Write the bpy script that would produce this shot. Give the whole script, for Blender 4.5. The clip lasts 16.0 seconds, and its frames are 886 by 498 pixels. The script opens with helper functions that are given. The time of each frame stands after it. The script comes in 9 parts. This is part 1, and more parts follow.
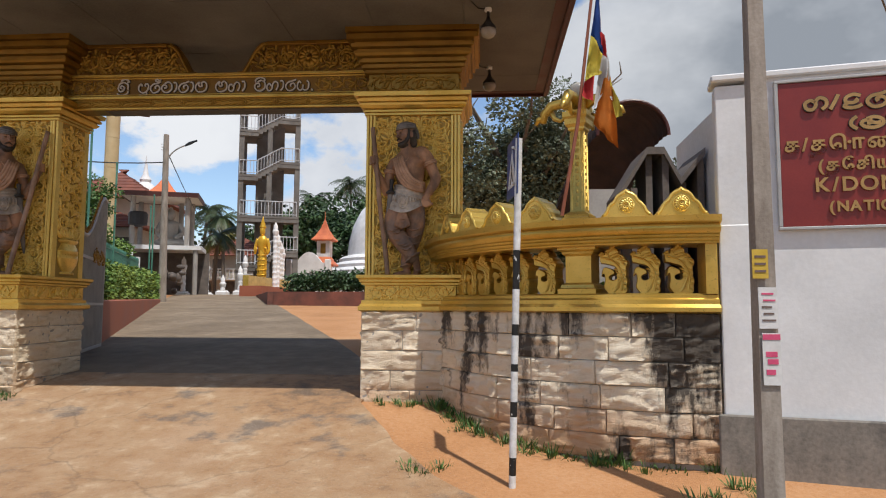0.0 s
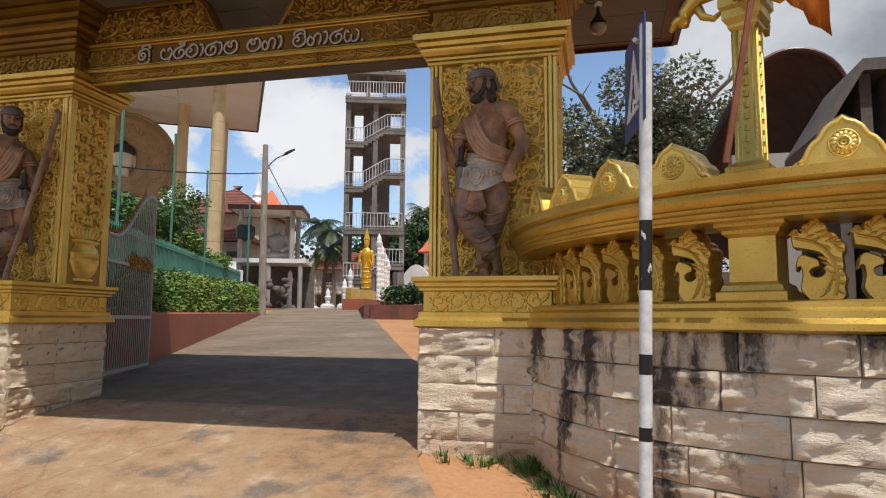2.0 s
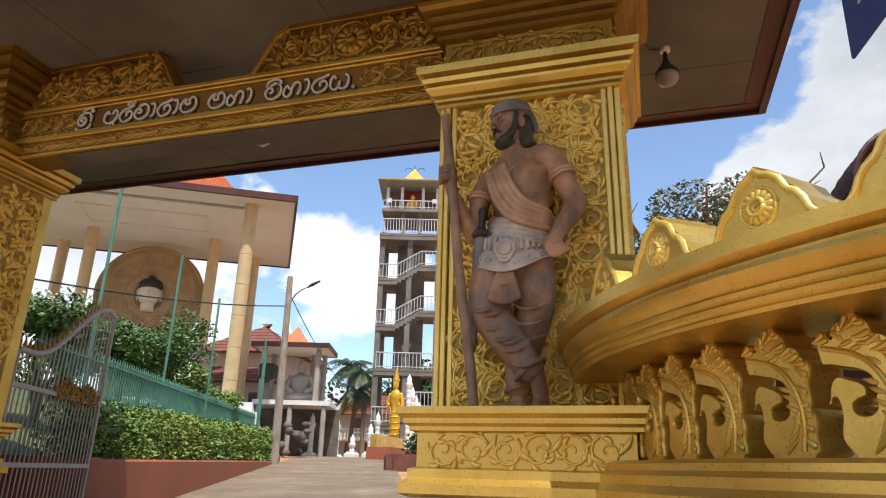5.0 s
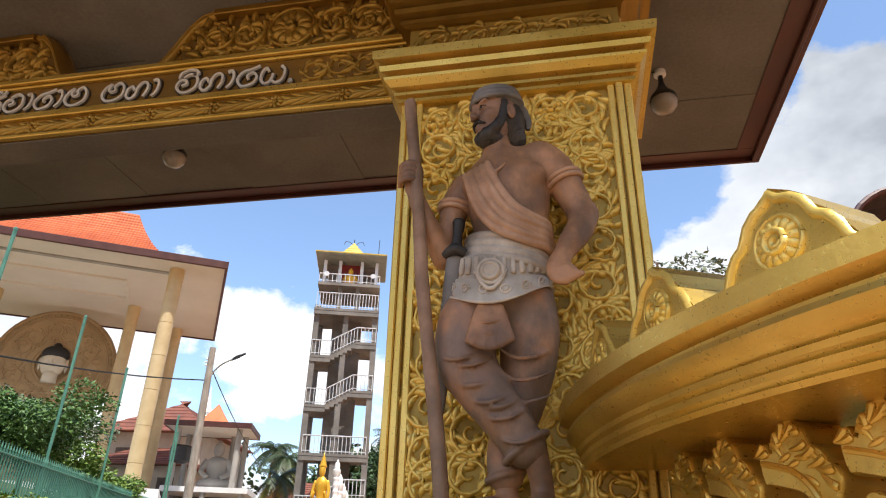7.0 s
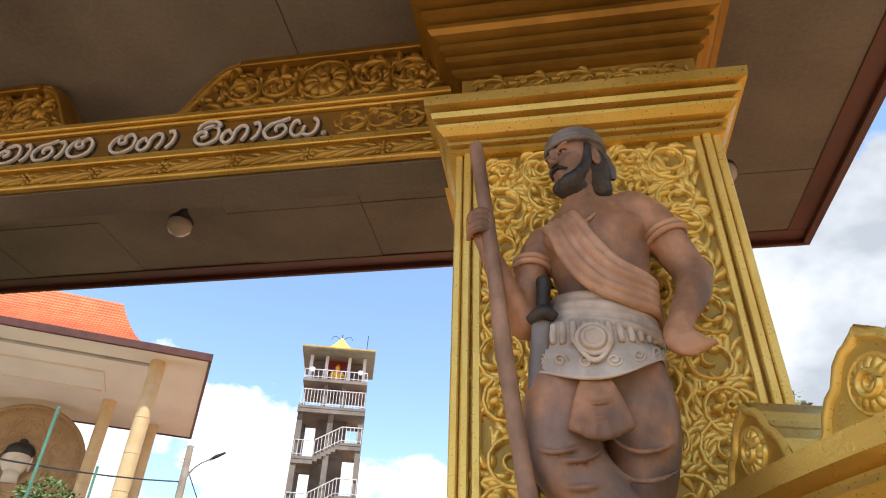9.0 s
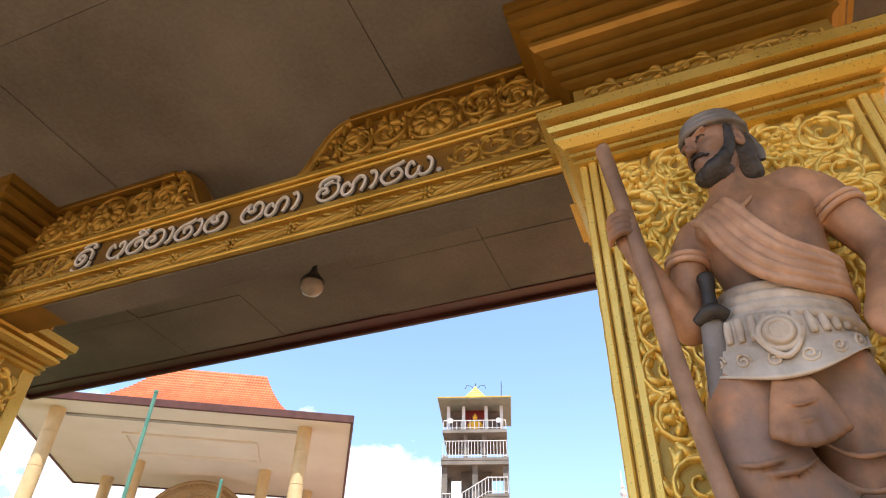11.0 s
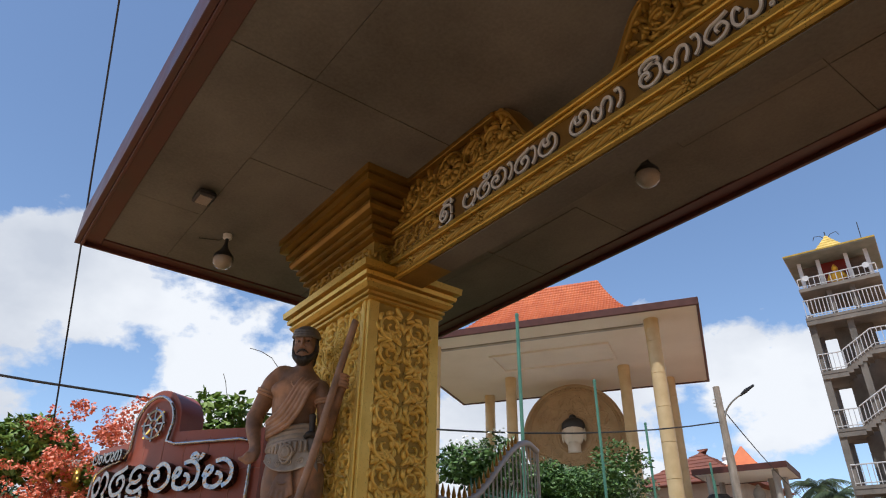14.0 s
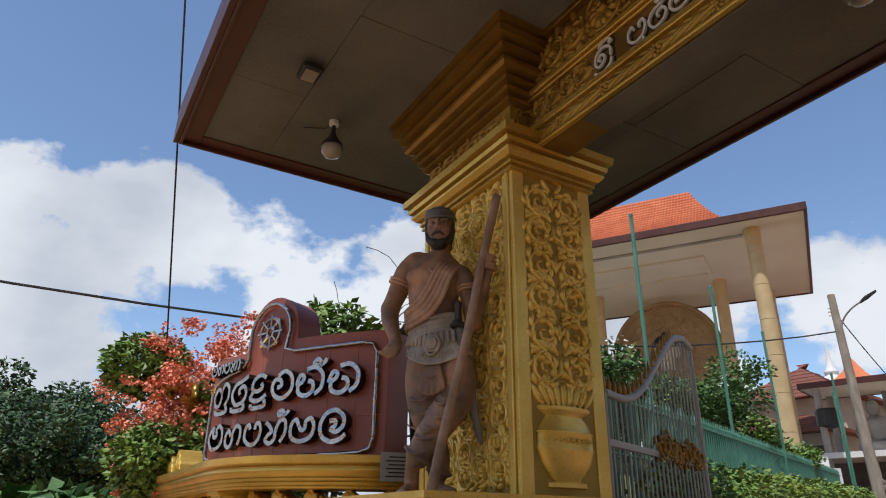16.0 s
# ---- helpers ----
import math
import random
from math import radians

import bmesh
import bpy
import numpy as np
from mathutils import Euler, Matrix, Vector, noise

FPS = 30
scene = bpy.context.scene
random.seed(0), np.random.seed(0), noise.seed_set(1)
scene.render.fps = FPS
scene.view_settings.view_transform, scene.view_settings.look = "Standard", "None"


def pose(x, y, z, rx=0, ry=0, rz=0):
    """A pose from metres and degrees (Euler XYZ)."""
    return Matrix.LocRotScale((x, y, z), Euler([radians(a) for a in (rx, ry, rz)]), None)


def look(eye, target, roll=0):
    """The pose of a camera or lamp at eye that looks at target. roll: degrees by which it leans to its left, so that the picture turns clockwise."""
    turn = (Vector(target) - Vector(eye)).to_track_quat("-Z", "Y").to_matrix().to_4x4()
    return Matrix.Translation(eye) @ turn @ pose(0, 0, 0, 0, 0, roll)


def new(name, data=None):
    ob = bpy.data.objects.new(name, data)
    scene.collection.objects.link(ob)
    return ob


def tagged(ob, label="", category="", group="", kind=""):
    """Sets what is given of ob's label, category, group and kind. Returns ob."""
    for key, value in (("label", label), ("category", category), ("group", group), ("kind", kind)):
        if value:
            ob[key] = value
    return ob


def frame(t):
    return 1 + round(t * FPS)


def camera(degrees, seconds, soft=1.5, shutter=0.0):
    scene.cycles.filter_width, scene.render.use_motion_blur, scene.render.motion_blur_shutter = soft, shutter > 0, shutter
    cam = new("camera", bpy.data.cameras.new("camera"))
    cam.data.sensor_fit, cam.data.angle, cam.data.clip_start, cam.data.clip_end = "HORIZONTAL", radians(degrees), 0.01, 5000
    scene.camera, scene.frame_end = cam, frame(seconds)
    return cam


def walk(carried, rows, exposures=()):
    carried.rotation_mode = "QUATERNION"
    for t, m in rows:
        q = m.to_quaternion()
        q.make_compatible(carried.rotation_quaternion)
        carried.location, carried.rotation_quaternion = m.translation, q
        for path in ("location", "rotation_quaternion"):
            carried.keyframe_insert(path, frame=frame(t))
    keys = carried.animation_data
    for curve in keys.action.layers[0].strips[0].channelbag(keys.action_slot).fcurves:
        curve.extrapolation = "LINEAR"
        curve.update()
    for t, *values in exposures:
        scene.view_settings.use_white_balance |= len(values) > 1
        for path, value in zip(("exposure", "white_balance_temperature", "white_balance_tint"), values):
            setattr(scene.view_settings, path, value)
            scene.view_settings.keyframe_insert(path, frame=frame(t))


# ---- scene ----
cam = camera(67.7, 16.0, 1.1)
METRES, EYE, TILT, LEAN, TURN = 8.0, 1.5, 0.0, 0.0, 3.6
ROWS = [
    (0.0, 0.0, 0.0, 0.0, -0.02, 4.99, -0.22),
    (0.5, 0.0043, 0.0768, -0.0015, 2.7, 5.39, -0.24),
    (1.0, 0.0141, 0.1472, -0.0022, 5.43, 5.28, -0.31),
    (1.5, 0.0195, 0.2196, -0.0025, 7.85, 5.77, -0.3),
    (2.0, 0.0264, 0.2885, 0.0005, 9.91, 6.17, -0.4),
    (2.5, 0.04, 0.3548, 0.0021, 11.37, 7.54, -0.48),
    (3.0, 0.0419, 0.4088, 0.0035, 13.3, 10.67, -0.6),
    (3.5, 0.0449, 0.4465, 0.0086, 14.75, 13.34, -0.93),
    (4.0, 0.0384, 0.4866, 0.0072, 15.12, 15.54, -1.1),
    (6.5, -0.0448, 0.6584, 0.0128, 7.94, 23.42, -1.36),
    (7.0, -0.0441, 0.6967, 0.0239, 7.18, 25.84, -1.46),
    (7.5, -0.0593, 0.7204, 0.0287, 6.3, 28.01, -1.5),
    (8.0, -0.0774, 0.7367, 0.0342, 5.16, 30.15, -1.56),
    (10.5, -0.1034, 0.773, 0.0387, 12.29, 38.28, -1.41),
    (11.0, -0.1086, 0.775, 0.0377, 18.39, 37.9, -1.26),
    (11.5, -0.1143, 0.7737, 0.0369, 24.84, 37.11, -1.16),
    (12.0, -0.1187, 0.772, 0.036, 31.17, 36.01, -1.0),
    (12.5, -0.1207, 0.7702, 0.0356, 36.3, 34.92, -0.97),
    (13.0, -0.125, 0.7633, 0.035, 41.11, 33.2, -0.84),
    (13.5, -0.1325, 0.7548, 0.0342, 45.42, 30.99, -0.8),
    (14.0, -0.1387, 0.749, 0.0326, 49.03, 28.96, -0.69),
    (14.5, -0.1522, 0.7494, 0.03, 52.25, 27.89, -0.61),
    (15.0, -0.181, 0.7611, 0.0275, 54.58, 26.44, -0.65),
    (15.5, -0.2202, 0.7647, 0.0243, 55.54, 24.37, -0.67),
    (16.0, -0.2663, 0.7618, 0.0239, 55.77, 22.93, -0.7),
]
EXPOSURES = [(0.0, -0.32, 6350, 10), (2.5, -0.26, 6400, 10), (4.0, -0.0, 6400, 10), (6.5, 0.4, 6450, 10), (8.0, 0.52, 6450, 10), (10.5, 0.95, 6500, 10), (11.5, 0.85, 6450, 10), (12.5, 0.32, 6350, 10), (13.0, 0.05, 6250, 10), (14.0, -0.2, 6200, 10), (16.0, -0.34, 6150, 10)]
walk(cam, [(t, pose(0, 0, EYE, TILT, LEAN, TURN) @ pose(METRES * x, METRES * y, METRES * z, 90 + pitch, roll, yaw)) for t, x, y, z, yaw, pitch, roll in ROWS], EXPOSURES)

# ---------------------------------------------------------------- sky and sun
SUN_DIR = Vector((0.27, -0.37, 1.0)).normalized()
world = bpy.data.worlds.new("sky")
scene.world = world
world.use_nodes = True
wn, wl = world.node_tree.nodes, world.node_tree.links
wn.clear()
w_out = wn.new("ShaderNodeOutputWorld")
w_bg = wn.new("ShaderNodeBackground")
w_sky = wn.new("ShaderNodeTexSky")
w_sky.sky_type = "NISHITA"
w_sky.sun_disc = False
w_sky.sun_elevation = math.asin(SUN_DIR.z)
w_sky.sun_rotation = math.atan2(SUN_DIR.x, SUN_DIR.y)
w_sky.air_density, w_sky.dust_density, w_sky.ozone_density = 1.0, 0.6, 1.6
w_tc = wn.new("ShaderNodeTexCoord")
w_sep = wn.new("ShaderNodeSeparateXYZ")
wl.new(w_tc.outputs["Generated"], w_sep.inputs[0])


def wmath(op, a, b=None, clamp=False):
    n = wn.new("ShaderNodeMath")
    n.operation, n.use_clamp = op, clamp
    for i, v in enumerate((a, b)):
        if v is None:
            continue
        if isinstance(v, (int, float)):
            n.inputs[i].default_value = v
        else:
            wl.new(v, n.inputs[i])
    return n.outputs[0]


def wnoise(scale, detail, rough, offset, squash):
    mp = wn.new("ShaderNodeMapping")
    mp.inputs["Location"].default_value = offset
    mp.inputs["Scale"].default_value = (1, 1, squash)
    wl.new(w_tc.outputs["Generated"], mp.inputs[0])
    n = wn.new("ShaderNodeTexNoise")
    n.inputs["Scale"].default_value, n.inputs["Detail"].default_value, n.inputs["Roughness"].default_value = scale, detail, rough
    wl.new(mp.outputs[0], n.inputs["Vector"])
    return n.outputs[0]


# heaped clouds: thick towards the horizon, thinning with height
CLOUD_AT, CLOUD_LOW, CLOUD_SLOPE = (3.1, 1.7, 0.4), 0.37, 0.56
big = wnoise(2.6, 9, 0.56, CLOUD_AT, 1.5)
level = wmath("ADD", wmath("MULTIPLY", wmath("MAXIMUM", w_sep.outputs[2], 0.0), CLOUD_SLOPE), CLOUD_LOW)
# the banks stand higher to the east and west than over the temple
level = wmath("SUBTRACT", level, wmath("MULTIPLY", wmath("MULTIPLY", w_sep.outputs[0], w_sep.outputs[0]), 0.09))
east = wmath("MULTIPLY", wmath("SUBTRACT", w_sep.outputs[0], 0.02), 3.2, True)
level = wmath("SUBTRACT", level, wmath("MULTIPLY", east, 0.25))
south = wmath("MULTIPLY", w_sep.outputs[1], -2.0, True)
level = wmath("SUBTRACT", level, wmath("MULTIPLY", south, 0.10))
west = wmath("MULTIPLY", wmath("SUBTRACT", -0.35, w_sep.outputs[0]), 3.0, True)
level = wmath("SUBTRACT", level, wmath("MULTIPLY", wmath("MULTIPLY", west, wmath("SUBTRACT", 1.0, wmath("MULTIPLY", w_sep.outputs[2], 1.9, True))), 0.07))
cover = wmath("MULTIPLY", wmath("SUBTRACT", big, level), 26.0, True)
shade_n = wnoise(3.2, 6, 0.55, (CLOUD_AT[0] + 0.07, CLOUD_AT[1], CLOUD_AT[2] + 0.16), 1.5)
w_ramp = wn.new("ShaderNodeValToRGB")
w_ramp.color_ramp.elements[0].position, w_ramp.color_ramp.elements[0].color = 0.38, (16.0, 16.2, 16.5, 1)
w_ramp.color_ramp.elements[1].position, w_ramp.color_ramp.elements[1].color = 0.68, (10.5, 11.1, 12.2, 1)
wl.new(shade_n, w_ramp.inputs[0])
w_mix = wn.new("ShaderNodeMix")
w_mix.data_type = "RGBA"
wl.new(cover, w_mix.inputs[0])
w_gain = wn.new("ShaderNodeVectorMath")
w_gain.operation = "MULTIPLY"
w_gain.inputs[1].default_value = (3.1, 3.1, 3.1)
wl.new(w_sky.outputs[0], w_gain.inputs[0])
wl.new(w_gain.outputs[0], w_mix.inputs[6])
# the eastern bank is a grey rain cloud
w_grey = wn.new("ShaderNodeMix")
w_grey.data_type = "RGBA"
w_grey.inputs[7].default_value = (5.8, 6.3, 7.0, 1)
wl.new(wmath("MULTIPLY", east, wmath("MULTIPLY", wmath("SUBTRACT", wnoise(2.2, 6, 0.6, (7.3, 0.4, 2.2), 1.6), 0.14), 2.8, True)), w_grey.inputs[0])
wl.new(w_ramp.outputs[0], w_grey.inputs[6])
wl.new(w_grey.outputs[2], w_mix.inputs[7])
wl.new(w_mix.outputs[2], w_bg.inputs[0])
w_bg.inputs[1].default_value = 0.066
wl.new(w_bg.outputs[0], w_out.inputs[0])

sun = new("sun", bpy.data.lights.new("sun", "SUN"))
sun.data.energy, sun.data.angle, sun.data.color = 5.0, radians(0.6), (1.0, 0.94, 0.85)
sun.matrix_world = look(SUN_DIR * 30, (0, 0, 0))

# ---------------------------------------------------------------- materials


class Mat:
    """A procedural material put together step by step."""

    def __init__(self, name, rough=0.7, metal=0.0, coords="Object"):
        self.m = bpy.data.materials.new(name)
        self.m.use_nodes = True
        self.n, self.l = self.m.node_tree.nodes, self.m.node_tree.links
        self.b = self.n["Principled BSDF"]
        self.b.inputs["Roughness"].default_value = rough
        self.b.inputs["Metallic"].default_value = metal
        if coords == "World":
            self.co = self.n.new("ShaderNodeNewGeometry").outputs["Position"]
        else:
            self.co = self.n.new("ShaderNodeTexCoord").outputs["Object"]

    def noise(self, scale, detail=4, stretch=(1, 1, 1), rough=0.55):
        mp = self.n.new("ShaderNodeMapping")
        mp.inputs["Scale"].default_value = stretch
        self.l.new(self.co, mp.inputs[0])
        t = self.n.new("ShaderNodeTexNoise")
        t.inputs["Scale"].default_value, t.inputs["Detail"].default_value, t.inputs["Roughness"].default_value = scale, detail, rough
        self.l.new(mp.outputs[0], t.inputs["Vector"])
        return t.outputs[0]

    def ramp(self, fac, stops):
        r = self.n.new("ShaderNodeValToRGB")
        e = r.color_ramp.elements
        while len(e) < len(stops):
            e.new(0.5)
        for k, (p, c) in zip(e, stops):
            k.position = p
            k.color = (*c, 1) if len(c) == 3 else c
        self.l.new(fac, r.inputs[0])
        return r.outputs[0]

    def mask(self, fac, lo, hi):
        r = self.n.new("ShaderNodeMapRange")
        r.inputs[1].default_value, r.inputs[2].default_value = lo, hi
        self.l.new(fac, r.inputs[0])
        return r.outputs[0]

    def math(self, op, a, b):
        n = self.n.new("ShaderNodeMath")
        n.operation = op
        for i, v in enumerate((a, b)):
            if isinstance(v, (int, float)):
                n.inputs[i].default_value = v
            else:
                self.l.new(v, n.inputs[i])
        return n.outputs[0]

    def mix(self, fac, a, b):
        n = self.n.new("ShaderNodeMix")
        n.data_type = "RGBA"
        for i, v in ((0, fac), (6, a), (7, b)):
            if isinstance(v, (int, float)):
                n.inputs[i].default_value = v
            elif isinstance(v, tuple):
                n.inputs[i].default_value = (*v, 1)
            else:
                self.l.new(v, n.inputs[i])
        return n.outputs[2]

    def random(self):
        return self.n.new("ShaderNodeObjectInfo").outputs["Random"]

    def island(self):
        return self.n.new("ShaderNodeNewGeometry").outputs["Random Per Island"]

    def axis(self, i):
        s = self.n.new("ShaderNodeSeparateXYZ")
        self.l.new(self.co, s.inputs[0])
        return s.outputs[i]

    def color(self, c):
        if isinstance(c, tuple):
            self.b.inputs["Base Color"].default_value = (*c, 1)
        else:
            self.l.new(c, self.b.inputs["Base Color"])
        return self

    def rough(self, r):
        self.l.new(r, self.b.inputs["Roughness"])
        return self

    def bump(self, fac, strength=0.3, dist=0.01):
        b = self.n.new("ShaderNodeBump")
        b.inputs["Strength"].default_value, b.inputs["Distance"].default_value = strength, dist
        self.l.new(fac, b.inputs["Height"])
        self.l.new(b.outputs[0], self.b.inputs["Normal"])
        return self


def plain(name, lo, hi, scale=6.0, rough=0.7, metal=0.0, bump=0.15, dist=0.004, grain=60.0, stretch=(1, 1, 1), coords="World"):
    """Two-scale variation between two colours, with a fine relief."""
    k = Mat(name, rough, metal, coords)
    a = k.noise(scale, 5, stretch)
    g = k.noise(grain, 3)
    c = k.ramp(k.math("ADD", k.math("MULTIPLY", a, 0.75), k.math("MULTIPLY", g, 0.25)), [(0.3, lo), (0.68, hi)])
    k.color(c)
    k.rough(k.mask(a, 0.3, 0.7))
    k.n[-1].inputs[3].default_value, k.n[-1].inputs[4].default_value = max(0.05, rough - 0.09), min(1.0, rough + 0.09)
    k.bump(g, bump, dist)
    return k.m


def gold_paint(name, lo, hi, rough, metal):
    k = Mat(name, rough, metal, "World")
    a = k.noise(3.0, 6)
    g = k.noise(90.0, 3)
    c = k.ramp(a, [(0.3, lo), (0.7, hi)])
    dirt = k.mask(k.noise(9.0, 8, (1, 1, 0.35), 0.7), 0.60, 0.75)
    k.color(k.mix(k.math("MULTIPLY", dirt, 0.35), c, (0.16, 0.09, 0.02)))
    k.rough(k.mask(g, 0.2, 0.8))
    k.n[-1].inputs[3].default_value, k.n[-1].inputs[4].default_value = rough - 0.1, rough + 0.12
    k.bump(k.math("ADD", g, k.noise(30, 4)), 0.16, 0.005)
    return k.m


GOLD = gold_paint("gold_paint", (0.53, 0.345, 0.062), (0.73, 0.51, 0.13), 0.32, 0.72)
GOLD_CARVED = gold_paint("carved_gold_paint", (0.68, 0.46, 0.085), (0.86, 0.64, 0.18), 0.32, 0.45)
# same gold painted darker: the shade between the carved vines, as colour
GOLD_RECESS_SHADE = gold_paint("recess_shaded_gold", (0.29, 0.19, 0.034), (0.41, 0.285, 0.062), 0.46, 0.45)
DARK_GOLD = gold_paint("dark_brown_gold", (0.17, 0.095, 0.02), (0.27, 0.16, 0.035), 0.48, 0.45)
# canopy shade is put into these: brown gold lowered, carving gold copied darker
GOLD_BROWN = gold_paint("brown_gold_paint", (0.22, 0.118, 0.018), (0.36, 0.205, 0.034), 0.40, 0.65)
SHADED_CARVING = gold_paint("shaded_carving_gold", (0.28, 0.165, 0.026), (0.44, 0.28, 0.052), 0.38, 0.6)
BEIGE_GOLD = plain("beige_gold_paint", (0.52, 0.38, 0.20), (0.64, 0.50, 0.29), 2.0, 0.45, 0.1)
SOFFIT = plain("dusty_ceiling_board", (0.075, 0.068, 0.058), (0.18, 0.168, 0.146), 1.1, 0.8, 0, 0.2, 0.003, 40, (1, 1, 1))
PALE_SOFFIT = plain("cream_ceiling", (0.62, 0.55, 0.47), (0.74, 0.68, 0.60), 0.4, 0.8)
FASCIA = plain("oxblood_fascia", (0.05, 0.013, 0.010), (0.088, 0.023, 0.017), 3.0, 0.45)
CONCRETE = plain("weathered_concrete", (0.24, 0.22, 0.20), (0.42, 0.40, 0.37), 1.2, 0.85, 0, 0.3, 0.006, 30)
MOULDY = plain("mouldy_plinth", (0.07, 0.065, 0.06), (0.36, 0.32, 0.27), 1.6, 0.9, 0, 0.4, 0.006, 30, (1, 1, 0.6))
DARK_CONCRETE = plain("blackened_concrete", (0.06, 0.05, 0.045), (0.20, 0.17, 0.15), 1.5, 0.9, 0, 0.3, 0.006, 30)
TILE_ORANGE = plain("orange_roof_tile", (0.46, 0.10, 0.035), (0.66, 0.19, 0.07), 1.5, 0.6)


def mirror_steel(name, lo, hi):
    """Hand-polished sheet whose slow dents break up what it mirrors."""
    k = Mat(name, 0.10, 1.0, "World")
    k.color(k.ramp(k.noise(3.0, 3), [(0.3, lo), (0.7, hi)]))
    k.bump(k.noise(11.0, 2), 0.55, 0.05)
    return k.m


TILE_OLD = plain("old_roof_tile", (0.12, 0.04, 0.028), (0.26, 0.09, 0.055), 1.8, 0.8)
RED_WALL = plain("red_oxide_wall", (0.26, 0.07, 0.035), (0.38, 0.12, 0.065), 1.0, 0.7)
STAIN_RED = plain("stained_red_wall", (0.06, 0.035, 0.03), (0.26, 0.09, 0.06), 1.6, 0.8)
WHITE_PLASTER = plain("white_plaster", (0.60, 0.60, 0.60), (0.80, 0.80, 0.80), 1.2, 0.75, 0, 0.25, 0.005, 25)
WHITE_STONE = plain("whitewashed_masonry", (0.62, 0.62, 0.62), (0.84, 0.84, 0.85), 2.0, 0.7)
GREY_STEEL = plain("grey_painted_steel", (0.32, 0.32, 0.315), (0.46, 0.455, 0.445), 4.0, 0.5, 0.15)
GREEN_STEEL = plain("green_painted_steel", (0.05, 0.17, 0.13), (0.10, 0.27, 0.20), 4.0, 0.5, 0.1)
RAIL_STEEL = plain("pale_steel_railing", (0.55, 0.57, 0.60), (0.72, 0.74, 0.76), 3.0, 0.4, 0.3)
BULB_GLASS = plain("smoky_bulb_glass", (0.25, 0.215, 0.175), (0.35, 0.31, 0.265), 6.0, 0.12)
LETTER_STEEL = mirror_steel("polished_steel_letters", (0.30, 0.30, 0.30), (0.46, 0.46, 0.46))
STEEL_SIDE = plain("dark_steel_edge", (0.05, 0.05, 0.05), (0.12, 0.12, 0.12), 7.0, 0.25, 1.0, 0.05)
CHROME = plain("polished_steel", (0.34, 0.35, 0.36), (0.50, 0.51, 0.52), 5.0, 0.12, 1.0, 0.03)
BLACK = plain("black_plastic", (0.012, 0.012, 0.013), (0.03, 0.03, 0.032), 8.0, 0.5)
GREY_POLE = plain("weathered_pole", (0.17, 0.135, 0.105), (0.40, 0.35, 0.30), 9.0, 0.85, 0, 0.4, 0.006, 40, (1, 1, 0.2))
MILK_GLASS = plain("milk_glass_globe", (0.40, 0.37, 0.31), (0.54, 0.51, 0.45), 6.0, 0.2)
BARK = plain("grey_bark", (0.10, 0.08, 0.06), (0.24, 0.20, 0.16), 4.0, 0.9, 0, 0.5, 0.02, 30, (1, 1, 0.2))


def foliage(name, lo, hi):
    k = Mat(name, 0.55)
    k.color(k.ramp(k.island(), [(0.0, lo), (1.0, hi)]))
    k.b.inputs["Subsurface Weight"].default_value = 0.0
    return k.m


LEAF_DARK = foliage("dark_leaves", (0.018, 0.045, 0.014), (0.06, 0.12, 0.035))
LEAF_MID = foliage("mid_leaves", (0.03, 0.08, 0.015), (0.10, 0.20, 0.04))
LEAF_LIGHT = foliage("light_leaves", (0.06, 0.14, 0.02), (0.20, 0.30, 0.05))
LEAF_HEDGE = foliage("yellow_green_hedge", (0.06, 0.12, 0.016), (0.25, 0.33, 0.05))
LEAF_GREY = foliage("grey_green_leaves", (0.07, 0.095, 0.055), (0.17, 0.20, 0.12))
LEAF_YELLOW = foliage("yellowing_fronds", (0.14, 0.15, 0.03), (0.32, 0.30, 0.08))
LEAF_PALM = foliage("palm_fronds", (0.02, 0.04, 0.014), (0.07, 0.10, 0.03))
FLOWER_RED = foliage("coral_blossom", (0.62, 0.12, 0.06), (0.86, 0.32, 0.20))
FLOWER_WHITE = foliage("white_blossom", (0.65, 0.65, 0.60), (0.85, 0.85, 0.80))

# ---------------------------------------------------------------- mesh helpers


def finish(name, bm, material, parent=None, label="", smooth=False):
    bmesh.ops.recalc_face_normals(bm, faces=bm.faces)
    me = bpy.data.meshes.new(name)
    bm.to_mesh(me)
    bm.free()
    for m in (material if isinstance(material, (list, tuple)) else [material]):
        me.materials.append(m)
    if smooth:
        me.polygons.foreach_set("use_smooth", [True] * len(me.polygons))
        if smooth is not True:
            me.set_sharp_from_angle(angle=radians(smooth))
    ob = new(name, me)
    if parent is not None:
        ob.parent = parent
    if label:
        ob["label"] = label
    return ob


def part(name, bm, material, parent, label="", smooth=False):
    return finish(name, bm, material, parent, label, smooth)


def thing(name, label, category, group="", at=(0, 0, 0), kind=""):
    e = new(name)
    e.location = at
    return tagged(e, label, category, group, kind)


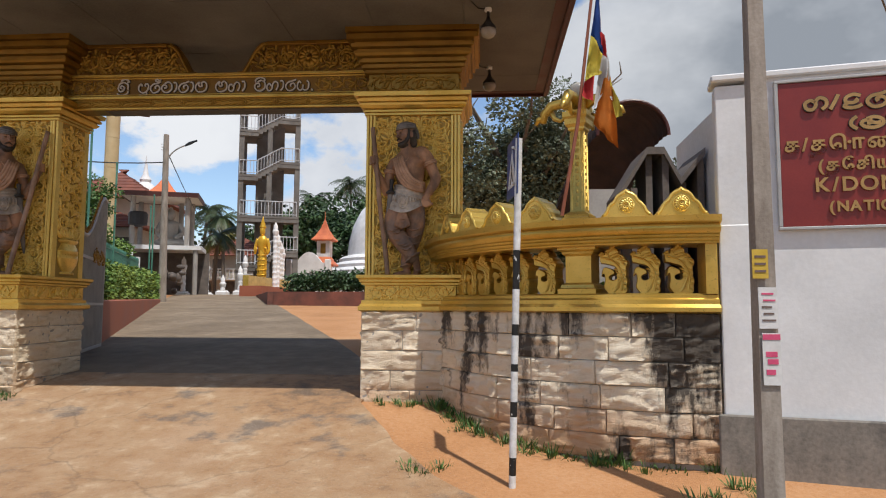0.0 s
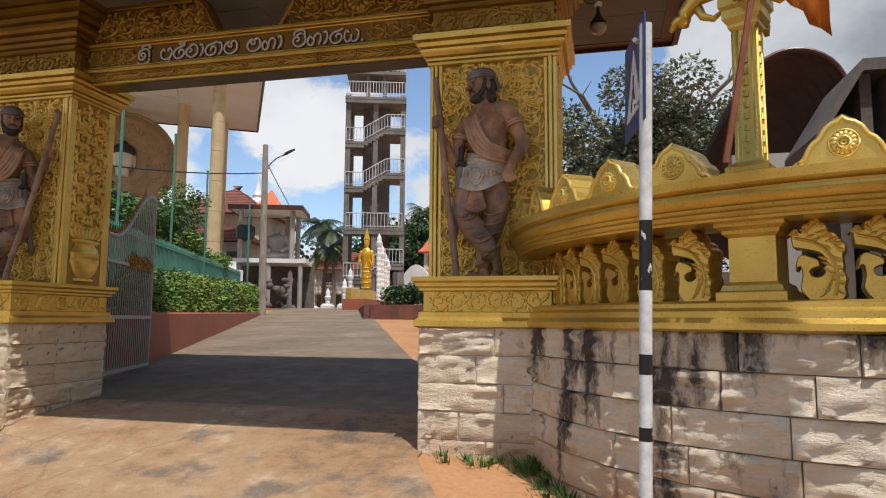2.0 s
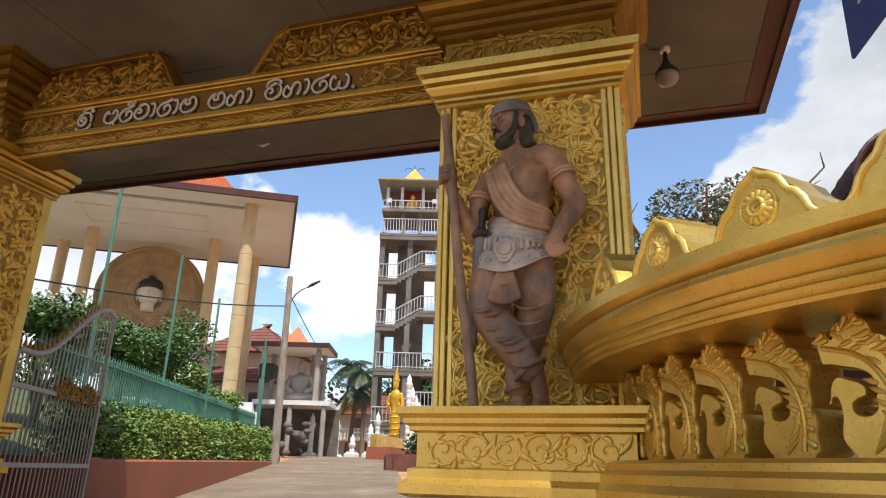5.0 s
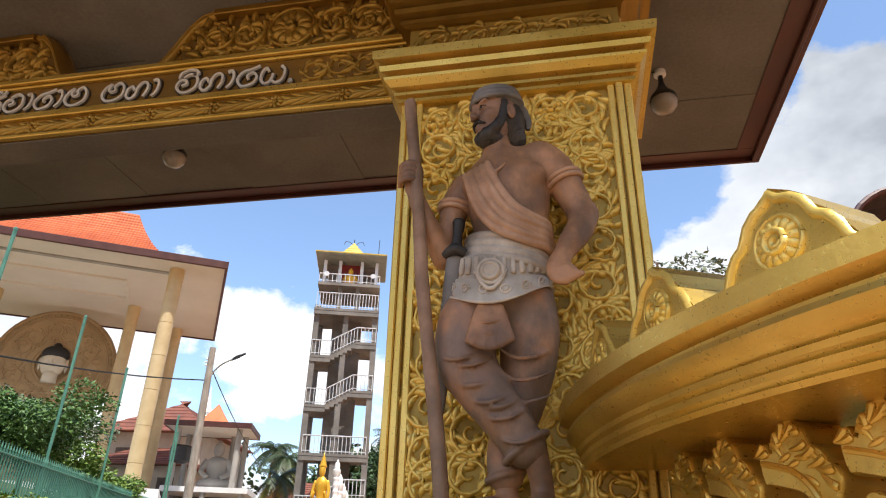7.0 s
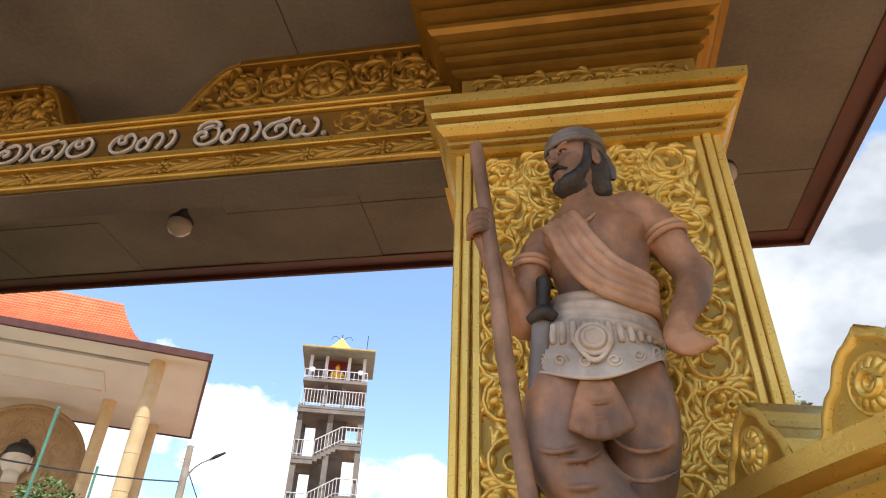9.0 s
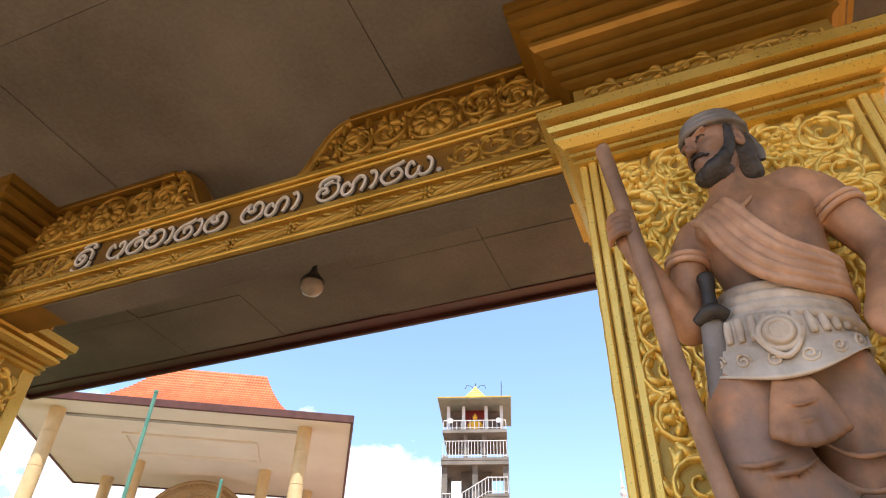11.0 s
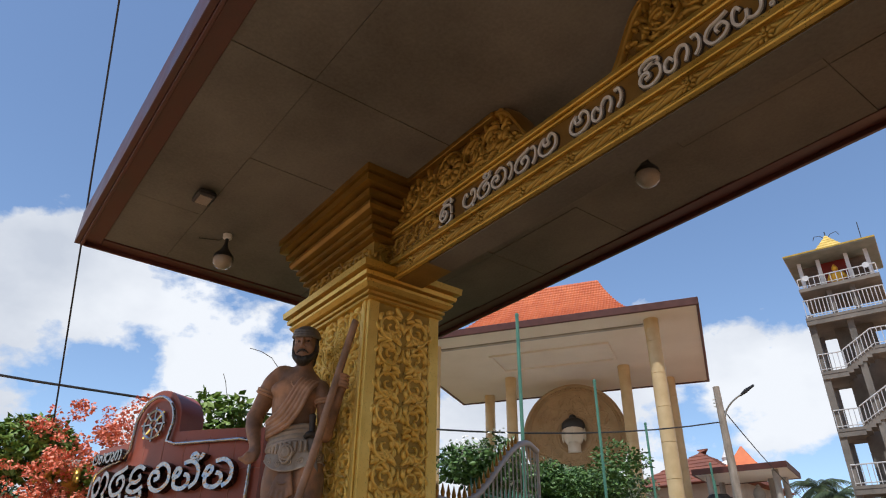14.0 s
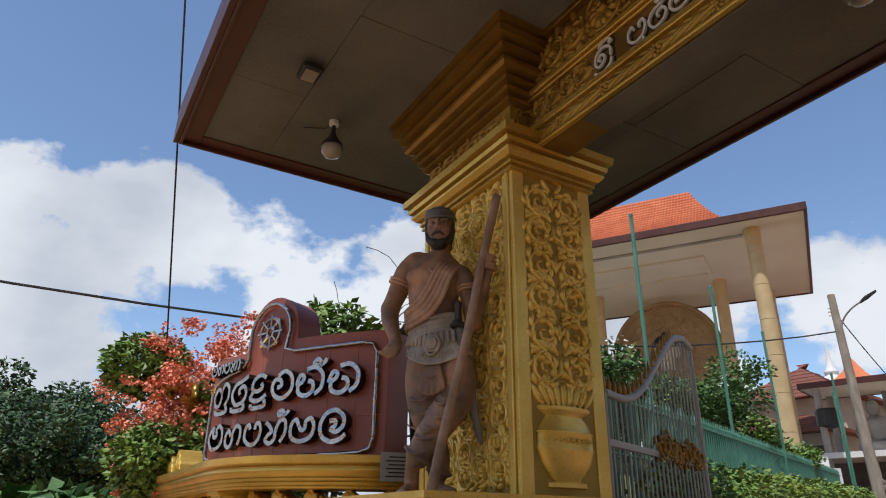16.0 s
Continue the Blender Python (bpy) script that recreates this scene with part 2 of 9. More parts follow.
def box(bm, x0, x1, y0, y1, z0, z1, bevel=0.0, mi=0, m=None):
    r = bmesh.ops.create_cube(bm, size=1.0)
    for v in r["verts"]:
        v.co = Vector(((x0 + x1) / 2 + v.co.x * (x1 - x0), (y0 + y1) / 2 + v.co.y * (y1 - y0), (z0 + z1) / 2 + v.co.z * (z1 - z0)))
    faces = {f for v in r["verts"] for f in v.link_faces}
    verts = r["verts"]
    if bevel:
        edges = {e for v in verts for e in v.link_edges}
        b = bmesh.ops.bevel(bm, geom=list(edges), offset=bevel, segments=1, affect="EDGES", profile=0.5)
        verts = list({v for f in b["faces"] for v in f.verts} | {v for v in verts if v.is_valid})
        faces = {f for v in verts for f in v.link_faces}
    for f in faces:
        f.material_index = mi
    if m is not None:
        bmesh.ops.transform(bm, matrix=m, verts=verts)
    return verts


def boxed(*a, **k):
    bm = bmesh.new()
    box(bm, *a, **k)
    return bm


def tube(bm, pts, radii, seg=10, cap=True, mi=0, flat=1.0, side=None):
    """A round (or flattened) tube through points with a radius for each."""
    pts = [Vector(p) for p in pts]
    if isinstance(radii, (int, float)):
        radii = [radii] * len(pts)
    rings = []
    ref = Vector(side) if side else None
    for i, p in enumerate(pts):
        d = (pts[min(i + 1, len(pts) - 1)] - pts[max(i - 1, 0)]).normalized()
        if ref is None:
            ref = Vector((0, 0, 1)) if abs(d.z) < 0.8 else Vector((1, 0, 0))
        u = (ref - d * ref.dot(d)).normalized()
        v = d.cross(u)
        ref = u if side is None else Vector(side)
        rings.append([bm.verts.new(p + (u * math.cos(a) + v * math.sin(a) * flat) * radii[i]) for a in (2 * math.pi * k / seg for k in range(seg))])
    for a, b in zip(rings, rings[1:]):
        for k in range(seg):
            f = bm.faces.new((a[k], a[(k + 1) % seg], b[(k + 1) % seg], b[k]))
            f.material_index = mi
    if cap:
        bm.faces.new(rings[0][::-1]).material_index = mi
        bm.faces.new(rings[-1]).material_index = mi


def lathe(bm, profile, seg=24, at=(0, 0, 0), mi=0, sx=1.0, sy=1.0, a0=0.0):
    """A turned body: profile rows of radius and height."""
    at = Vector(at)
    rings = [[bm.verts.new(at + Vector((r * sx * math.cos(a), r * sy * math.sin(a), z))) for a in (a0 + 2 * math.pi * k / seg for k in range(seg))] for r, z in profile]
    for a, b in zip(rings, rings[1:]):
        for k in range(seg):
            bm.faces.new((a[k], a[(k + 1) % seg], b[(k + 1) % seg], b[k])).material_index = mi
    bm.faces.new(rings[0][::-1]).material_index = mi
    bm.faces.new(rings[-1]).material_index = mi


def stack(bm, x0, x1, y0, y1, profile, mi=0):
    """A moulding round a rectangle: profile rows of projection and height."""
    rings = [[bm.verts.new(c) for c in ((x0 - o, y0 - o, z), (x1 + o, y0 - o, z), (x1 + o, y1 + o, z), (x0 - o, y1 + o, z))] for o, z in profile]
    for a, b in zip(rings, rings[1:]):
        for k in range(4):
            bm.faces.new((a[k], a[(k + 1) % 4], b[(k + 1) % 4], b[k])).material_index = mi
    bm.faces.new(rings[0][::-1]).material_index = mi
    bm.faces.new(rings[-1]).material_index = mi


def sweep(bm, path, normals, profile, mi=0):
    """A closed profile (projection, height) along a level path with outward normals."""
    rings = [[bm.verts.new((p[0] + n[0] * o, p[1] + n[1] * o, z)) for o, z in profile] for p, n in zip(path, normals)]
    c = len(profile)
    for a, b in zip(rings, rings[1:]):
        for k in range(c):
            bm.faces.new((a[k], a[(k + 1) % c], b[(k + 1) % c], b[k])).material_index = mi
    bm.faces.new(rings[0][::-1]).material_index = mi
    bm.faces.new(rings[-1]).material_index = mi


def prism(bm, outline, y0, y1, m=None, mi=0):
    """An outline in x and z, thick from y0 to y1."""
    a = [bm.verts.new((x, y0, z)) for x, z in outline]
    b = [bm.verts.new((x, y1, z)) for x, z in outline]
    n = len(outline)
    for k in range(n):
        bm.faces.new((a[k], a[(k + 1) % n], b[(k + 1) % n], b[k])).material_index = mi
    f0, f1 = bm.faces.new(a[::-1]), bm.faces.new(b)
    f0.material_index = f1.material_index = mi
    bmesh.ops.triangulate(bm, faces=[f0, f1])
    if m is not None:
        bmesh.ops.transform(bm, matrix=m, verts=a + b)


def ground_z(x, y):
    """Height of the ground: level at the road, a ramp at the gate, a steady rise behind it."""
    rows = ((-400, 0.0), (4.8, 0.0), (6.5, 0.17), (7.7, 0.40), (8.6, 0.53), (11.5, 0.80), (28.6, 1.72), (36, 2.1), (60, 2.3), (3000, 2.3))
    for (a, za), (b, zb) in zip(rows, rows[1:]):
        if y <= b:
            return za + (zb - za) * (y - a) / (b - a)
    return 2.3

# ---------------------------------------------------------------- ground and road


def sheet(name, xs, ys, material, lift=0.0, rough=0.0, thick=0.0):
    bm = bmesh.new()
    grid = [[bm.verts.new((x, y, ground_z(x, y) + lift + rough * noise.noise((x * 1.3, y * 1.3, 0)))) for x in xs] for y in ys]
    for a, b in zip(grid, grid[1:]):
        for k in range(len(xs) - 1):
            bm.faces.new((a[k], a[k + 1], b[k + 1], b[k]))
    return finish(name, bm, material, smooth=True)


def soil():
    k = Mat("orange_soil", 0.95, 0, "World")
    a, g, p = k.noise(0.5, 6), k.noise(22, 6, rough=0.7), k.noise(70, 3)
    c = k.ramp(k.math("ADD", k.math("MULTIPLY", a, 0.6), k.math("MULTIPLY", g, 0.4)), [(0.3, (0.30, 0.14, 0.055)), (0.5, (0.47, 0.23, 0.095)), (0.7, (0.58, 0.34, 0.18))])
    k.color(k.mix(k.math("MULTIPLY", k.mask(p, 0.62, 0.7), 0.5), c, (0.42, 0.34, 0.27)))
    k.bump(g, 0.7, 0.03)
    return k.m


def slab_concrete():
    k = Mat("dusty_concrete_apron", 0.9, 0, "World")
    a, b, g = k.noise(0.55, 7), k.noise(3.5, 6, rough=0.65), k.noise(45, 4, rough=0.7)
    c = k.ramp(k.math("ADD", k.math("MULTIPLY", a, 0.55), k.math("MULTIPLY", b, 0.45)), [(0.36, (0.17, 0.115, 0.075)), (0.45, (0.38, 0.22, 0.11)), (0.54, (0.44, 0.285, 0.16)), (0.62, (0.60, 0.45, 0.30))])
    c = k.mix(k.math("MULTIPLY", k.mask(a, 0.54, 0.62), 0.7), c, (0.40, 0.24, 0.13))
    c = k.mix(k.math("MULTIPLY", k.mask(k.noise(0.9, 7, rough=0.6), 0.57, 0.63), 0.75), c, (0.14, 0.12, 0.105))
    vo = k.n.new("ShaderNodeTexVoronoi")
    vo.feature = "DISTANCE_TO_EDGE"
    vo.inputs["Scale"].default_value = 0.42
    wob = k.n.new("ShaderNodeVectorMath")
    wob.operation = "MULTIPLY_ADD"
    tn = k.n.new("ShaderNodeTexNoise")
    tn.inputs["Scale"].default_value, tn.inputs["Detail"].default_value = 1.6, 6
    k.l.new(k.co, tn.inputs["Vector"])
    k.l.new(tn.outputs[1], wob.inputs[0])
    wob.inputs[1].default_value = (0.8, 0.8, 0.8)
    k.l.new(k.co, wob.inputs[2])
    k.l.new(wob.outputs[0], vo.inputs["Vector"])
    crack = k.mask(vo.outputs["Distance"], 0.010, 0.002)
    c = k.mix(k.math("MULTIPLY", crack, 0.28), c, (0.09, 0.06, 0.04))
    c = k.mix(k.math("MULTIPLY", k.mask(k.noise(16, 5, rough=0.75), 0.54, 0.66), 0.3), c, (0.15, 0.10, 0.06))
    k.color(k.mix(k.math("MULTIPLY", k.mask(g, 0.56, 0.70), 0.5), c, (0.52, 0.42, 0.30)))
    k.bump(k.math("ADD", g, b), 0.9, 0.022)
    return k.m


def asphalt():
    k = Mat("worn_asphalt", 0.92, 0, "World")
    a, b, g = k.noise(0.7, 7), k.noise(4, 6), k.noise(80, 3, rough=0.8)
    c = k.ramp(k.math("ADD", k.math("MULTIPLY", a, 0.6), k.math("MULTIPLY", b, 0.4)), [(0.34, (0.15, 0.108, 0.07)), (0.50, (0.21, 0.155, 0.10)), (0.62, (0.28, 0.21, 0.14)), (0.72, (0.42, 0.34, 0.25))])
    k.color(k.mix(k.math("MULTIPLY", k.mask(g, 0.5, 0.7), 0.45), c, (0.34, 0.29, 0.23)))
    k.bump(g, 0.9, 0.016)
    return k.m


SOIL, APRON, ASPHALT = soil(), slab_concrete(), asphalt()
xs = [-900, -300, -120, -60, -40, -30, -24, -20] + [-18 + 0.5 * i for i in range(49)] + [7, 8, 10, 14, 20, 40, 90, 300, 900]
ys = [-600, -200, -60, -20, -8, -4, -2] + [-1 + 0.35 * i for i in range(50)] + [17 + i for i in range(30)] + [50, 60, 90, 160, 400, 1200]
tagged(sheet("ground", xs, ys, SOIL, 0, 0.012), "orange-brown bare soil sloping up to the gate", "ground", kind="structure")


def strip(name, rows, material, lift, cuts=10):
    """A surface between left and right edges, given at several distances: rows of y, left x, right x."""
    bm = bmesh.new()
    ys = [rows[0][0] + (rows[-1][0] - rows[0][0]) * i / 90 for i in range(91)]
    grid = []
    for y in ys:
        for (ya, la, ra), (yb, lb, rb) in zip(rows, rows[1:]):
            if ya <= y <= yb + 1e-6:
                f = (y - ya) / (yb - ya)
                l, r = la + (lb - la) * f, ra + (rb - ra) * f
        r += 0.05 * noise.noise((0, y * 2.1, 3))
        grid.append([bm.verts.new((l + (r - l) * i / cuts, y, ground_z(0, y) + lift + 0.006 * noise.noise((l + (r - l) * i / cuts, y, 0)))) for i in range(cuts + 1)])
    for a, b in zip(grid, grid[1:]):
        for k in range(cuts):
            bm.faces.new((a[k], a[k + 1], b[k + 1], b[k]))
    r = bmesh.ops.extrude_face_region(bm, geom=list(bm.faces))
    for v in r["geom"]:
        if isinstance(v, bmesh.types.BMVert):
            v.co.z -= 0.08
    return finish(name, bm, material, smooth=30)


tagged(strip("pavement", [(4.95, -14, 0.1), (5.6, -14, -0.42), (7.62, -9.0, -1.42), (8.9, -7.0, -1.3)], APRON, 0.025), "dusty cracked concrete driveway apron with orange soil stains", "driveway", kind="structure")
tagged(strip("road", [(8.9, -6.2, -1.3), (11.5, -6.85, -2.45), (28.6, -14.25, -9.4), (40, -19, -12), (70, -22, -14)], ASPHALT, 0.02), "worn grey asphalt drive rising behind the gate", "road", kind="structure")
tagged(strip("road", [(-7.0, -60, 60), (4.3, -60, 60)], ASPHALT, 0.015, 4), "worn asphalt street before the gate", "road", kind="structure")

# kerb of flat concrete blocks between street and apron
kerb = thing("kerb", "flush kerb of worn concrete blocks along the street", "kerb", kind="structure")
kb = boxed(-0.31, 0.31, -0.27, 0.27, -0.1, 0.035, bevel=0.015)
kerb_block = part("kerb_block", kb, CONCRETE, kerb)
kerb_block.location = (-8.0, 4.62, 0)
for i in range(1, 20):
    o = kerb_block.copy()
    scene.collection.objects.link(o)
    o.location = (-8.0 + 0.64 * i, 4.62 + 0.012 * math.sin(i * 5), 0.004 * math.sin(i * 3))
    o.rotation_euler = (0, 0, 0.012 * math.sin(i * 7))

# ---------------------------------------------------------------- carving
# ridges with a rounded section laid on a panel: vines, leaves, petals, letters


class Carving:
    def __init__(self, seg=4):
        self.v, self.f, self.seg = [], [], seg

    def ridge(self, pts, widths, height, base=0.0):
        n, s = len(pts), self.seg
        start = len(self.v)
        for i, (x, z) in enumerate(pts):
            ax, az = pts[max(i - 1, 0)]
            bx, bz = pts[min(i + 1, n - 1)]
            dx, dz = bx - ax, bz - az
            ln = math.hypot(dx, dz) or 1.0
            nx, nz = -dz / ln, dx / ln
            w = widths[i] if isinstance(widths, list) else widths
            h = height * min(1.0, w / (max(widths) if isinstance(widths, list) else w) + 0.15)
            for k in range(s + 1):
                a = math.pi * k / s
                self.v.append((x + nx * w * math.cos(a), -(base + h * math.sin(a)), z + nz * w * math.cos(a)))
        for i in range(n - 1):
            for k in range(s):
                a = start + i * (s + 1) + k
                self.f.append((a, a + 1, a + s + 2, a + s + 1))
        for e in (start, start + (n - 1) * (s + 1)):
            self.f.append(tuple(range(e, e + s + 1)))

    def leaf(self, x, z, ang, length, width, height, bend=0.5, n=6):
        pts, ws = [], []
        for i in range(n):
            t = i / (n - 1)
            pts.append((x, z))
            ws.append(width * (0.18 + math.sin(math.pi * min(1, t * 0.92 + 0.08)) ** 0.8))
            a = ang + bend * t
            x += math.cos(a) * length / (n - 1)
            z += math.sin(a) * length / (n - 1)
        ws[-1] = width * 0.12
        self.ridge(pts, ws, height)

    def rosette(self, x, z, r, petals, height):
        for k in range(petals):
            a = 2 * math.pi * k / petals
            self.leaf(x + math.cos(a) * r * 0.28, z + math.sin(a) * r * 0.28, a, r * 0.75, r * 0.24, height, 0.0, 5)
        self.ridge([(x + r * 0.2 * math.cos(k * math.pi / 5), z + r * 0.2 * math.sin(k * math.pi / 5)) for k in range(11)], r * 0.14, height * 1.3)

    def scroll(self, x, z, r, hand, start, w, h, turns=1.6, leaves=7, flower=False):
        """A vine that winds in to its centre, with leaves on its outer side."""
        pts, ws = [], []
        n = int(13 * turns)
        for i in range(n + 1):
            t = i / n
            a = start + hand * turns * 2 * math.pi * t
            q = r * (1 - t) ** 0.85 + r * 0.1
            pts.append((x + q * math.cos(a), z + q * math.sin(a)))
            ws.append(w * 0.85 * (1 - 0.45 * t))
        self.ridge(pts, ws, h)
        for k in range(leaves):
            t = (k + 0.5) / leaves * 0.72
            a = start + hand * turns * 2 * math.pi * t
            q = r * (1 - t) ** 0.85 + r * 0.1
            self.leaf(x + q * math.cos(a), z + q * math.sin(a), a + hand * 0.7, r * 0.85, w * 1.15, h * 0.85, hand * 2.0)
            if k % 2:
                self.leaf(x + q * math.cos(a), z + q * math.sin(a), a + math.pi - hand * 0.6, r * 0.6, w * 1.0, h * 0.75, -hand * 1.6)
        if flower:
            self.rosette(x, z, r * 0.78, 6, h * 1.25)

    def panel(self, x0, x1, z0, z1, r, w, h, seed, flowers=0.16):
        """A wall of scrolls on a staggered grid, joined by leaves."""
        rnd = random.Random(seed)
        cols = max(1, round((x1 - x0) / (2 * r)))
        rows = max(1, round((z1 - z0) / (1.8 * r)))
        for j in range(rows):
            for i in range(cols):
                cx = x0 + (i + 0.5) * (x1 - x0) / cols
                cz = z0 + (j + 0.5) * (z1 - z0) / rows + ((i % 2) - 0.5) * r * 0.5 + rnd.uniform(-0.3, 0.3) * r
                cx += rnd.uniform(-0.25, 0.25) * r
                mirror = 1 if i >= cols / 2 else -1
                hand = mirror * (1 if j % 2 else -1)
                rr = r * rnd.uniform(0.86, 1.0)
                self.scroll(cx, min(max(cz, z0 + r), z1 - r), rr, hand, math.pi / 2 * hand + rnd.uniform(-0.5, 0.5), w, h, flower=rnd.random() < flowers)
                for k in range(17):
                    a = 2 * math.pi * k / 17
                    q = r * rnd.choice((0.72, 0.98, 1.12))
                    px, pz = cx + math.cos(a) * q, cz + math.sin(a) * q
                    if x0 + w < px < x1 - w and z0 + w < pz < z1 - w:
                        self.leaf(px, pz, a + rnd.uniform(0.8, 1.6) * hand, r * rnd.uniform(0.75, 1.15), w * rnd.uniform(0.8, 1.1), h * 0.7, rnd.choice((-1, 1)) * rnd.uniform(0.9, 1.8), 7)

    def done(self, name, material, parent, m, label=""):
        me = bpy.data.meshes.new(name)
        me.from_pydata(self.v, [], self.f)
        me.materials.append(material)
        me.polygons.foreach_set("use_smooth", [True] * len(me.polygons))
        ob = new(name, me)
        ob.parent = parent
        ob.matrix_basis = m
        if label:
            ob["label"] = label
        if len(self.f) > 4000:
            ob["kind"] = "stuff"
        return ob


# ---------------------------------------------------------------- the gate: piers, beam, canopy
PIERS = {"right": (-1.53, -0.31), "left": (-6.93, -5.71)}
Y0, Y1 = 8.36, 9.06
gate = thing("gateway", "gold-painted carved gateway with two piers and a lettered beam", "gateway", kind="structure")

BASE_X = {"right": (-1.45, -0.30), "left": (-6.99, -5.67)}
for side, (x0, x1) in PIERS.items():
    bx0, bx1 = BASE_X[side]
    bm = boxed(bx0 + 0.03, bx1 - 0.03, 7.74, 9.10, -0.1, 1.45)
    part("pier_core", bm, CONCRETE, gate)
    bm = bmesh.new()
    stack(bm, bx0, bx1, 7.73, 9.12, [(0.0, 1.44), (0.035, 1.455), (0.035, 1.50), (0.0, 1.53), (0.0, 1.57), (-0.035, 1.58), (-0.035, 1.745), (0.0, 1.755), (0.0, 1.775), (0.025, 1.79), (0.025, 1.815), (0.055, 1.835), (0.055, 1.87), (-0.3, 1.872)])
    part("ledge", bm, GOLD, gate, "moulded gold ledge")
    c = Carving()
    n = 6
    for i in range(n):
        cx = bx0 + 0.09 + (bx1 - bx0 - 0.18) * (i + 0.5) / n
        c.scroll(cx, 1.662, 0.075, 1 if i % 2 else -1, 0.4 * i, 0.011, 0.02, 1.3, 5)
        c.leaf(cx + 0.06, 1.662, 0.7 if i % 2 else -0.7, 0.1, 0.014, 0.018, 0.6)
    c.done("ledge_carving", GOLD_CARVED, gate, pose(0, 7.765, 0))
    if side == "left":
        c = Carving()
        for i in range(5):
            c.scroll(0.15 + 0.25 * i, 1.662, 0.075, 1 if i % 2 else -1, 0.4 * i, 0.011, 0.02, 1.3, 5)
            c.leaf(0.22 + 0.25 * i, 1.662, 0.7 if i % 2 else -0.7, 0.1, 0.014, 0.018, 0.6)
        c.done("ledge_carving", GOLD_CARVED, gate, pose(bx1 - 0.035, 7.75, 0, 0, 0, 90))
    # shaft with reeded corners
    part("shaft", boxed(x0 + 0.012, x1 - 0.012, Y0 + 0.03, Y1 - 0.03, 1.86, 4.02), GOLD_RECESS_SHADE, gate)
    bm = bmesh.new()
    for cx in (x0, x1 - 0.12):
        for cy in (Y0, Y1 - 0.10):
            for k, (lo, hi) in enumerate(((0.0, 0.034), (0.042, 0.076), (0.084, 0.12))):
                d = 0.012 if k == 1 else 0
                box(bm, cx + lo, cx + hi, cy - d, cy + 0.10 + d, 1.87, 4.0, 0.006)
    part("corner_reeding", bm, GOLD_CARVED, gate)
    c = Carving()
    c.panel(x0 + 0.13, x1 - 0.13, 1.90, 3.96, 0.105, 0.0155, 0.036, 3 if side == "right" else 5)
    c.done("carved_panel", GOLD_CARVED, gate, pose(0, Y0 + 0.032, 0), "gold scrollwork of vines and flowers")
    for sgn, sx in ((1, x1), (-1, x0)):
        c = Carving()
        if side == "left" and sgn == 1:
            for j in range(6):
                cz = 2.62 + 0.235 * j
                for h in (1, -1):
                    c.scroll(h * 0.125 + 0.0, cz, 0.105, h * (1 if j % 2 else -1), -math.pi / 2 * (1 if j % 2 else -1), 0.016, 0.03, 1.5, 9)
                    c.leaf(h * 0.02, cz + 0.1, math.pi / 2 - h * 0.9, 0.12, 0.018, 0.026, h * 0.8)
                    for q in range(6):
                        c.leaf(h * (0.05 + 0.032 * q), cz - 0.115 + 0.02 * (q % 2), math.pi / 2 - h * (1.3 - 0.4 * q), 0.075, 0.014, 0.024, h * 0.9)
                c.leaf(0, cz - 0.05, math.pi / 2, 0.13, 0.014, 0.02, 0)
            # the pot from which the vine grows
            bm = bmesh.new()
            lathe(bm, [(0.07, 1.915), (0.15, 1.92), (0.15, 1.945), (0.10, 1.955), (0.14, 1.99), (0.19, 2.05), (0.215, 2.12), (0.222, 2.135), (0.222, 2.145), (0.218, 2.15), (0.215, 2.225), (0.222, 2.23), (0.222, 2.24), (0.21, 2.245), (0.185, 2.29), (0.15, 2.325), (0.148, 2.335), (0.20, 2.36), (0.212, 2.375), (0.205, 2.39), (0.16, 2.392)], 32, (0, 0, 0), 0, 1.0, 0.32)
            o = part("carved_pot", bm, GOLD_CARVED, gate, "raised gold pot relief", 40)
            o.matrix_basis = pose(sx - 0.012, (Y0 + Y1) / 2, 0, 0, 0, 90)
            for k in range(9):
                c.rosette(-0.168 + 0.042 * k, 2.187, 0.026, 6, 0.080 - 0.0022 * (k - 4) ** 2)
            for k in range(9):
                c.leaf(-0.16 + 0.04 * k, 2.40, math.pi / 2 - 0.2 * (k - 4), 0.15, 0.022, 0.03, 0.1 * (k - 4))
        else:
            c.panel(-0.22, 0.22, 1.90, 3.96, 0.10, 0.0145, 0.036, 9)
        c.done("carved_panel", GOLD_CARVED, gate, pose(sx - sgn * 0.012, (Y0 + Y1) / 2, 0, 0, 0, 90 * sgn))
    # capital, frieze and cornice
    bm = bmesh.new()
    stack(bm, x0, x1, Y0, Y1, [(0.0, 3.975), (0.022, 3.98), (0.022, 4.0), (0.004, 4.004), (0.004, 4.014), (0.035, 4.02), (0.036, 4.038), (0.018, 4.042), (0.018, 4.052), (0.055, 4.062), (0.085, 4.095), (0.088, 4.112), (0.062, 4.116), (0.064, 4.132), (0.105, 4.14), (0.112, 4.172), (0.085, 4.176), (0.087, 4.192), (0.14, 4.2), (0.146, 4.255), (0.04, 4.262)])
    part("capital", bm, GOLD, gate, "stepped gold capital")
    part("frieze", boxed(x0 + 0.02, x1 - 0.02, Y0 + 0.02, Y1 - 0.02, 4.25, 4.56), GOLD_RECESS_SHADE, gate)
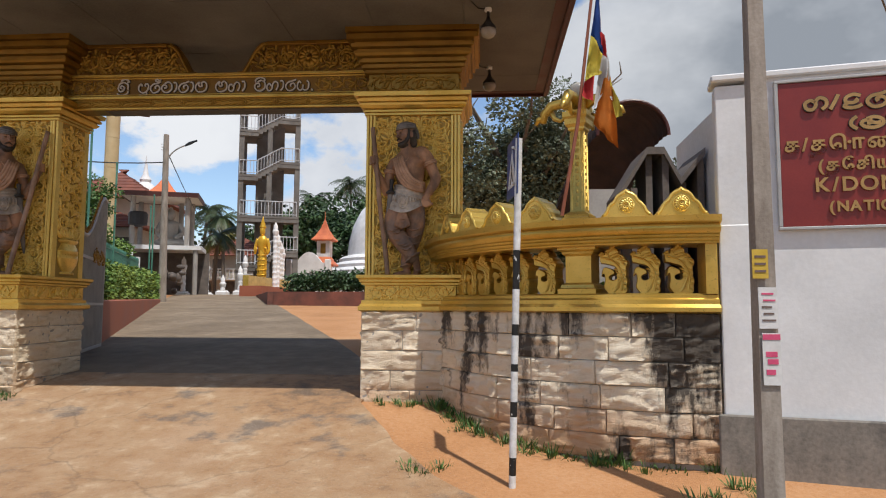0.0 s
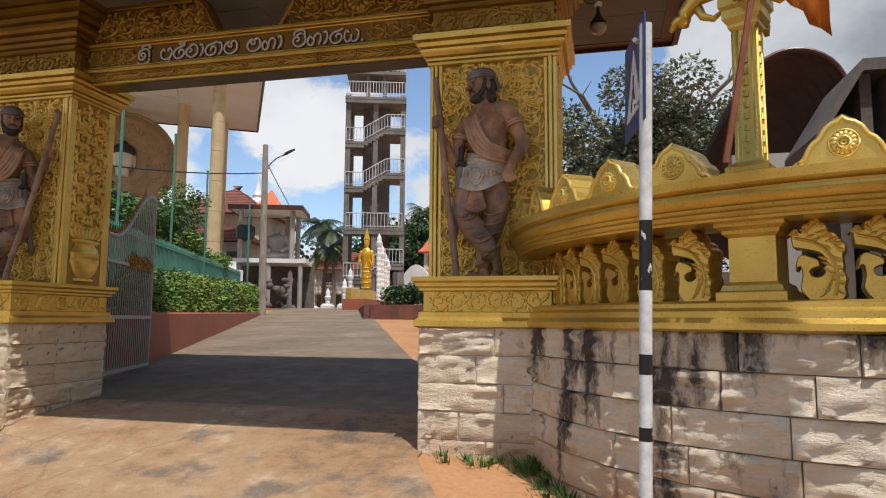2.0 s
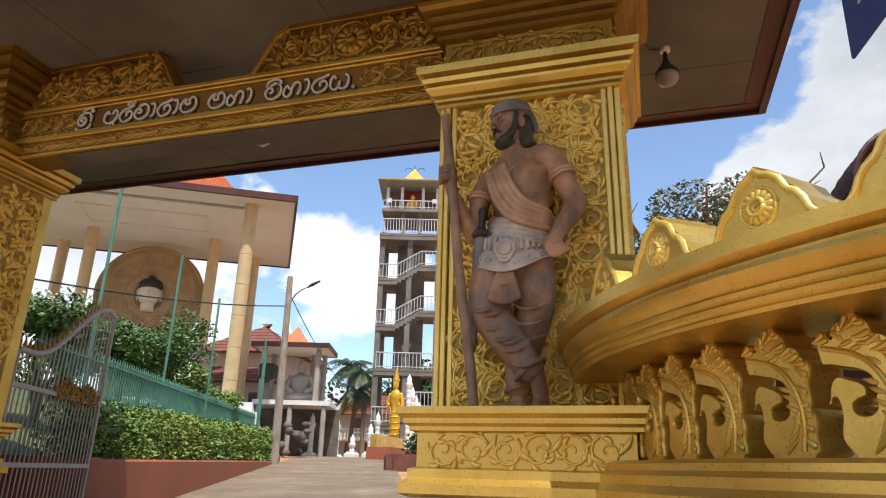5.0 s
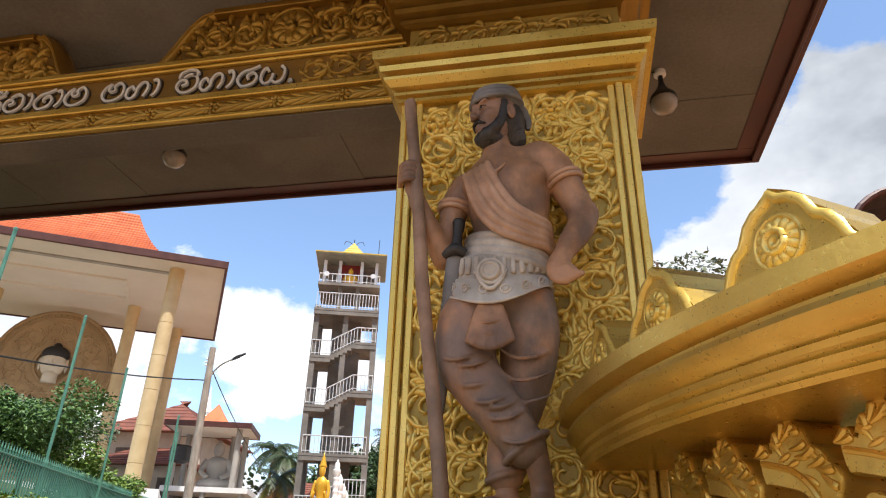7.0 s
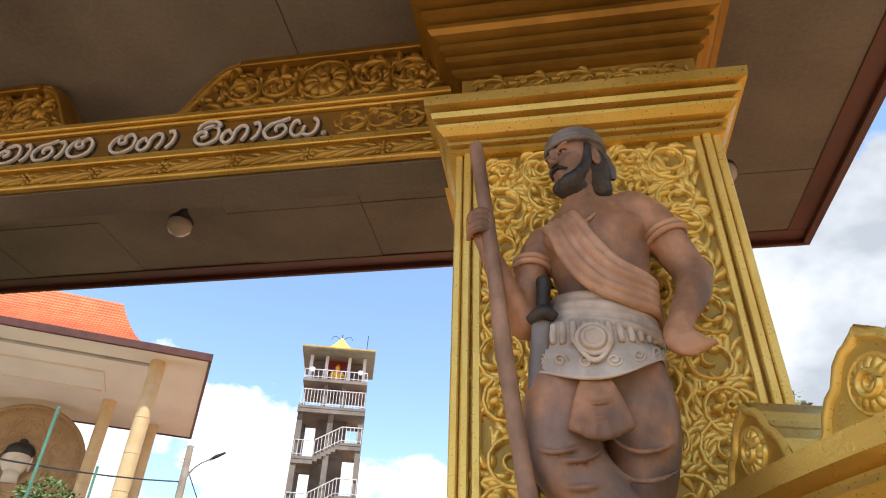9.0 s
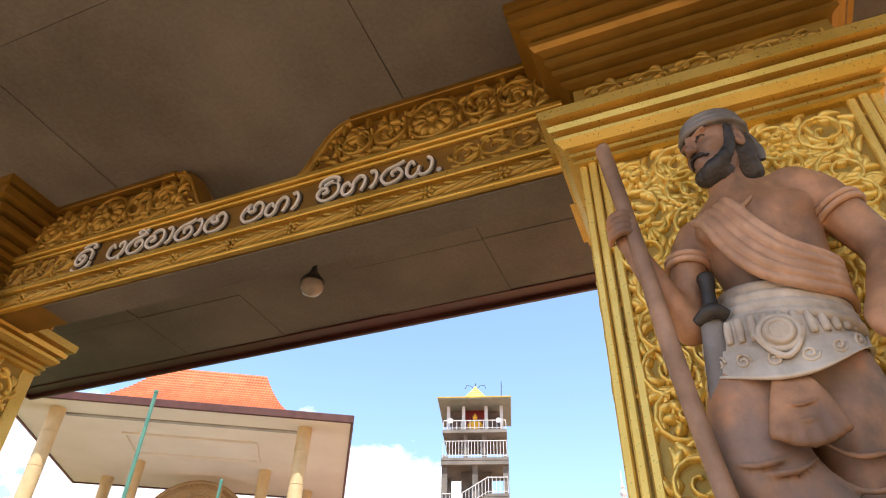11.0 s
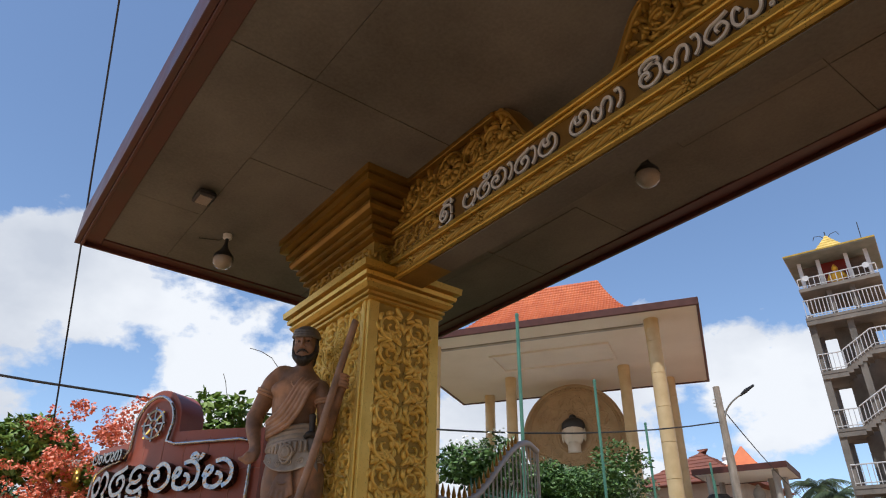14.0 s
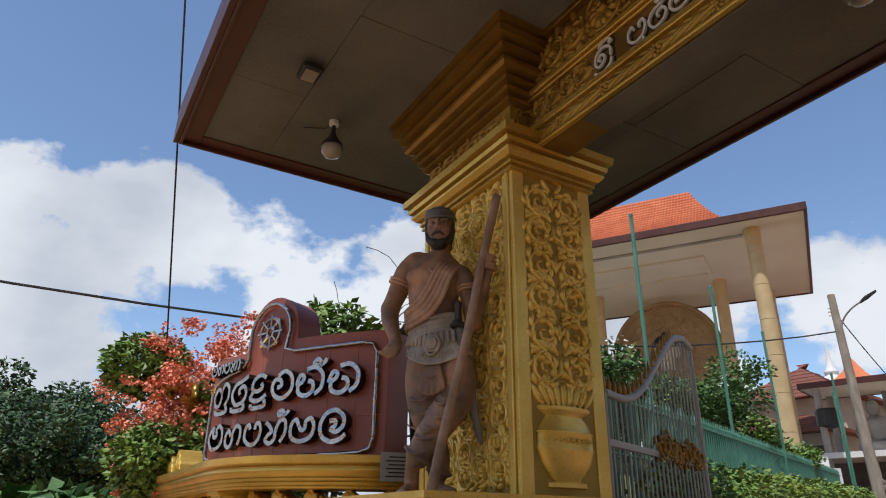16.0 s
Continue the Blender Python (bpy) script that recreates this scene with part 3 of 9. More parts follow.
    for m_, ln in ((pose((x0 + x1) / 2, Y0 + 0.02, 0), x1 - x0), (pose(x1 - 0.02, (Y0 + Y1) / 2, 0, 0, 0, 90), Y1 - Y0), (pose(x0 + 0.02, (Y0 + Y1) / 2, 0, 0, 0, -90), Y1 - Y0)):
        c = Carving()
        n = 5 if ln > 1 else 3
        for i in range(n):
            cx = -ln / 2 + 0.06 + (ln - 0.12) * (i + 0.5) / n
            c.scroll(cx, 4.40, 0.10, 1 if i < n / 2 else -1, 0.5, 0.013, 0.028, 1.4, 7)
            c.leaf(cx, 4.44, 0.4 if i < n / 2 else 2.7, 0.19, 0.02, 0.024, -0.7 if i < n / 2 else 0.7)
            c.leaf(cx, 4.34, -0.4 if i < n / 2 else 3.5, 0.17, 0.018, 0.024, 0.7 if i < n / 2 else -0.7)
        c.done("frieze_carving", SHADED_CARVING, gate, m_)
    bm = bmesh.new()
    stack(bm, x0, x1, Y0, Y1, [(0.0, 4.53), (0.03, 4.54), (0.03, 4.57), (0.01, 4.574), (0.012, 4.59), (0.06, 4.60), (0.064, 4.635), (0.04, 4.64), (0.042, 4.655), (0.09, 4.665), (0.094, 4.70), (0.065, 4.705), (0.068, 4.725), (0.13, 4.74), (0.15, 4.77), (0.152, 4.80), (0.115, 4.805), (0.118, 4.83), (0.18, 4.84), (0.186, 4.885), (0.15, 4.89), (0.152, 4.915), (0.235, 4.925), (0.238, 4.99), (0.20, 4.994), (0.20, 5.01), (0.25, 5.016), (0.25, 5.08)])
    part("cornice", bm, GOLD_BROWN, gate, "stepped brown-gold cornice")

# beam between the piers
BX0, BX1, BY = -5.73, -1.51, 8.54
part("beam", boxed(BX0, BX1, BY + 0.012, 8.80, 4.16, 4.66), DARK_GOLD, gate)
bm = bmesh.new()
for z0, z1, d in ((4.160, 4.185, 0.03), (4.305, 4.345, 0.035), (4.352, 4.372, 0.018), (4.585, 4.605, 0.018), (4.61, 4.65, 0.04)):
    box(bm, BX0, BX1, BY - d, BY + 0.014, z0, z1, 0.006)
part("beam_moulding", bm, GOLD, gate)
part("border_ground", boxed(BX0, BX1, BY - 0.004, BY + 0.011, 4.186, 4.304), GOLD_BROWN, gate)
c = Carving()
n = 38
for i in range(n):
    cx = BX0 + 0.12 + (BX1 - BX0 - 0.24) * i / (n - 1)
    if i % 4 == 2:
        c.rosette(cx, 4.245, 0.055, 8, 0.02)
    else:
        c.leaf(cx - 0.07, 4.212, 0.5, 0.15, 0.021, 0.022, -0.8)
        c.leaf(cx - 0.0, 4.205, 0.2, 0.10, 0.014, 0.02, 0.6)
        c.leaf(cx - 0.0, 4.285, -0.2, 0.10, 0.014, 0.02, -0.6)
        c.leaf(cx - 0.07, 4.278, -0.5, 0.15, 0.021, 0.022, 0.8)
        c.leaf(cx + 0.02, 4.245, 0.0, 0.10, 0.019, 0.022, 0.3)
c.done("beam_border", SHADED_CARVING, gate, pose(0, BY - 0.003, 0))
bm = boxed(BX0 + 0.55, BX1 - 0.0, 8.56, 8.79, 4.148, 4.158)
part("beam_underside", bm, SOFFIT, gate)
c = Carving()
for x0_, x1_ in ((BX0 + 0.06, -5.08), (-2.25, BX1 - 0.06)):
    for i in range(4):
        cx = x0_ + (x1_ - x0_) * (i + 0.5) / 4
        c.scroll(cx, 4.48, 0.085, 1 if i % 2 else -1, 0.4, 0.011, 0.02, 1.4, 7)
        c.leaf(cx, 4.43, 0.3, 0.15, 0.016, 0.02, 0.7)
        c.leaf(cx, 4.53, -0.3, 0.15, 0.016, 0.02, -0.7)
c.done("beam_carving", SHADED_CARVING, gate, pose(0, BY + 0.012, 0))
# pierced crest above the beam, dipping to a scoop in the middle


def crest_top(x):
    d = abs(x + 3.64)
    if d < 0.36:
        return 4.66
    if d < 0.66:
        return 4.66 + 0.40 * math.sin((d - 0.36) / 0.30 * math.pi / 2) ** 1.3
    return 5.075


outline = [(BX0, 4.64)] + [(BX0 + (BX1 - BX0) * i / 80, crest_top(BX0 + (BX1 - BX0) * i / 80)) for i in range(81)] + [(BX1, 4.64)]
for half in (-1, 1):
    ol = [p for p in outline if (p[0] + 3.64) * half > 0.3]
    ol = ([(ol[0][0], 4.64)] if half > 0 else []) + ol + ([(ol[-1][0], 4.64)] if half < 0 else [])
    bm = bmesh.new()
    prism(bm, ol, BY + 0.03, 8.74)
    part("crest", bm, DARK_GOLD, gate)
c = Carving()
for half in (-1, 1):
    c.ridge([(-3.64 + half * (0.36 + 0.35 * i / 12), crest_top(-3.64 + half * (0.36 + 0.35 * i / 12)) - 0.015) for i in range(13)], 0.024, 0.05)
    cx = -3.64 + half * 1.27
    c.rosette(cx, 4.87, 0.15, 12, 0.05)
    c.ridge([(cx + 0.16 * math.cos(k * math.pi / 10), 4.87 + 0.16 * math.sin(k * math.pi / 10)) for k in range(21)], 0.014, 0.04)
    for i in range(5):
        for off in (0.28, 0.45, 0.62, 0.78):
            for s in (1, -1):
                px = cx + s * off
                if abs(px + 3.64) < 0.62 or abs(px + 3.64) > 2.08:
                    continue
                z = 4.70 + 0.085 * i
                c.leaf(px, z, math.pi / 2 - s * (0.9 - 0.25 * i), 0.14, 0.022, 0.045, s * (0.9 if i % 2 else -0.7))
    for off in (0.30, 0.52, 0.74):
        for s in (1, -1):
            px = cx + s * off
            if 0.64 < abs(px + 3.64) < 2.05:
                c.scroll(px, 4.86 + 0.02 * math.sin(off * 20), 0.12, s, 0.6, 0.02, 0.055, 1.3, 6)
for half in (-1, 1):
    xa, xb = sorted((-3.64 + half * 0.70, -3.64 + half * 2.11))
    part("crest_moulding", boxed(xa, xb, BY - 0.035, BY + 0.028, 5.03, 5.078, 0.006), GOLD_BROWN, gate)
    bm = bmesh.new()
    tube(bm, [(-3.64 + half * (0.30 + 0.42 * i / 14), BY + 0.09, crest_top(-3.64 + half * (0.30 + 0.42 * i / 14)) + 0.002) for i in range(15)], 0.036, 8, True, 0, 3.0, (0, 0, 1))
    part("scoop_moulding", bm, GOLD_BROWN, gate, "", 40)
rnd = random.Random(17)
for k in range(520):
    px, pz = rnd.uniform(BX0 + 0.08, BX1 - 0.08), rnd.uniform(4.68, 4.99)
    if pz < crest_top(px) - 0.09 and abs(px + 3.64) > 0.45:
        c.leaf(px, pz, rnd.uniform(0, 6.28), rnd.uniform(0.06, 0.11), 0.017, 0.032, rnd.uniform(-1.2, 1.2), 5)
c.done("crest_carving", SHADED_CARVING, gate, pose(0, BY + 0.035, 0), "deep gold foliage carving")

# canopy
CX0, CX1, CY0, CY1, CZ = -8.50, 1.07, 6.45, 10.98, 5.085
canopy = thing("canopy", "flat concrete canopy with oxblood fascia and dusty ceiling boards", "canopy", kind="structure")
part("roof_slab", boxed(CX0 + 0.06, CX1 - 0.06, CY0 + 0.06, CY1 - 0.06, CZ + 0.012, CZ + 0.30), CONCRETE, canopy)
bm = bmesh.new()
seams = [CX0 + 0.16 + (CX1 - CX0 - 0.32) * i / 8 for i in range(9)]
for x0, x1 in zip(seams, seams[1:]):
    for y0, y1 in ((CY0 + 0.16, 7.3), (7.3, 8.9), (8.9, 10.0), (10.0, CY1 - 0.16)):
        box(bm, x0 + 0.002, x1 - 0.002, y0 + 0.002, y1 - 0.002, CZ - 0.006 + 0.005 * math.sin(x0 * 9 + y0 * 7), CZ + 0.011)
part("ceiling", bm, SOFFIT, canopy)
bm = bmesh.new()
for o, w, z0, z1 in ((0.0, 0.05, CZ - 0.03, CZ + 0.34), (0.05, 0.03, CZ - 0.06, CZ + 0.1), (0.08, 0.15, CZ - 0.02, CZ + 0.05)):
    a, b, d, e = CX0 + o, CX1 - o, CY0 + o, CY1 - o
    box(bm, a, b, d, d + w, z0, z1, 0.004)
    box(bm, a, b, e - w, e, z0, z1, 0.004)
    box(bm, a, a + w, d + w + 0.002, e - w - 0.002, z0, z1, 0.004)
    box(bm, b - w, b, d + w + 0.002, e - w - 0.002, z0, z1, 0.004)
part("fascia", bm, FASCIA, canopy)


def bulb_lamp(x, y):
    """A bare globe on a flared black holder under the ceiling."""
    e = thing("pendant_lamp", "globe bulb in a flared black holder, unlit, on the canopy ceiling", "lamp", "canopy lamps", (x, y, CZ - 0.012))
    bm = bmesh.new()
    lathe(bm, [(0.045, 0.01), (0.045, -0.03), (0.03, -0.04)], 14)
    part("ceiling_rose", bm, WHITE_PLASTER, e, "", 40)
    bm = bmesh.new()
    lathe(bm, [(0.018, -0.035), (0.02, -0.10), (0.034, -0.15), (0.068, -0.20), (0.096, -0.235), (0.10, -0.262)], 14)
    part("holder", bm, BLACK, e, "", 40)
    bm = bmesh.new()
    lathe(bm, [(0.094, -0.25), (0.098, -0.285), (0.090, -0.322), (0.062, -0.355), (0.02, -0.372)], 16)
    part("globe", bm, BULB_GLASS, e, "", True)
    bm = bmesh.new()
    tube(bm, [(0.02, 0, -0.01), (-0.12, -0.04, -0.012), (-0.2, -0.22, -0.014)], 0.006, 6)
    part("cable", bm, BLACK, e)
    return e


for x, y in ((0.05, 7.68), (0.08, 9.63), (-7.40, 7.65), (-3.92, 9.75)):
    bulb_lamp(x, y)
e = thing("floodlight", "small square black floodlight fixed to the canopy ceiling", "floodlight", at=(-6.76, 7.19, CZ - 0.01))
part("housing", boxed(-0.10, 0.10, -0.08, 0.08, -0.09, -0.03, 0.012), BLACK, e)
part("glass", boxed(-0.075, 0.075, -0.055, 0.055, -0.095, -0.089), BULB_GLASS, e)
part("bracket", boxed(-0.03, 0.03, -0.02, 0.02, -0.032, 0.012), BLACK, e)

# ---------------------------------------------------------------- curved balustrade beside the gate
BC, BR = Vector((2.10, 8.60, 0)), 2.72


def on_arc(deg, r=BR):
    a = radians(deg)
    return Vector((BC.x + r * math.cos(a), BC.y + r * math.sin(a), 0))


def arc_path(a0, a1, n):
    degs = [a0 + (a1 - a0) * i / n for i in range(n + 1)]
    return [(on_arc(d).x, on_arc(d).y) for d in degs], [(math.cos(radians(d)), math.sin(radians(d))) for d in degs]


RAIL = [(-0.42, 2.30), (-0.42, 2.06), (0.06, 2.06), (0.067, 2.074), (0.060, 2.078), (0.074, 2.09), (0.079, 2.105), (0.071, 2.109), (0.086, 2.12), (0.091, 2.135), (0.083, 2.139), (0.10, 2.15), (0.118, 2.17), (0.126, 2.19), (0.122, 2.206), (0.104, 2.211), (0.106, 2.222), (0.135, 2.234), (0.15, 2.246), (0.155, 2.298), (0.10, 2.306)]
LEDGE = [(-0.5, 1.62), (-0.5, 1.45), (0.03, 1.45), (0.06, 1.465), (0.06, 1.50), (0.03, 1.53), (0.03, 1.565), (0.0, 1.585), (0.0, 1.61), (-0.03, 1.625)]


def crest_piece(parent, m, w=0.45, h=0.265):
    """An ogee-topped crest stone with a rosette, extruded back."""
    half = [(0.5, 0.0), (0.5, 0.09), (0.46, 0.13), (0.41, 0.22), (0.375, 0.38), (0.32, 0.51), (0.26, 0.57), (0.235, 0.64), (0.195, 0.77), (0.125, 0.87), (0.045, 0.915), (0.0, 1.0)]
    outer = [(x * w, z * h) for x, z in half] + [(-x * w, z * h) for x, z in half[-2::-1]]
    bm = bmesh.new()
    prism(bm, outer, 0.0, 0.24)
    ob = part("crest_stone", bm, GOLD, parent)
    ob.matrix_basis = m
    c = Carving(3)
    c.ridge([(x * 0.93, z * 0.93) for x, z in outer[1:-1]], 0.014, 0.016)
    c.rosette(0, h * 0.43, 0.066, 14, 0.018)
    c.ridge([(0.068 * math.cos(k * math.pi / 10), h * 0.43 + 0.068 * math.sin(k * math.pi / 10)) for k in range(21)], 0.007, 0.012)
    c.ridge([(0.03 * math.cos(k * math.pi / 5), h * 0.43 + 0.03 * math.sin(k * math.pi / 5)) for k in range(11)], 0.01, 0.03)
    c.done("crest_relief", GOLD_CARVED, ob, pose(0, 0.001, 0))
    return ob


def smooth_path(pts, n=4):
    """Points and radii eased by a Catmull-Rom spline; each row is x, y, z, radius."""
    out = []
    for i in range(len(pts) - 1):
        p0, p1, p2, p3 = (pts[max(i - 1, 0)], pts[i], pts[i + 1], pts[min(i + 2, len(pts) - 1)])
        for k in range(n):
            t = k / n
            out.append([0.5 * (2 * b + (c - a) * t + (2 * a - 5 * b + 4 * c - d) * t * t + (3 * b - a - 3 * c + d) * t ** 3) for a, b, c, d in zip(p0, p1, p2, p3)])
    out.append(list(pts[-1]))
    return out


def swan_mesh():
    """A baluster carved from a thick slab: a swan with curved neck whose leafy tail sweeps up and over; rounded edges, fluted plumes."""
    tail = [(0.095, 0.0), (0.112, 0.04), (0.115, 0.11), (0.110, 0.164), (0.104, 0.21), (0.119, 0.28), (0.098, 0.335), (0.060, 0.367), (0.036, 0.392), (0.016, 0.43), (-0.035, 0.444), (-0.080, 0.413), (-0.092, 0.376), (-0.113, 0.396), (-0.138, 0.382), (-0.142, 0.343), (-0.133, 0.293), (-0.105, 0.286), (-0.0585, 0.274), (-0.027, 0.266), (-0.002, 0.254)]
    swan = [(0.014, 0.236), (0.023, 0.206), (0.013, 0.180), (0.014, 0.150), (-0.010, 0.133), (-0.043, 0.138), (-0.050, 0.163), (-0.030, 0.177), (-0.006, 0.187), (-0.005, 0.214), (-0.022, 0.230), (-0.052, 0.243), (-0.090, 0.254), (-0.117, 0.226), (-0.126, 0.166), (-0.102, 0.186), (-0.094, 0.134), (-0.104, 0.062), (-0.060, 0.0)]
    edge = [(q[0], q[1]) for q in smooth_path([(x, z, 0, 0) for x, z in tail + swan], 4)]
    n = len(edge)

    def normal(i):
        (ax, az), (bx, bz) = edge[i - 1], edge[(i + 1) % n]
        ln = math.hypot(bx - ax, bz - az) or 1.0
        return (bz - az) / ln, -(bx - ax) / ln

    lobed = []
    for i, (x, z) in enumerate(edge):
        nx, nz = normal(i)
        w = 0.011 * (abs(math.sin(i * math.pi / 6.0)) - 0.5) if 2 < i < 56 else 0.0
        lobed.append((x + nx * w, min(0.445, max(0.0, z + nz * w))))
    bm = bmesh.new()
    rings = []
    for y, d in ((-0.082, 0.007), (-0.078, 0.004), (-0.068, 0.001), (-0.045, 0.0), (0.045, 0.0), (0.068, 0.001), (0.078, 0.004), (0.082, 0.007)):
        ring = []
        for i, (x, z) in enumerate(lobed):
            nx, nz = normal(i)
            ring.append(bm.verts.new((x - nx * d, y, z - nz * d * (0 if z in (0.0, 0.445) else 1))))
        rings.append(ring)
    for a, b in zip(rings, rings[1:]):
        for k in range(n):
            bm.faces.new((a[k], a[(k + 1) % n], b[(k + 1) % n], b[k]))
    caps = [bm.faces.new(rings[0][::-1]), bm.faces.new(rings[-1])]
    for f in caps:
        f.normal_update()
    bmesh.ops.triangulate(bm, faces=caps, ngon_method="EAR_CLIP")
    # fluted plumes from the body to the tail's edge
    c = Carving(4)
    for i in range(4, 54, 3):
        x, z = lobed[i]
        nx, nz = normal(i)
        ln = 0.062 if i < 40 else 0.045
        flute = [(x - nx * ln * q - nz * 0.03 * q * q, z - nz * ln * q + nx * 0.03 * q * q) for q in (1.0, 0.8, 0.6, 0.4, 0.25, 0.16)]
        if i < 34:
            c.ridge([(x - nx * q - nz * (0.05 + 0.6 * (q - 0.05)), z - nz * q + nx * (0.05 + 0.6 * (q - 0.05))) for q in (0.105, 0.095, 0.085, 0.075, 0.065)], [0.003, 0.007, 0.010, 0.010, 0.005], 0.010)
        c.ridge(flute, [0.004, 0.008, 0.011, 0.0135, 0.0135, 0.009], 0.012)
    stem = [(0.060, 0.03), (0.075, 0.12), (0.064, 0.20), (0.028, 0.27), (-0.025, 0.315), (-0.085, 0.335), (-0.125, 0.345)]
    c.ridge([(q[0], q[1]) for q in smooth_path([(x, z, 0, 0) for x, z in stem], 3)], 0.010, 0.014)
    for k in range(5):
        c.leaf(-0.01 + 0.012 * k, 0.02 + 0.020 * k, 0.9 + 0.1 * k, 0.075, 0.010, 0.011, -0.5, 5)
    for flip in (1, -1):
        vs = [bm.verts.new((x, flip * (y - 0.079), z)) for x, y, z in c.v]
        for f in c.f:
            bm.faces.new([vs[i] for i in f])
    bmesh.ops.recalc_face_normals(bm, faces=bm.faces)
    me = bpy.data.meshes.new("swan_baluster")
    bm.to_mesh(me)
    bm.free()
    me.materials.append(GOLD)
    me.polygons.foreach_set("use_smooth", [True] * len(me.polygons))
    me.set_sharp_from_angle(angle=radians(26))
    return me


SWAN = swan_mesh()


def tangent(deg, r=BR, z=0.0):
    p = on_arc(deg, r)
    return pose(p.x, p.y, z, 0, 0, deg - 270)


def post_piece(parent, m, w=0.25):
    bm = bmesh.new()
    stack(bm, -w / 2, w / 2, -0.10, 0.14, [(0.06, 0), (0.06, 0.05), (0.04, 0.06), (0.03, 0.09), (0.0, 0.11), (0.0, 0.36), (0.025, 0.38), (0.03, 0.40), (0.06, 0.42), (0.06, 0.45)])
    o = part("post", bm, GOLD, parent, "", 30)
    o.matrix_basis = m
    return o


bal = thing("balustrade", "gold-painted curved balustrade with swan balusters and ogee crest", "balustrade")
p, n = arc_path(178, 268.5, 44)
bm = bmesh.new()
sweep(bm, p, n, RAIL)
part("rail", bm, GOLD, bal, "moulded gold handrail", 22)
bm = bmesh.new()
sweep(bm, p, n, LEDGE)
part("ledge", bm, GOLD, bal, "moulded gold ledge", 22)
CRESTS = (192.5, 203, 213.5, 224, 234, 252.5, 262.3)
for d in CRESTS:
    crest_piece(bal, tangent(d, BR + 0.03, 2.302))
for d in (196, 202, 208, 214, 220.5, 227, 234, 249.5, 256, 262.5):
    o = new("swan_baluster", SWAN)
    o.parent = bal
    o.matrix_basis = tangent(d, BR - 0.25, 1.62) @ Matrix.Diagonal((0.98, 1.0, 1.0, 1))
post_piece(bal, tangent(242.3, BR - 0.20, 1.62))
e = boxed(-0.05, 0.05, -0.12, 0.14, 1.62, 2.062)
o = part("end_post", e, GOLD, bal)
o.matrix_basis = tangent(267.3, BR - 0.10, 0)


def lamp_column(m, label):
    """A fluted column with beaded faces, four sea-beast brackets and a white globe."""
    e = thing("lamp_post", label, "lamp post")
    e.matrix_basis = m
    bm = bmesh.new()
    stack(bm, -0.07, 0.07, -0.07, 0.07, [(0.06, 0), (0.06, 0.03), (0.045, 0.035), (0.045, 0.06), (0.02, 0.08), (0.005, 0.09), (0.0, 0.1), (-0.012, 0.86), (0.01, 0.88), (0.01, 0.90), (0.035, 0.93), (0.035, 0.98), (0.05, 1.0), (0.05, 1.05), (0.02, 1.06), (0.02, 1.14), (0.045, 1.15), (0.045, 1.18)])
    part("column", bm, GOLD, e, "", 30)
    c = Carving(4)
    for z in range(11):
        c.ridge([(0, 0.14 + 0.065 * z), (0, 0.175 + 0.065 * z)], 0.017, 0.014)
    for s in (-1, 1):
        c.ridge([(s * 0.048, 0.11), (s * 0.042, 0.86)], 0.009, 0.012)
    for k in range(4):
        c.done("bead_strip", GOLD_CARVED, e, pose(0, 0, 0, 0, 0, 90 * k) @ pose(0, -0.062, 0))
    for k in range(4):
        bm = bmesh.new()
        tube(bm, [(0.05, 0, 1.10), (0.15, 0, 1.17), (0.27, 0, 1.16), (0.35, 0, 1.08), (0.36, 0, 1.0)], [0.055, 0.05, 0.05, 0.045, 0.03], 10)
        tube(bm, [(0.27, 0, 1.09), (0.24, 0, 1.03), (0.18, 0, 1.0), (0.13, 0, 1.03)], [0.03, 0.025, 0.02, 0.012], 8)
        tube(bm, [(0.33, 0, 1.06), (0.41, 0, 1.04), (0.44, 0, 0.99)], [0.04, 0.03, 0.015], 8)
        o = part("bracket", bm, GOLD, e, "gold sea-beast bracket", True)
        o.matrix_basis = pose(0, 0, 0, 0, 0, 90 * k)
    bm = bmesh.new()
    lathe(bm, [(0.03, 1.17), (0.05, 1.19), (0.072, 1.22), (0.082, 1.27), (0.072, 1.32), (0.04, 1.345), (0.01, 1.35)], 18)
    part("globe", bm, MILK_GLASS, e, "white globe", True)
    return e


lamp_column(tangent(242.8, BR - 0.10, 2.302) @ pose(0, 0, 0), "gold fluted lamp post with beast brackets and white globe")

# stone base wall of the balustrade: rough blocks in courses


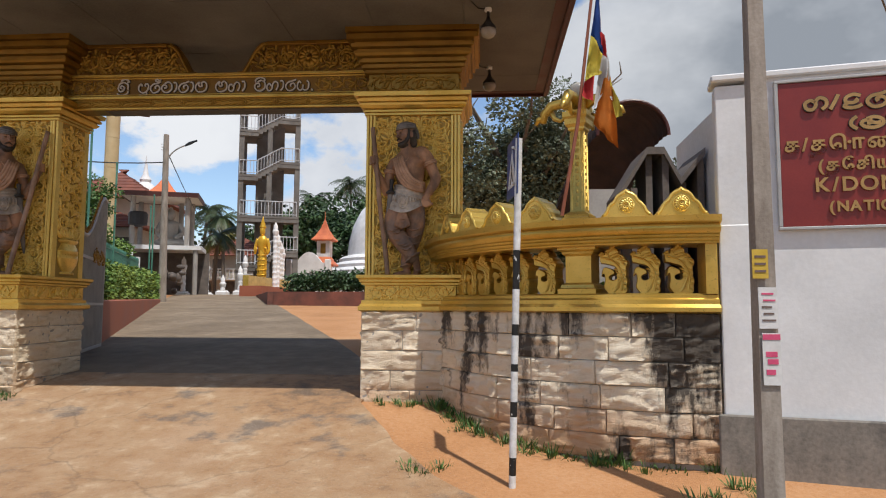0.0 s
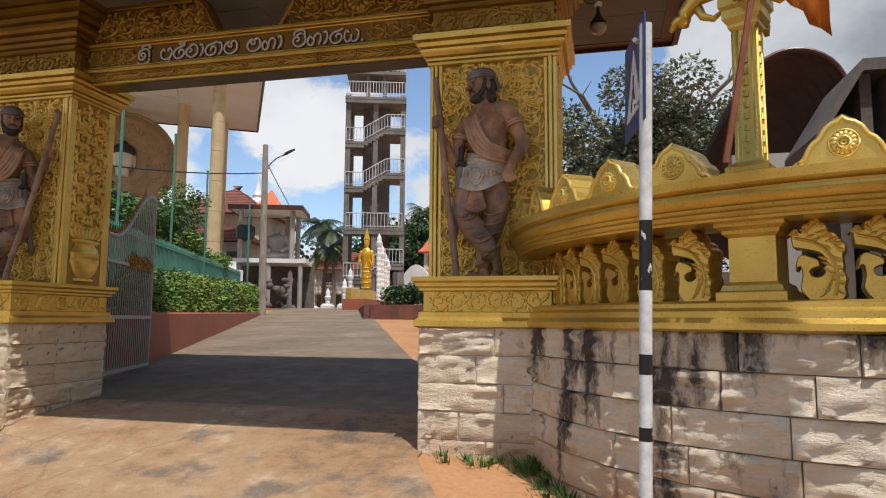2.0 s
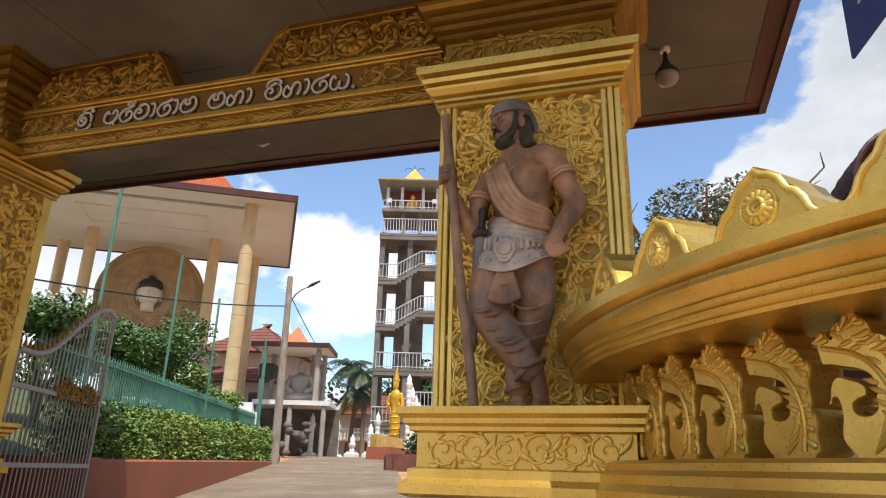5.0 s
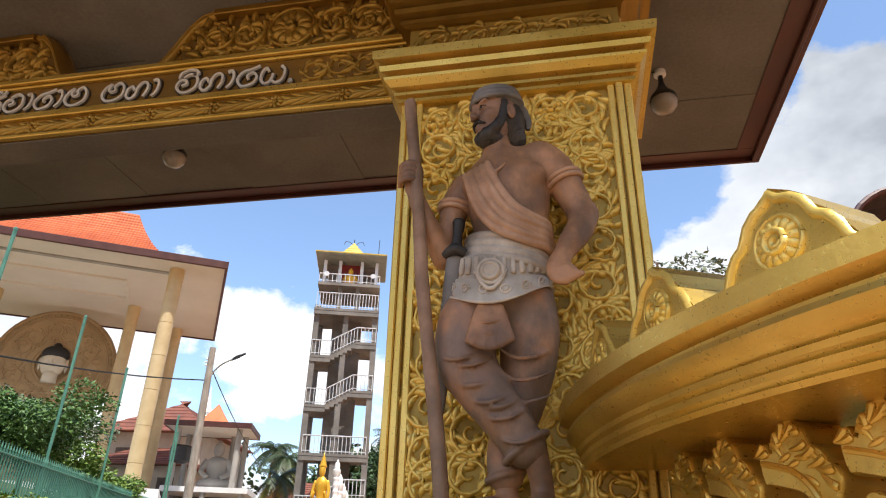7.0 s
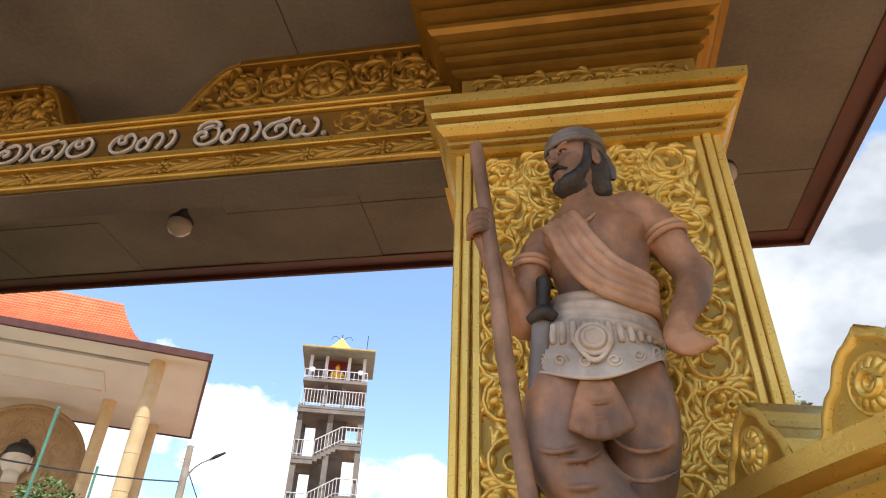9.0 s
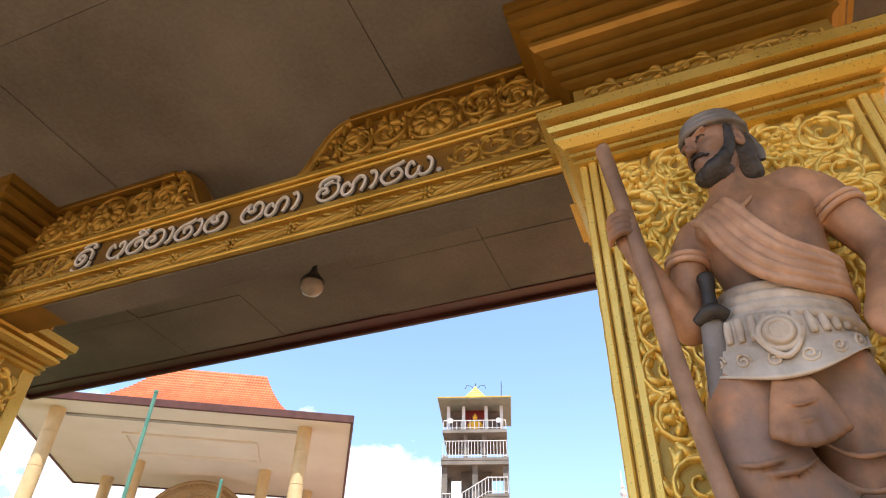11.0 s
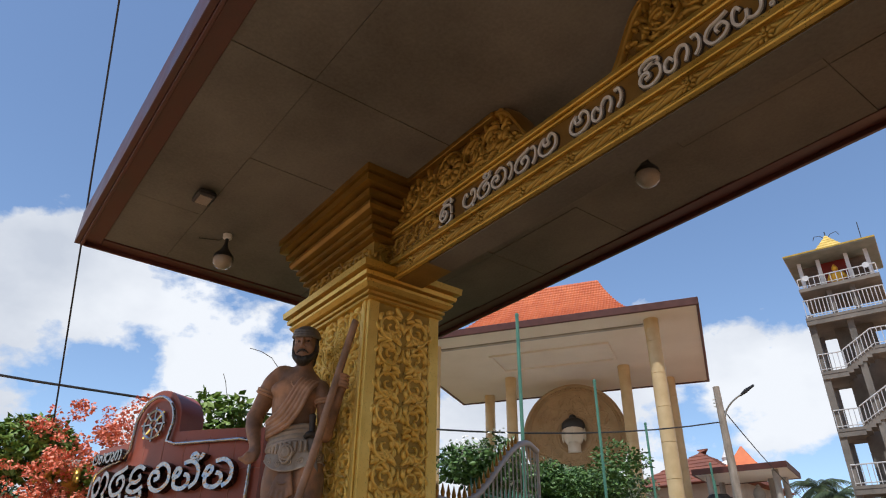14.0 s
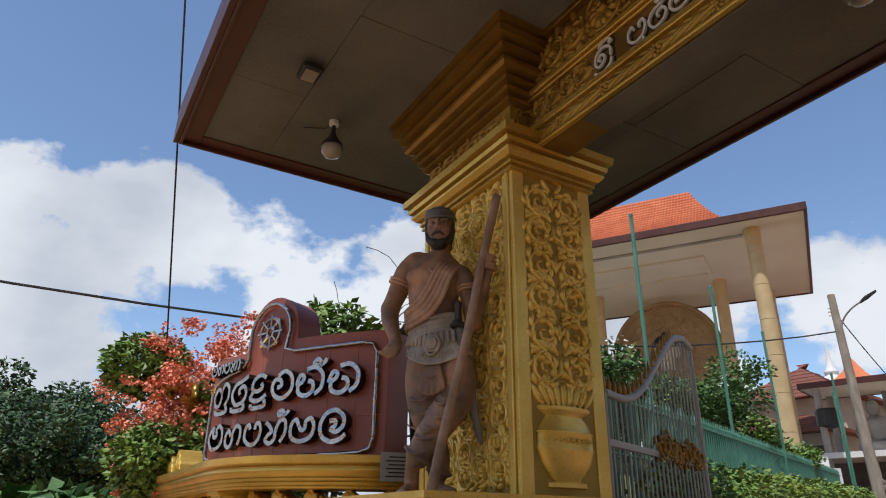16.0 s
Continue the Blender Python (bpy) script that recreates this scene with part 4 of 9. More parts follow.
def stone_mesh(i, w, h):
    rnd = random.Random(40 + i)
    bm = bmesh.new()
    nx, nz = 16, 9
    FX = [0, 0.02] + [0.02 + 0.96 * q / (nx - 2) for q in range(1, nx - 2)] + [0.98, 1]
    FZ = [0, 0.05] + [0.05 + 0.90 * q / (nz - 2) for q in range(1, nz - 2)] + [0.95, 1]
    grid = []
    for j in range(nz + 1):
        row = []
        for k in range(nx + 1):
            x, z = (FX[k] - 0.5) * w, FZ[j] * h
            edge = k in (0, nx) or j in (0, nz)
            # split face: slanting ledges broken by finer chips
            ledge = abs(noise.noise((x * 2.2 + z * 0.9 + i * 7.1, z * 3.4 - x * 0.7, i * 3.3)))
            chip = noise.noise((x * 7.5, z * 6.5 + i * 2.3, i * 5.0))
            fine = noise.noise((x * 15, z * 11, i * 1.7))
            y = rnd.uniform(0.0, 0.006) if edge else 0.004 - 0.060 * ledge - 0.016 * chip - 0.009 * fine
            row.append(bm.verts.new((x + (0 if edge else rnd.uniform(-0.010, 0.010)), y, z + (0 if edge else rnd.uniform(-0.02, 0.02)))))
        grid.append(row)
    for a, b in zip(grid, grid[1:]):
        for k in range(nx):
            bm.faces.new((a[k], a[k + 1], b[k + 1], b[k]))
    # sides running back into the wall
    rim = grid[0] + [r[-1] for r in grid[1:]] + grid[-1][-2::-1] + [r[0] for r in grid[-2:0:-1]]
    back = [bm.verts.new((v.co.x, 0.06, v.co.z)) for v in rim]
    for k in range(len(rim)):
        q = (k + 1) % len(rim)
        bm.faces.new((rim[k], back[k], back[q], rim[q]))
    bmesh.ops.recalc_face_normals(bm, faces=bm.faces)
    me = bpy.data.meshes.new("stone")
    bm.to_mesh(me)
    bm.free()
    return me


def stone_material(name, stained):
    k = Mat(name, 0.85, 0, "World")
    a, g, v = k.noise(2.6, 7), k.noise(38, 5, rough=0.7), k.noise(9, 6, (0.5, 0.5, 2.0), 0.65)
    fine = k.noise(26, 10, (1, 1, 2.6), 0.75)
    c = k.ramp(k.math("ADD", k.math("MULTIPLY", a, 0.4), k.math("ADD", k.math("MULTIPLY", v, 0.35), k.math("MULTIPLY", fine, 0.25))), [(0.3, (0.50, 0.38, 0.24)), (0.45, (0.76, 0.63, 0.455)), (0.62, (0.87, 0.775, 0.62))])
    c = k.mix(k.math("MULTIPLY", k.random(), 0.40), c, (0.56, 0.47, 0.36))
    # orange earth splashed on the lower courses, black mould streaks
    z = k.axis(2)
    splash = k.mask(k.math("ADD", z, k.math("MULTIPLY", k.noise(2.2, 6), 0.9)), 1.15, 0.72)
    c = k.mix(k.math("MULTIPLY", splash, 0.75), c, (0.50, 0.25, 0.10))
    if stained:
        x = k.axis(0)
        grow = k.math("ADD", k.math("MULTIPLY", k.mask(z, 0.6, 1.45), 0.09), k.math("MULTIPLY", k.mask(x, 0.0, 1.5), 0.10))
        own = k.math("MULTIPLY", k.math("SUBTRACT", k.random(), 0.5), 0.13)
        streak = k.math("ADD", k.math("ADD", k.noise(1.5, 8, (1.9, 1.9, 0.5), 0.66), own), grow)
        c = k.mix(k.math("MULTIPLY", k.mask(streak, 0.58, 0.67), 0.95), c, (0.045, 0.035, 0.028))
    k.color(c)
    k.bump(k.math("ADD", k.math("MULTIPLY", g, 0.5), k.math("ADD", v, k.math("MULTIPLY", fine, 1.4))), 0.75, 0.02)
    return k.m


STONE = stone_material("rough_pale_stone", False)
STONE_STAINED = stone_material("mould_streaked_stone", True)


def lay_courses(parent, place, length, z_foot, z_top, material, seed, courses=5):
    """Courses of stones along a run; place(s, z) gives the pose at s metres along it."""
    rnd = random.Random(seed)
    h = (z_top - z_foot) / courses
    for j in range(courses):
        s = -rnd.uniform(0.05, 0.3) if j % 2 else 0.0
        while s < length - 0.03:
            w = rnd.uniform(0.36, 0.74)
            a, b = max(0.0, s), min(length, s + w)
            if length - b < 0.14:
                b = length
            if b - a > 0.05:
                me = STONES[rnd.randrange(len(STONES))].copy() if not STONES[0].materials else STONES[rnd.randrange(len(STONES))]
                o = new("stone", me)
                o.parent = parent
                o.matrix_basis = place((a + b) / 2, z_foot + j * h + 0.004) @ Matrix.Diagonal(((b - a - 0.007), rnd.uniform(0.8, 1.25), h - 0.007, 1))
                o.material_slots[0].link = "OBJECT"
                o.material_slots[0].material = material
            s = b if b > s else s + w


STONES = [stone_mesh(i, 1.0, 1.0) for i in range(9)]
for me in STONES:
    me.polygons.foreach_set("use_smooth", [True] * len(me.polygons))
    me.set_sharp_from_angle(angle=radians(28))
    me.materials.append(STONE)
bal_wall = thing("wall_balustrade", "curved wall of rough pale stone blocks with black mould streaks", "wall", kind="structure")
bm = bmesh.new()
p, n = arc_path(186, 268.5, 40)
sweep(bm, p, n, [(-0.35, -0.2), (-0.02, -0.2), (-0.02, 1.46), (-0.35, 1.46)])
part("core", bm, CONCRETE, bal_wall)
ARC = radians(268.5 - 198) * BR
lay_courses(bal_wall, lambda s, z: tangent(198 + math.degrees(s / BR), BR, z), ARC, 0.16, 1.452, STONE_STAINED, 1, 6)
for side, (bx0, bx1) in BASE_X.items():
    lay_courses(gate, lambda s, z: pose(bx0 + s, 7.735, z), bx1 - bx0 if side == "left" else 0.975, 0.30, 1.445, STONE, 5 + len(side), 5)
    if side == "left":
        lay_courses(gate, lambda s, z: pose(bx1 - 0.025, 7.735 + s, z, 0, 0, 90), 1.35, 0.36, 1.445, STONE, 12, 5)
    else:
        lay_courses(gate, lambda s, z: pose(bx0 + 0.025, 9.09 - s, z, 0, 0, -90), 1.35, 0.36, 1.445, STONE, 13, 5)

# ---------------------------------------------------------------- the two painted figures on the ledges


def painted(name, lo, hi, dark=0.45):
    k = Mat(name, 0.55, 0, "World")
    a, g = k.noise(5.0, 6), k.noise(55, 4)
    c = k.ramp(a, [(0.30, tuple(q * 0.6 for q in lo)), (0.46, lo), (0.62, hi)])
    grime = k.mask(k.noise(3.2, 7, (1, 1, 0.6), 0.65), 0.45, 0.58)
    k.color(k.mix(k.math("MULTIPLY", grime, dark), c, (0.095, 0.066, 0.05)))
    k.bump(g, 0.25, 0.004)
    return k.m


FIGURE_MATS = [
    painted("terracotta_skin_paint", (0.30, 0.155, 0.08), (0.46, 0.245, 0.13), 0.6),
    painted("charcoal_paint", (0.014, 0.013, 0.012), (0.05, 0.045, 0.042), 0.2),
    painted("rose_sash_paint", (0.48, 0.275, 0.165), (0.62, 0.385, 0.25), 0.35),
    painted("chalky_belt_paint", (0.46, 0.40, 0.33), (0.64, 0.58, 0.50), 0.35),
    painted("dusty_brown_cloth_paint", (0.25, 0.165, 0.12), (0.46, 0.24, 0.13), 0.55),
    painted("brown_staff_paint", (0.26, 0.16, 0.10), (0.40, 0.25, 0.165), 0.25),
    painted("grey_headcloth_paint", (0.12, 0.115, 0.11), (0.20, 0.19, 0.185), 0.3),
]
FIGURE_MATS.append(painted("dark_face_paint", (0.22, 0.125, 0.08), (0.36, 0.205, 0.13), 0.45))
SKIN, DARK, SASH, BELT, CLOTH, STAFF, GREYCLOTH, FACE = range(8)


def ellipsoid(bm, c, r, mi, m=None, seg=18, rings=10):
    prof = [(max(0.02, math.sin(math.pi * k / rings)), -math.cos(math.pi * k / rings)) for k in range(rings + 1)]
    start = len(bm.verts)
    lathe(bm, prof, seg, (0, 0, 0), mi)
    bm.verts.ensure_lookup_table()
    vs = bm.verts[start:]
    bmesh.ops.transform(bm, matrix=(m or Matrix()) @ Matrix.Translation(c) @ Matrix.Diagonal((*r, 1)), verts=vs)


def limb(bm, rows, mi, flat=1.0, seg=16, side=None, n=4):
    q = smooth_path(rows, n)
    tube(bm, [r[:3] for r in q], [r[3] for r in q], seg, True, mi, flat, side)


class Clay:
    """Rounded limbs fused into one smooth skin on a fine grid."""

    def __init__(self, lo, hi, step):
        self.lo, self.step = np.array(lo, float), step
        self.n = [int((b - a) / step) + 2 for a, b in zip(lo, hi)]
        self.d = np.full(self.n, 1.0, np.float32)
        self.axes = [self.lo[i] + step * np.arange(self.n[i]) for i in range(3)]

    def window(self, lo, hi):
        s = []
        for i in range(3):
            a = max(0, int((lo[i] - self.lo[i]) / self.step) - 1)
            b = min(self.n[i], int((hi[i] - self.lo[i]) / self.step) + 3)
            if b <= a:
                return None
            s.append(slice(a, b))
        return tuple(s)

    def blend(self, s, d, k, cut):
        old = self.d[s]
        if cut:
            d = -d
            h = np.clip(0.5 - 0.5 * (d - old) / k, 0, 1)
            self.d[s] = old * h + d * (1 - h) + k * h * (1 - h)
        else:
            h = np.clip(0.5 + 0.5 * (d - old) / k, 0, 1)
            self.d[s] = d * (1 - h) + old * h - k * h * (1 - h)

    def limb(self, rows, k=0.03, flat=1.0, cut=False, n=3):
        """A tapering limb through rows of x, y, z, radius; flat squeezes it in depth."""
        q = np.array(smooth_path(rows, n))
        r = q[:, 3].max() + 2 * k + 0.01
        s = self.window(q[:, :3].min(0) - r, q[:, :3].max(0) + r)
        if s is None:
            return
        x, y, z = (self.axes[i][s[i]] for i in range(3))
        x, y, z = x[:, None, None], y[None, :, None], z[None, None, :]
        best = None
        for a, b in zip(q, q[1:]):
            ab = (b - a)[:3]
            w = ab * np.array((1, 1 / flat, 1))
            ln = float(w @ w) or 1e-9
            px, py, pz = x - a[0], (y - a[1]) / flat, z - a[2]
            t = np.clip((px * w[0] + py * w[1] + pz * w[2]) / ln, 0, 1)
            d = np.sqrt((px - t * w[0]) ** 2 + (py - t * w[1]) ** 2 + (pz - t * w[2]) ** 2) - (a[3] + (b[3] - a[3]) * t)
            best = d if best is None else np.minimum(best, d)
        self.blend(s, best, k, cut)

    def ball(self, c, r, k=0.02, m=None, cut=False):
        """An ellipsoid with centre c and radii r in the axes of m."""
        m = m or Matrix()
        w = m @ Vector(c)
        q = max(r) + 2 * k
        s = self.window([v - q for v in w], [v + q for v in w])
        if s is None:
            return
        inv = np.array(m.inverted())
        x, y, z = (self.axes[i][s[i]] for i in range(3))
        x, y, z = x[:, None, None], y[None, :, None], z[None, None, :]
        p = [(inv[i][0] * x + inv[i][1] * y + inv[i][2] * z + inv[i][3] - c[i]) / r[i] for i in range(3)]
        ln = np.sqrt(p[0] ** 2 + p[1] ** 2 + p[2] ** 2)
        g = np.sqrt((p[0] / r[0]) ** 2 + (p[1] / r[1]) ** 2 + (p[2] / r[2]) ** 2)
        self.blend(s, ln * (ln - 1) / np.maximum(g, 1e-6), k, cut)

    def ripple(self, amount, scale):
        x, y, z = (self.axes[i] * scale for i in range(3))
        x, y, z = x[:, None, None], y[None, :, None], z[None, None, :]
        self.d += amount * np.sin(x + 2 * np.sin(z * 0.7)) * np.sin(y + 1.3 * np.sin(x * 0.8)) * np.sin(z + 1.7 * np.sin(y))

    def skin(self):
        d, n = self.d, np.array(self.n)
        cells = n - 1
        acc, cnt = np.zeros((int(cells.prod()), 3)), np.zeros(int(cells.prod()))
        quads = []
        for ax in range(3):
            lo_, hi_ = [slice(None)] * 3, [slice(None)] * 3
            lo_[ax], hi_[ax] = slice(0, -1), slice(1, None)
            a, b = d[tuple(lo_)], d[tuple(hi_)]
            at = np.argwhere((a < 0) != (b < 0))
            va, vb = a[tuple(at.T)], b[tuple(at.T)]
            pos = at.astype(float)
            pos[:, ax] += va / (va - vb)
            o1, o2 = (ax + 1) % 3, (ax + 2) % 3
            ids, good = [], np.ones(len(at), bool)
            for e1, e2 in ((0, 0), (1, 0), (1, 1), (0, 1)):
                c = at.copy()
                c[:, o1] -= e1
                c[:, o2] -= e2
                ok = ((c >= 0) & (c < cells)).all(1)
                good &= ok
                c = np.clip(c, 0, cells - 1)
                f = (c[:, 0] * cells[1] + c[:, 1]) * cells[2] + c[:, 2]
                ids.append(f)
                np.add.at(acc, f[ok], pos[ok])
                np.add.at(cnt, f[ok], 1)
            q = np.stack(ids, 1)
            q[va > 0] = q[va > 0][:, ::-1]
            quads.append(q[good])
        quads = np.concatenate(quads)
        used, inv = np.unique(quads, return_inverse=True)
        return acc[used] / cnt[used][:, None] * self.step + self.lo, inv.reshape(-1, 4)


def figure_mesh(head_yaw, staff_top, staff_foot, head_tip=6):
    """A standing man with staff, bare chest, sash, broad belt and wrapped cloth, legs crossed; feet at the origin."""
    pieces = []
    # bare trunk, arms, hands and feet
    c = Clay((-0.5, -0.30, -0.02), (0.5, 0.22, 1.72), 0.0085)
    c.limb([(-0.03, 0.0, 0.86, 0.19), (0.02, 0.0, 1.04, 0.155), (0.045, -0.005, 1.18, 0.16), (0.045, -0.01, 1.32, 0.185), (0.035, 0.0, 1.42, 0.185), (0.02, 0.01, 1.50, 0.13)], 0.02, 0.66, n=5)
    c.limb([(-0.14, 0.02, 1.42, 0.075), (0.0, 0.03, 1.50, 0.085), (0.17, 0.02, 1.57, 0.08)], 0.05)
    for sx, sz in ((-0.06, 1.385), (0.125, 1.425)):
        c.ball((sx, -0.085, sz), (0.095, 0.05, 0.07), 0.035)
    c.limb([(0.03, -0.135, 1.12, 0.004), (0.045, -0.142, 1.38, 0.004)], 0.02, cut=True)
    c.ball((0.02, -0.11, 1.13), (0.012, 0.02, 0.012), 0.008, cut=True)
    c.limb([(0.02, 0.0, 1.46, 0.085), (0.0, -0.01, 1.56, 0.066), (-0.01, -0.02, 1.66, 0.066)], 0.035)
    for rows in ([(-0.155, 0.01, 1.43, 0.07), (-0.20, 0.0, 1.34, 0.066), (-0.222, -0.01, 1.20, 0.056), (-0.245, -0.02, 1.07, 0.052)],
                 [(-0.245, -0.02, 1.06, 0.052), (-0.285, -0.06, 1.14, 0.05), (-0.345, -0.10, 1.28, 0.042), (-0.385, -0.115, 1.39, 0.031)],
                 [(0.20, 0.01, 1.565, 0.08), (0.262, 0.0, 1.49, 0.083), (0.318, 0.0, 1.37, 0.072), (0.372, -0.01, 1.24, 0.062)],
                 [(0.372, -0.01, 1.235, 0.064), (0.352, -0.05, 1.15, 0.061), (0.305, -0.10, 1.06, 0.051), (0.268, -0.13, 0.985, 0.038)]):
        c.limb(rows, 0.022)
    # hand that rests at the hip, fingers half curled
    c.limb([(0.268, -0.13, 0.985, 0.036), (0.252, -0.15, 0.94, 0.047), (0.252, -0.165, 0.90, 0.044)], 0.02, 0.72)
    for k in range(4):
        c.limb([(0.226 + 0.020 * k, -0.172 - 0.006 * k, 0.895 + 0.006 * k, 0.0165), (0.246 + 0.022 * k, -0.19, 0.857 + 0.009 * k, 0.0155), (0.286 + 0.020 * k, -0.192, 0.848 + 0.011 * k, 0.0125)], 0.006)
    c.limb([(0.285, -0.15, 0.94, 0.018), (0.315, -0.17, 0.905, 0.016), (0.322, -0.182, 0.885, 0.012)], 0.01)
    # hand closed round the staff
    c.limb([(-0.385, -0.115, 1.385, 0.032), (-0.385, -0.10, 1.43, 0.043), (-0.372, -0.095, 1.465, 0.032)], 0.02, 0.75)
    for k in range(4):
        z = 1.395 + 0.028 * k
        c.limb([(-0.352, -0.09, z, 0.014), (-0.358, -0.145, z + 0.006, 0.0145), (-0.392, -0.172, z + 0.004, 0.0145), (-0.43, -0.155, z - 0.004, 0.0125), (-0.44, -0.125, z - 0.008, 0.011)], 0.005)
    c.limb([(-0.37, -0.10, 1.47, 0.017), (-0.36, -0.115, 1.515, 0.014)], 0.01)
    # shins and bare feet
    c.limb([(0.115, -0.085, 0.25, 0.056), (0.145, -0.07, 0.14, 0.044), (0.152, -0.055, 0.06, 0.043)], 0.02)
    c.limb([(0.152, -0.045, 0.035, 0.04), (0.15, -0.12, 0.032, 0.037), (0.142, -0.20, 0.018, 0.026)], 0.025)
    c.limb([(-0.005, 0.03, 0.22, 0.055), (0.01, 0.035, 0.10, 0.043), (0.015, 0.03, 0.05, 0.042)], 0.02)
    c.limb([(0.03, 0.03, 0.035, 0.036), (-0.045, -0.01, 0.034, 0.036), (-0.125, -0.06, 0.02, 0.027)], 0.025)
    for k in range(5):
        c.ball((0.118 + 0.015 * k, -0.222 + 0.008 * abs(k - 1), 0.015), (0.010, 0.02, 0.012), 0.004)
        c.ball((-0.152 + 0.012 * k, -0.052 - 0.016 * k, 0.015), (0.018, 0.012, 0.012), 0.004)
    pieces.append((c.skin(), SKIN))
    # wrapped cloth over the crossing legs, drawn into folds
    c = Clay((-0.34, -0.27, 0.06), (0.34, 0.2, 1.0), 0.0085)
    c.limb([(0.10, 0.02, 0.88, 0.125), (0.115, 0.02, 0.72, 0.128), (0.105, 0.02, 0.56, 0.112), (0.06, 0.03, 0.38, 0.09), (0.01, 0.035, 0.24, 0.073), (0.008, 0.035, 0.15, 0.07)], 0.02, 0.9, n=5)
    c.ball((-0.01, 0.0, 0.84), (0.20, 0.13, 0.12), 0.04)
    c.limb([(-0.09, -0.01, 0.87, 0.13), (-0.135, -0.03, 0.73, 0.13), (-0.135, -0.055, 0.58, 0.122), (-0.06, -0.085, 0.45, 0.105), (0.03, -0.09, 0.33, 0.092), (0.095, -0.085, 0.235, 0.080)], 0.012, 0.92, n=5)
    for k in range(7):
        t = k / 6
        ox, oz = -0.16 + 0.215 * t + 0.012 * math.sin(k * 2.3), 0.60 - 0.30 * t + 0.022 * math.sin(k * 1.7)
        c.limb([(ox - 0.085 + 0.02 * t, -0.09, oz + 0.015, 0.003), (ox - 0.045, -0.152, oz - 0.035, 0.008), (ox + 0.01, -0.186 - 0.006 * (k % 2), oz - 0.05, 0.010), (ox + 0.06, -0.172 - 0.006 * (k % 2), oz - 0.035, 0.008), (ox + 0.10, -0.13, oz + 0.005, 0.003)], 0.007)
    for k in range(3):
        c.limb([(-0.02, -0.13, 0.64 - 0.09 * k, 0.003), (0.05, -0.118, 0.575 - 0.09 * k, 0.008), (0.14, -0.098, 0.575 - 0.085 * k, 0.009), (0.21, -0.04, 0.625 - 0.09 * k, 0.004)], 0.012)
    c.limb([(-0.20, -0.12, 0.72, 0.003), (-0.13, -0.158, 0.66, 0.006), (-0.05, -0.158, 0.66, 0.006), (0.0, -0.13, 0.70, 0.003)], 0.012)
    # rolled hems
    for x, y, z, r, tip in ((0.098, -0.085, 0.232, 0.078, 0.055), (0.008, 0.035, 0.145, 0.07, 0.02)):
        c.limb([(x + r * math.cos(a), y + r * 0.92 * math.sin(a), z + tip * math.cos(a), 0.014) for a in (2 * math.pi * i / 14 for i in range(15))], 0.008, n=2)
    pieces.append((c.skin(), CLOTH))
    # pleated end of the cloth hanging from the belt
    c = Clay((-0.16, -0.27, 0.54), (0.12, -0.06, 0.84), 0.006)
    for k in range(9):
        u = k / 8 - 0.5
        fall = 0.622 - 0.030 * math.cos(math.pi * u)
        c.limb([(-0.025 + 0.06 * u, -0.145, 0.80, 0.013), (-0.025 + 0.11 * u, -0.178, 0.72, 0.0165), (-0.024 + 0.165 * u, -0.190 - 0.005 * (k % 2), fall, 0.0165)], 0.008, 0.75)
    for z in (0.70, 0.655):
        c.limb([(-0.085, -0.185, z + 0.008, 0.0045), (-0.024, -0.203, z - 0.012, 0.0055), (0.04, -0.185, z + 0.012, 0.0045)], 0.004)
    pieces.append((c.skin(), SKIN))
    # sash: broad folds over the shoulder and across to the hip
    c = Clay((-0.25, -0.26, 0.98), (0.32, 0.2, 1.58), 0.0055)
    for k in range(5):
        t = k / 4
        c.limb([(-0.15 + 0.09 * t, 0.10, 1.46 + 0.05 * t, 0.016), (-0.155 + 0.105 * t, -0.02, 1.475 + 0.055 * t, 0.017), (-0.128 + 0.095 * t, -0.125, 1.385 + 0.075 * t, 0.0165), (-0.085 + 0.105 * t, -0.165 - 0.006 * (k % 2), 1.235 + 0.085 * t, 0.017), (-0.01 + 0.095 * t, -0.172 - 0.006 * (k % 2), 1.125 + 0.095 * t, 0.017), (0.11 + 0.055 * t, -0.15 - 0.005 * (k % 2), 1.065 + 0.105 * t, 0.017), (0.205 + 0.01 * t, -0.085, 1.055 + 0.11 * t, 0.017), (0.235 - 0.01 * t, 0.03, 1.06 + 0.11 * t, 0.016)], 0.0025)
    pieces.append((c.skin(), SASH))
    # chalk-white waist cloth in rolled folds
    c = Clay((-0.26, -0.24, 0.90), (0.28, 0.2, 1.16), 0.007)
    for k in range(4):
        z, g = 1.10 - 0.036 * k, 0.006 * k
        c.limb([(0.03 + (0.168 + g) * math.cos(a), (0.128 + g) * math.sin(a), z - 0.035 * math.cos(a), 0.020) for a in (2 * math.pi * i / 20 for i in range(21))], 0.003, n=2)
    pieces.append((c.skin(), BELT))
    # head, turned to the side
    hm = pose(-0.005, -0.035, 1.775, head_tip, 0, head_yaw)
    c = Clay((-0.19, -0.22, 1.55), (0.18, 0.16, 1.99), 0.0052)
    c.ball((0, 0.012, 0.035), (0.092, 0.118, 0.125), 0.02, hm)
    c.ball((0, -0.035, -0.075), (0.066, 0.075, 0.085), 0.05, hm)
